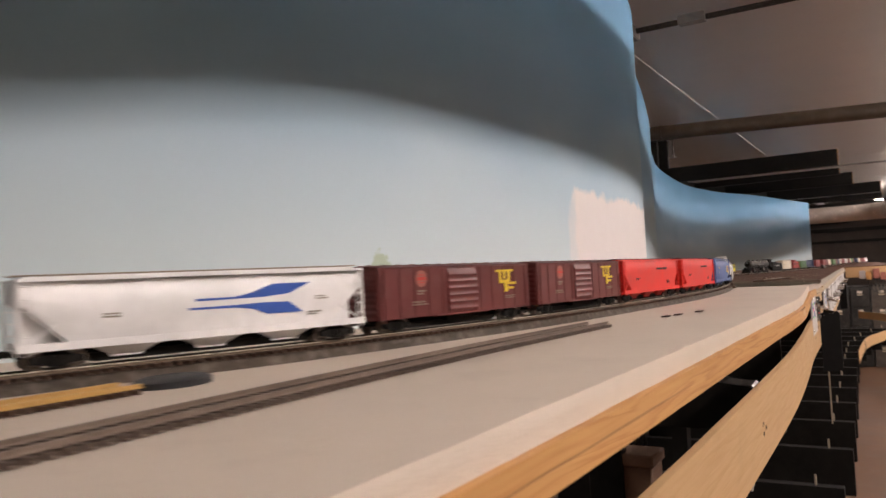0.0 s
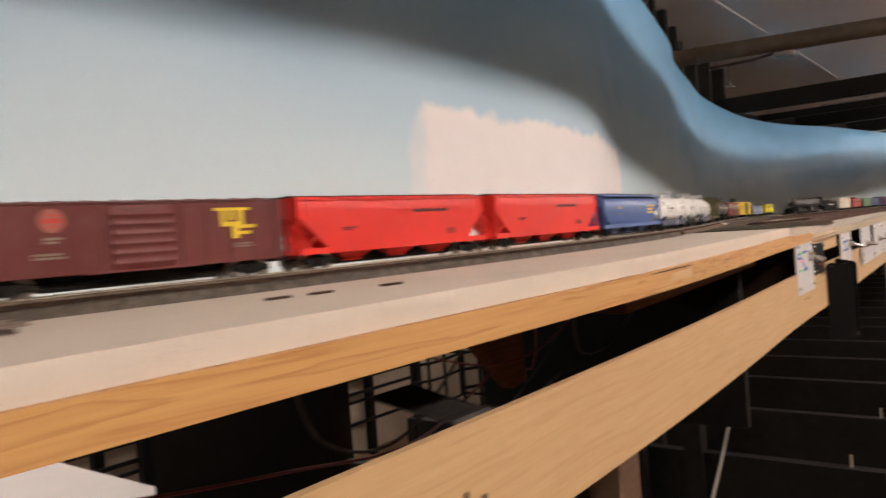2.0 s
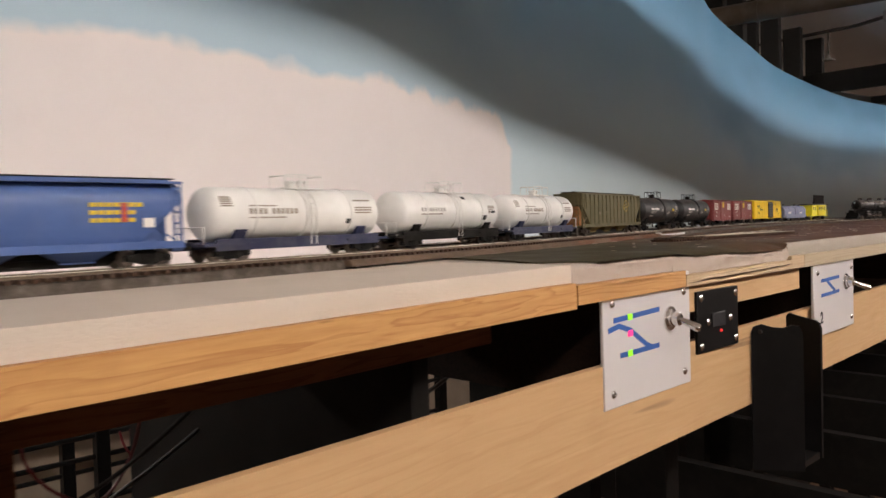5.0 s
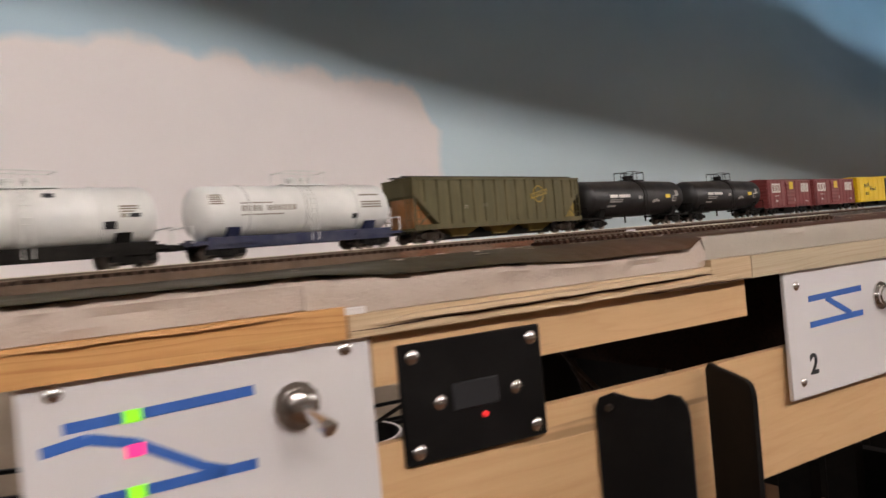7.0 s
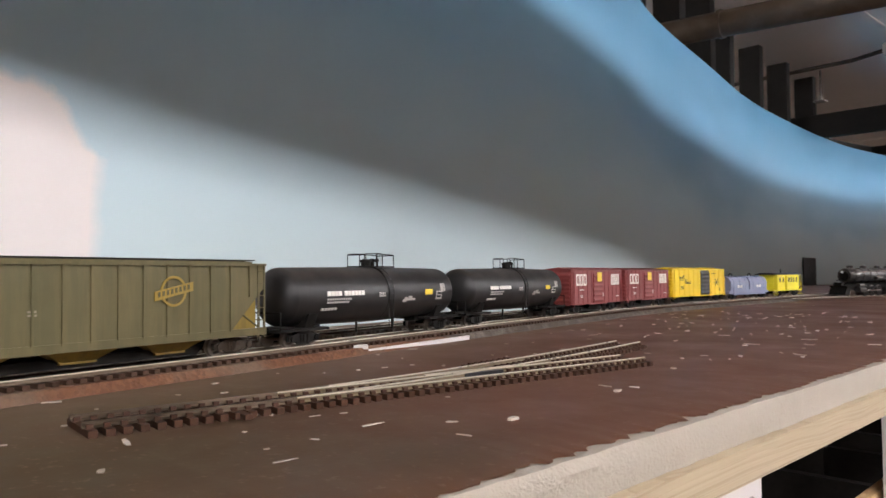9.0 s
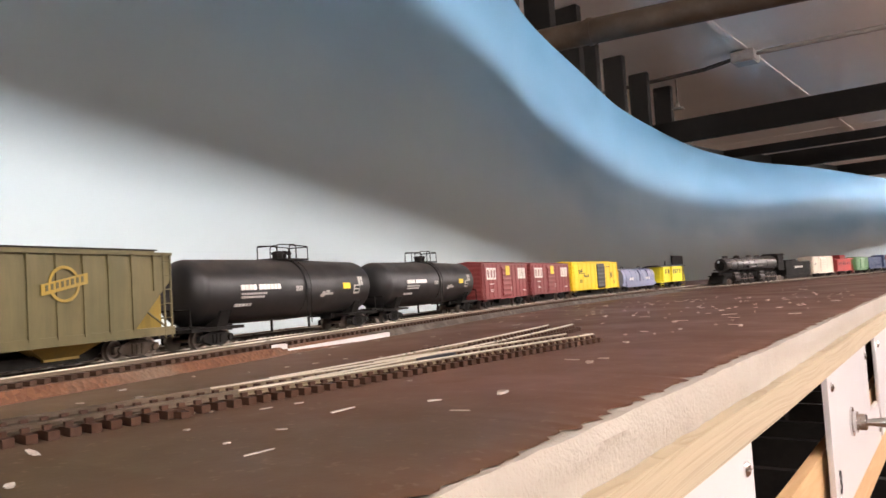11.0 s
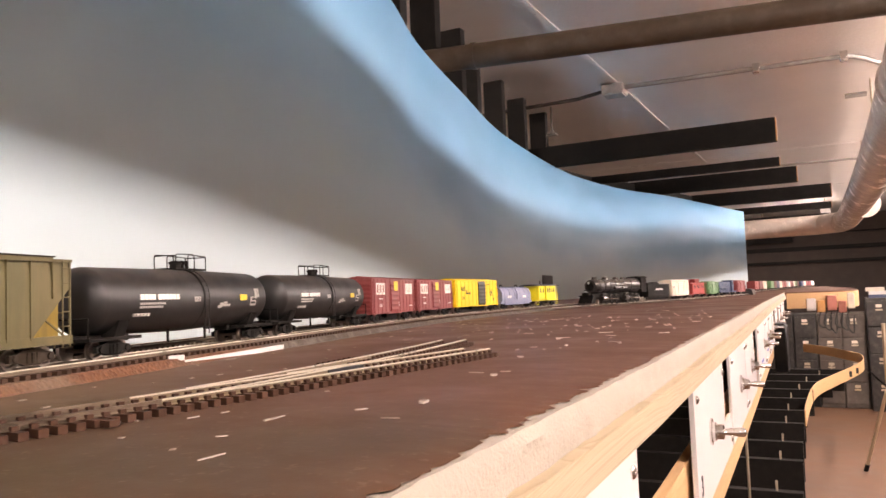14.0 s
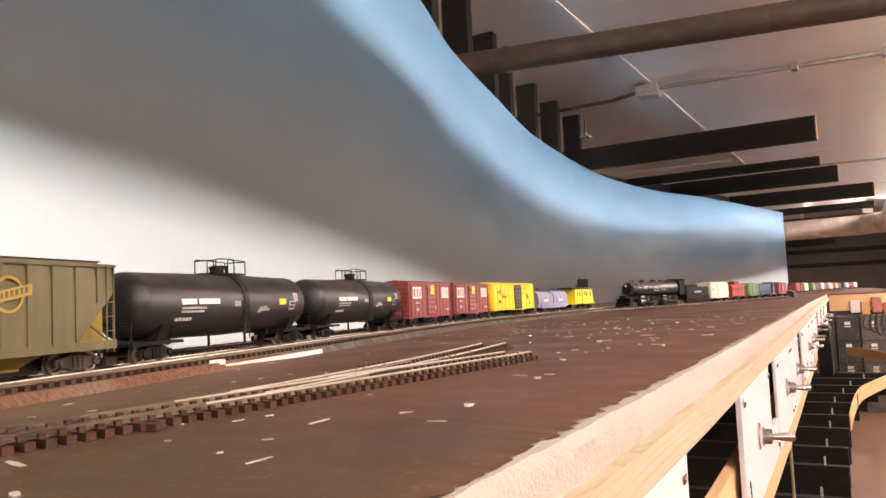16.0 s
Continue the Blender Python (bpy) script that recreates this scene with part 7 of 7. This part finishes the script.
t = thing("junction_box", "galvanised electrical junction box on the ceiling", "junction box")
b = B(); box(b, -0.865, -0.765, 5.92, 6.02, CEIL - 0.052, CEIL - 0.0065, 0.003); part("box", b, GALV, t)
b = B(); box(b, -0.86, -0.77, 5.925, 6.015, CEIL - 0.056, CEIL - 0.0515); part("cover", b, GALV, t)
t = thing("conduit", "thin steel conduit clipped to the ceiling", "conduit")
b = B(); bent_rod(b, [(-0.765, 5.97, CEIL - 0.02), (0.10, 6.04, CEIL - 0.02), (0.17, 6.06, CEIL - 0.02), (0.22, 6.13, CEIL - 0.02), (0.30, 6.28, CEIL - 0.02), (1.2, 7.6, CEIL - 0.02)], 0.011, 10); part("tube", b, GALV, t)
b = B(); bent_rod(b, [(-0.865, 5.97, CEIL - 0.025), (-1.0, 5.98, CEIL - 0.04), (-3.58, 6.08, CEIL - 0.04)], 0.009, 10); part("tube", b, GUN, t)
for x in (-0.2, 0.14):
    b = B(); box(b, x - 0.015, x + 0.015, 6.03 + x * 0.08 - 0.02, 6.03 + x * 0.08 + 0.02, CEIL - 0.04, CEIL - 0.0005, 0.003); part("clip", b, CHROME, t)
b = B(); bent_rod(b, [(-1.2, 9.02, CEIL - 0.014), (0.2, 9.16, CEIL - 0.014), (1.2, 9.3, CEIL - 0.014)], 0.009, 8); part("tube", b, GALV, t)
b = B(); box(b, 0.15, 0.25, 6.86, 6.93, CEIL - 0.012, CEIL - 0.0003, 0.002); part("blank_plate", b, GALV, t)
t = thing("junction_box", "small steel junction box on the near ceiling", "junction box")
b = B(); box(b, -0.75, -0.66, 3.43, 3.52, CEIL - 0.050, CEIL - 0.0065, 0.003); part("box", b, GALV, t)
b = B(); box(b, -0.745, -0.665, 3.435, 3.515, CEIL - 0.054, CEIL - 0.0505); part("cover", b, GALV, t)
t = thing("conduit", "dull steel conduit strapped across the near ceiling", "conduit")
b = B(); rod(b, (-0.66, 3.476, CEIL - 0.026), (4.95, 3.52, CEIL - 0.026), 0.011, 10); part("tube", b, GUN, t)
for x in (-0.45, 0.35, 1.2):
    b = B(); box(b, x - 0.05, x + 0.05, 3.455, 3.500, CEIL - 0.040, CEIL - 0.006, 0.003); part("coupling", b, GALV, t)
t = thing("pipe_clamp", "small steel pipe clamp behind the backdrop", "clamp")
b = B(); box(b, -1.235, -1.185, 6.18, 6.22, 2.150, 2.158); part("strap", b, GALV, t)
b = B(); rod(b, (-1.21, 6.2, 2.158), (-1.21, 6.2, CEIL), 0.005, 8); part("rod", b, GUN, t)
b = B(); lathe(b, [(2.158, 0.012), (2.172, 0.012), (2.178, 0.007)], "z", (-1.21, 6.2, 0), 6); part("nut", b, GALV, t)

# dark notch in the backdrop where a track will pass
t = thing("tunnel_card", "black card square standing against the backdrop", "card")
b = B(); x, y = sky_x(5.75), 5.75
prism(b, [(x + 0.012, y - 0.09), (x + 0.016, y - 0.09), (x - 0.006, y + 0.10), (x - 0.010, y + 0.10)], "z", TOP, TOP + 0.115); part("card", b, INK, t)

# ---- lower deck, its curved edge, and the far end of the room ----
ZL = 0.65
deck = thing("lower_deck_frame", "open black joist frame of an unfinished lower deck", "deck frame")
for y in (1.75, 2.2, 2.7, 3.2, 3.74, 4.28, 4.77, 5.26, 5.76, 6.14, 6.63, 7.05, 7.53, 7.96, 8.4, 8.85, 9.25):
    xe = float(np.interp(y, [0, 3.7, 5.3, 6.1, 7.5, 8.4, 9.0, 9.4], [-0.03, -0.03, -0.085, -0.118, -0.16, -0.105, -0.01, 0.08]))
    b = B(); box(b, -1.6, xe, y - 0.019, y + 0.019, ZL - 0.17, ZL - 0.002, 0.001); part("joist", b, BLACKWOOD, deck)
    b = B(); rod(b, (xe - 0.08, y, ZL - 0.004), (xe - 0.08, y, ZL + 0.03), 0.004, 6); part("riser_bolt", b, STEEL, deck)
b = B(); box(b, -0.75, -0.71, 1.7, 9.3, ZL - 0.26, ZL - 0.1705); part("girder", b, BLACKWOOD, deck)
for y in (2.3, 5.1, 7.9):
    b = B(); box(b, -0.77, -0.69, y - 0.03, y + 0.03, FLOOR, ZL - 0.26); part("leg", b, BLACKWOOD, deck)
CURVE = catmull([(-.085, 3.0), (-.10, 5.0), (-.135, 6.4), (-.15, 7.4), (-.128, 8.2), (-.04, 8.72), (.074, 9.26), (.18, 9.85), (.204, 10.27), (.175, 10.7), (.06, 11.05), (-.12, 11.55), (-.35, 12.0)], 10)
b = B(); sweep(b, [(*p, ZL - 0.085) for p in CURVE if p[1] > 6.95], [(0.0005, 0), (0.0065, 0), (0.0065, 0.09), (0.0005, 0.09)]); strip = part("curved_edge", b, PINE_PALE, deck, "bent pale plywood edge strip")
for q in ((.085, 9.30), (.135, 9.56)):
    b = B(); box(b, q[0] - 0.02, q[0] + 0.02, q[1] - 0.012, q[1] - 0.004, ZL - 0.065, ZL - 0.02); part("socket", b, INK, deck)
b = B(); rod(b, (-0.13, 4.2, ZL), (-0.13, 4.2, 1.16), 0.003, 6); part("threaded_rod", b, STEEL, deck)

def cabinet(x, y, h, m, drawers, label, W=0.262):
    t = thing("filing_cabinet", label, "filing cabinet", "filing cabinets by the far wall")
    b = B(); box(b, x, x + W, y, y + 0.6, FLOOR, FLOOR + h, 0.004); part("body", b, m, t)
    dh = (h - 0.08) / drawers
    for i in range(drawers):
        z = FLOOR + 0.05 + i * dh
        b = B(); box(b, x + 0.010, x + W - 0.010, y - 0.016, y - 0.001, z + 0.006, z + dh - 0.006, 0.003); d = part("drawer", b, m, t)
        b = B(); box(b, x + W * 0.36, x + W * 0.64, y - 0.030, y - 0.0165, z + dh * 0.62, z + dh * 0.62 + 0.02, 0.003); part("handle", b, STEEL, d)
        b = B(); box(b, x + W * 0.38, x + W * 0.62, y - 0.019, y - 0.0165, z + dh * 0.74, z + dh * 0.74 + 0.035); part("label_holder", b, CREAM if i > 1 else STEEL, d)
CABD, CABG = paint("charcoal_cabinet", (0.020, 0.018, 0.016), 0.45, 0, 0.2, 6), paint("brown_cabinet", (0.075, 0.060, 0.048), 0.5, 0, 0.2, 6)
for x, m in ((-0.76, CABD), (-0.49, CABD), (-0.22, CABG), (0.047, CABG)):
    cabinet(x, 13.0, 1.15, m, 4, "brown-grey steel four-drawer filing cabinet" if m is CABG else "black steel four-drawer filing cabinet")
for x in (0.32, 0.587, 0.854):
    cabinet(x, 12.8, 1.33, CABD, 4, "tall black steel four-drawer filing cabinet")
r = random.Random(21)
for x, w, cols in ((0.325, 0.20, (BLUED, WHITEP, CREAM)), (0.60, 0.2, (LETB, CREAM, LETY)), (0.86, 0.2, (BLUED, WHITEP))):
    z = FLOOR + 1.33
    for m in cols:
        h = r.uniform(0.035, 0.055)
        b = B(); box(b, x + r.uniform(0, .05), x + w + r.uniform(0, .04), 12.84 + r.uniform(0, .05), 13.16, z, z + h, 0.003)
        solid("kit_box", b, m, {BLUED: "dark blue flat kit box on a cabinet", LETB: "bright blue flat kit box on a cabinet", YELP: "yellow flat kit box on a cabinet", LETY: "yellow flat kit box on a cabinet"}.get(m, "white flat kit box on a cabinet"), "box", group="kit boxes on the cabinets")
        z += h
PINK = paint("faded_red_card", (0.42, 0.15, 0.11), 0.6, 0, 0.15, 30, 0.1)
for x, w, z0, z1, m, lab in ((-0.060, 0.034, 1.222, 1.272, WHITEP, "small white switch box on the bench end"), (-0.022, 0.030, 1.215, 1.264, PINE, "small wooden block on the bench end"),
                             (0.014, 0.036, 1.222, 1.282, PINK, "faded red card box hung on the bench end"), (0.054, 0.030, 1.212, 1.258, PINK, "small faded red box on the bench end"), (0.088, 0.026, 1.228, 1.290, CREAM, "cream card box on the bench end")):
    b = B(); y = 5.945; box(b, x, x + w, y - 0.045, y - 0.006, z0, z1, 0.003)
    solid("switch_box", b, m, lab, "box", group="boxes on the bench end")
for k in range(6):
    x = -0.01 + 0.020 * k
    wire([(x, 5.905, 1.218), (x - 0.01, 5.90, 1.17), (x + 0.012, 5.90, 1.155 - 0.012 * (k % 3)), (x + 0.018, 5.905, 1.2)], WIREB, 0.0032, "thick black cable dangling from the bench end")

bm = B(); prism(bm, [(-0.262, TOP + 0.0016), (-0.205, TOP + 0.0016), (-0.208, TOP + 0.020), (-0.225, TOP + 0.024), (-0.258, TOP + 0.021)], "y", 5.32, 5.42)
solid("metal_block", bm, GUN, "dark metal block lying on the brown bench top", "block")
t = thing("light_stand", "folded silver light stand with a black rubber foot", "stand")
b = B(); rod(b, (0.156, 9.56, FLOOR), (0.335, 9.35, 0.47), 0.014, 10); part("leg", b, STEEL, t)
b = B(); rod(b, (0.1555, 9.5605, FLOOR), (0.171, 9.541, FLOOR + 0.06), 0.018, 10); part("foot", b, BLACKP, t)
b = B(); rod(b, (0.55, 9.5, FLOOR), (0.36, 9.35, 0.47), 0.014, 10); part("leg", b, STEEL, t)
b = B(); rod(b, (0.345, 9.34, 0.2), (0.345, 9.34, 1.0), 0.016, 10); part("pole", b, STEEL, t)
b = B(); rod(b, (0.215, 9.30, 0.64), (0.345, 9.335, 0.50), 0.008, 8); part("brace", b, BLACKP, t)

# ---- far cars on the end of the bench ----
FARLINE = catmull([(-.285, 5.9), (-.27, 6.6), (-.25, 7.6), (-.24, 8.6), (-.20, 9.4), (-.13, 10.1)], 10)
track("far_track", FARLINE, "model railway track on the far bench end", TOP + 0.0066, cork=False)
s = 0.15
k = 0
FCOLS = [SOORED, MAROON, CREAM, GREENP, MAROON, BLUED, CREAM, SOORED, SOORED, WHITEC]
FN = {COILP: "slate grey", BLUED: "dark blue", SOORED: "brick red", GREENP: "green", YELP: "yellow", CREAM: "cream", MAROON: "maroon", REDP: "bright red", BLUEP: "blue", WHITEC: "white"}
made = {}
while s < 3.9:
    m = FCOLS[k % 10]
    if m not in made:
        made[m] = boxcar("boxcar", 0.160, FN[m] + " boxcar standing on the far track", m, H=0.047, group="cars on the far track", ribs=False)[0]
        c = made[m]
    else:
        c = copy_thing(made[m], Matrix())
    couple(c, s, s + 0.162, FARLINE, TOP + 0.0066, 0.0)
    s += 0.163 if k % 6 != 2 else 0.36
    k += 1
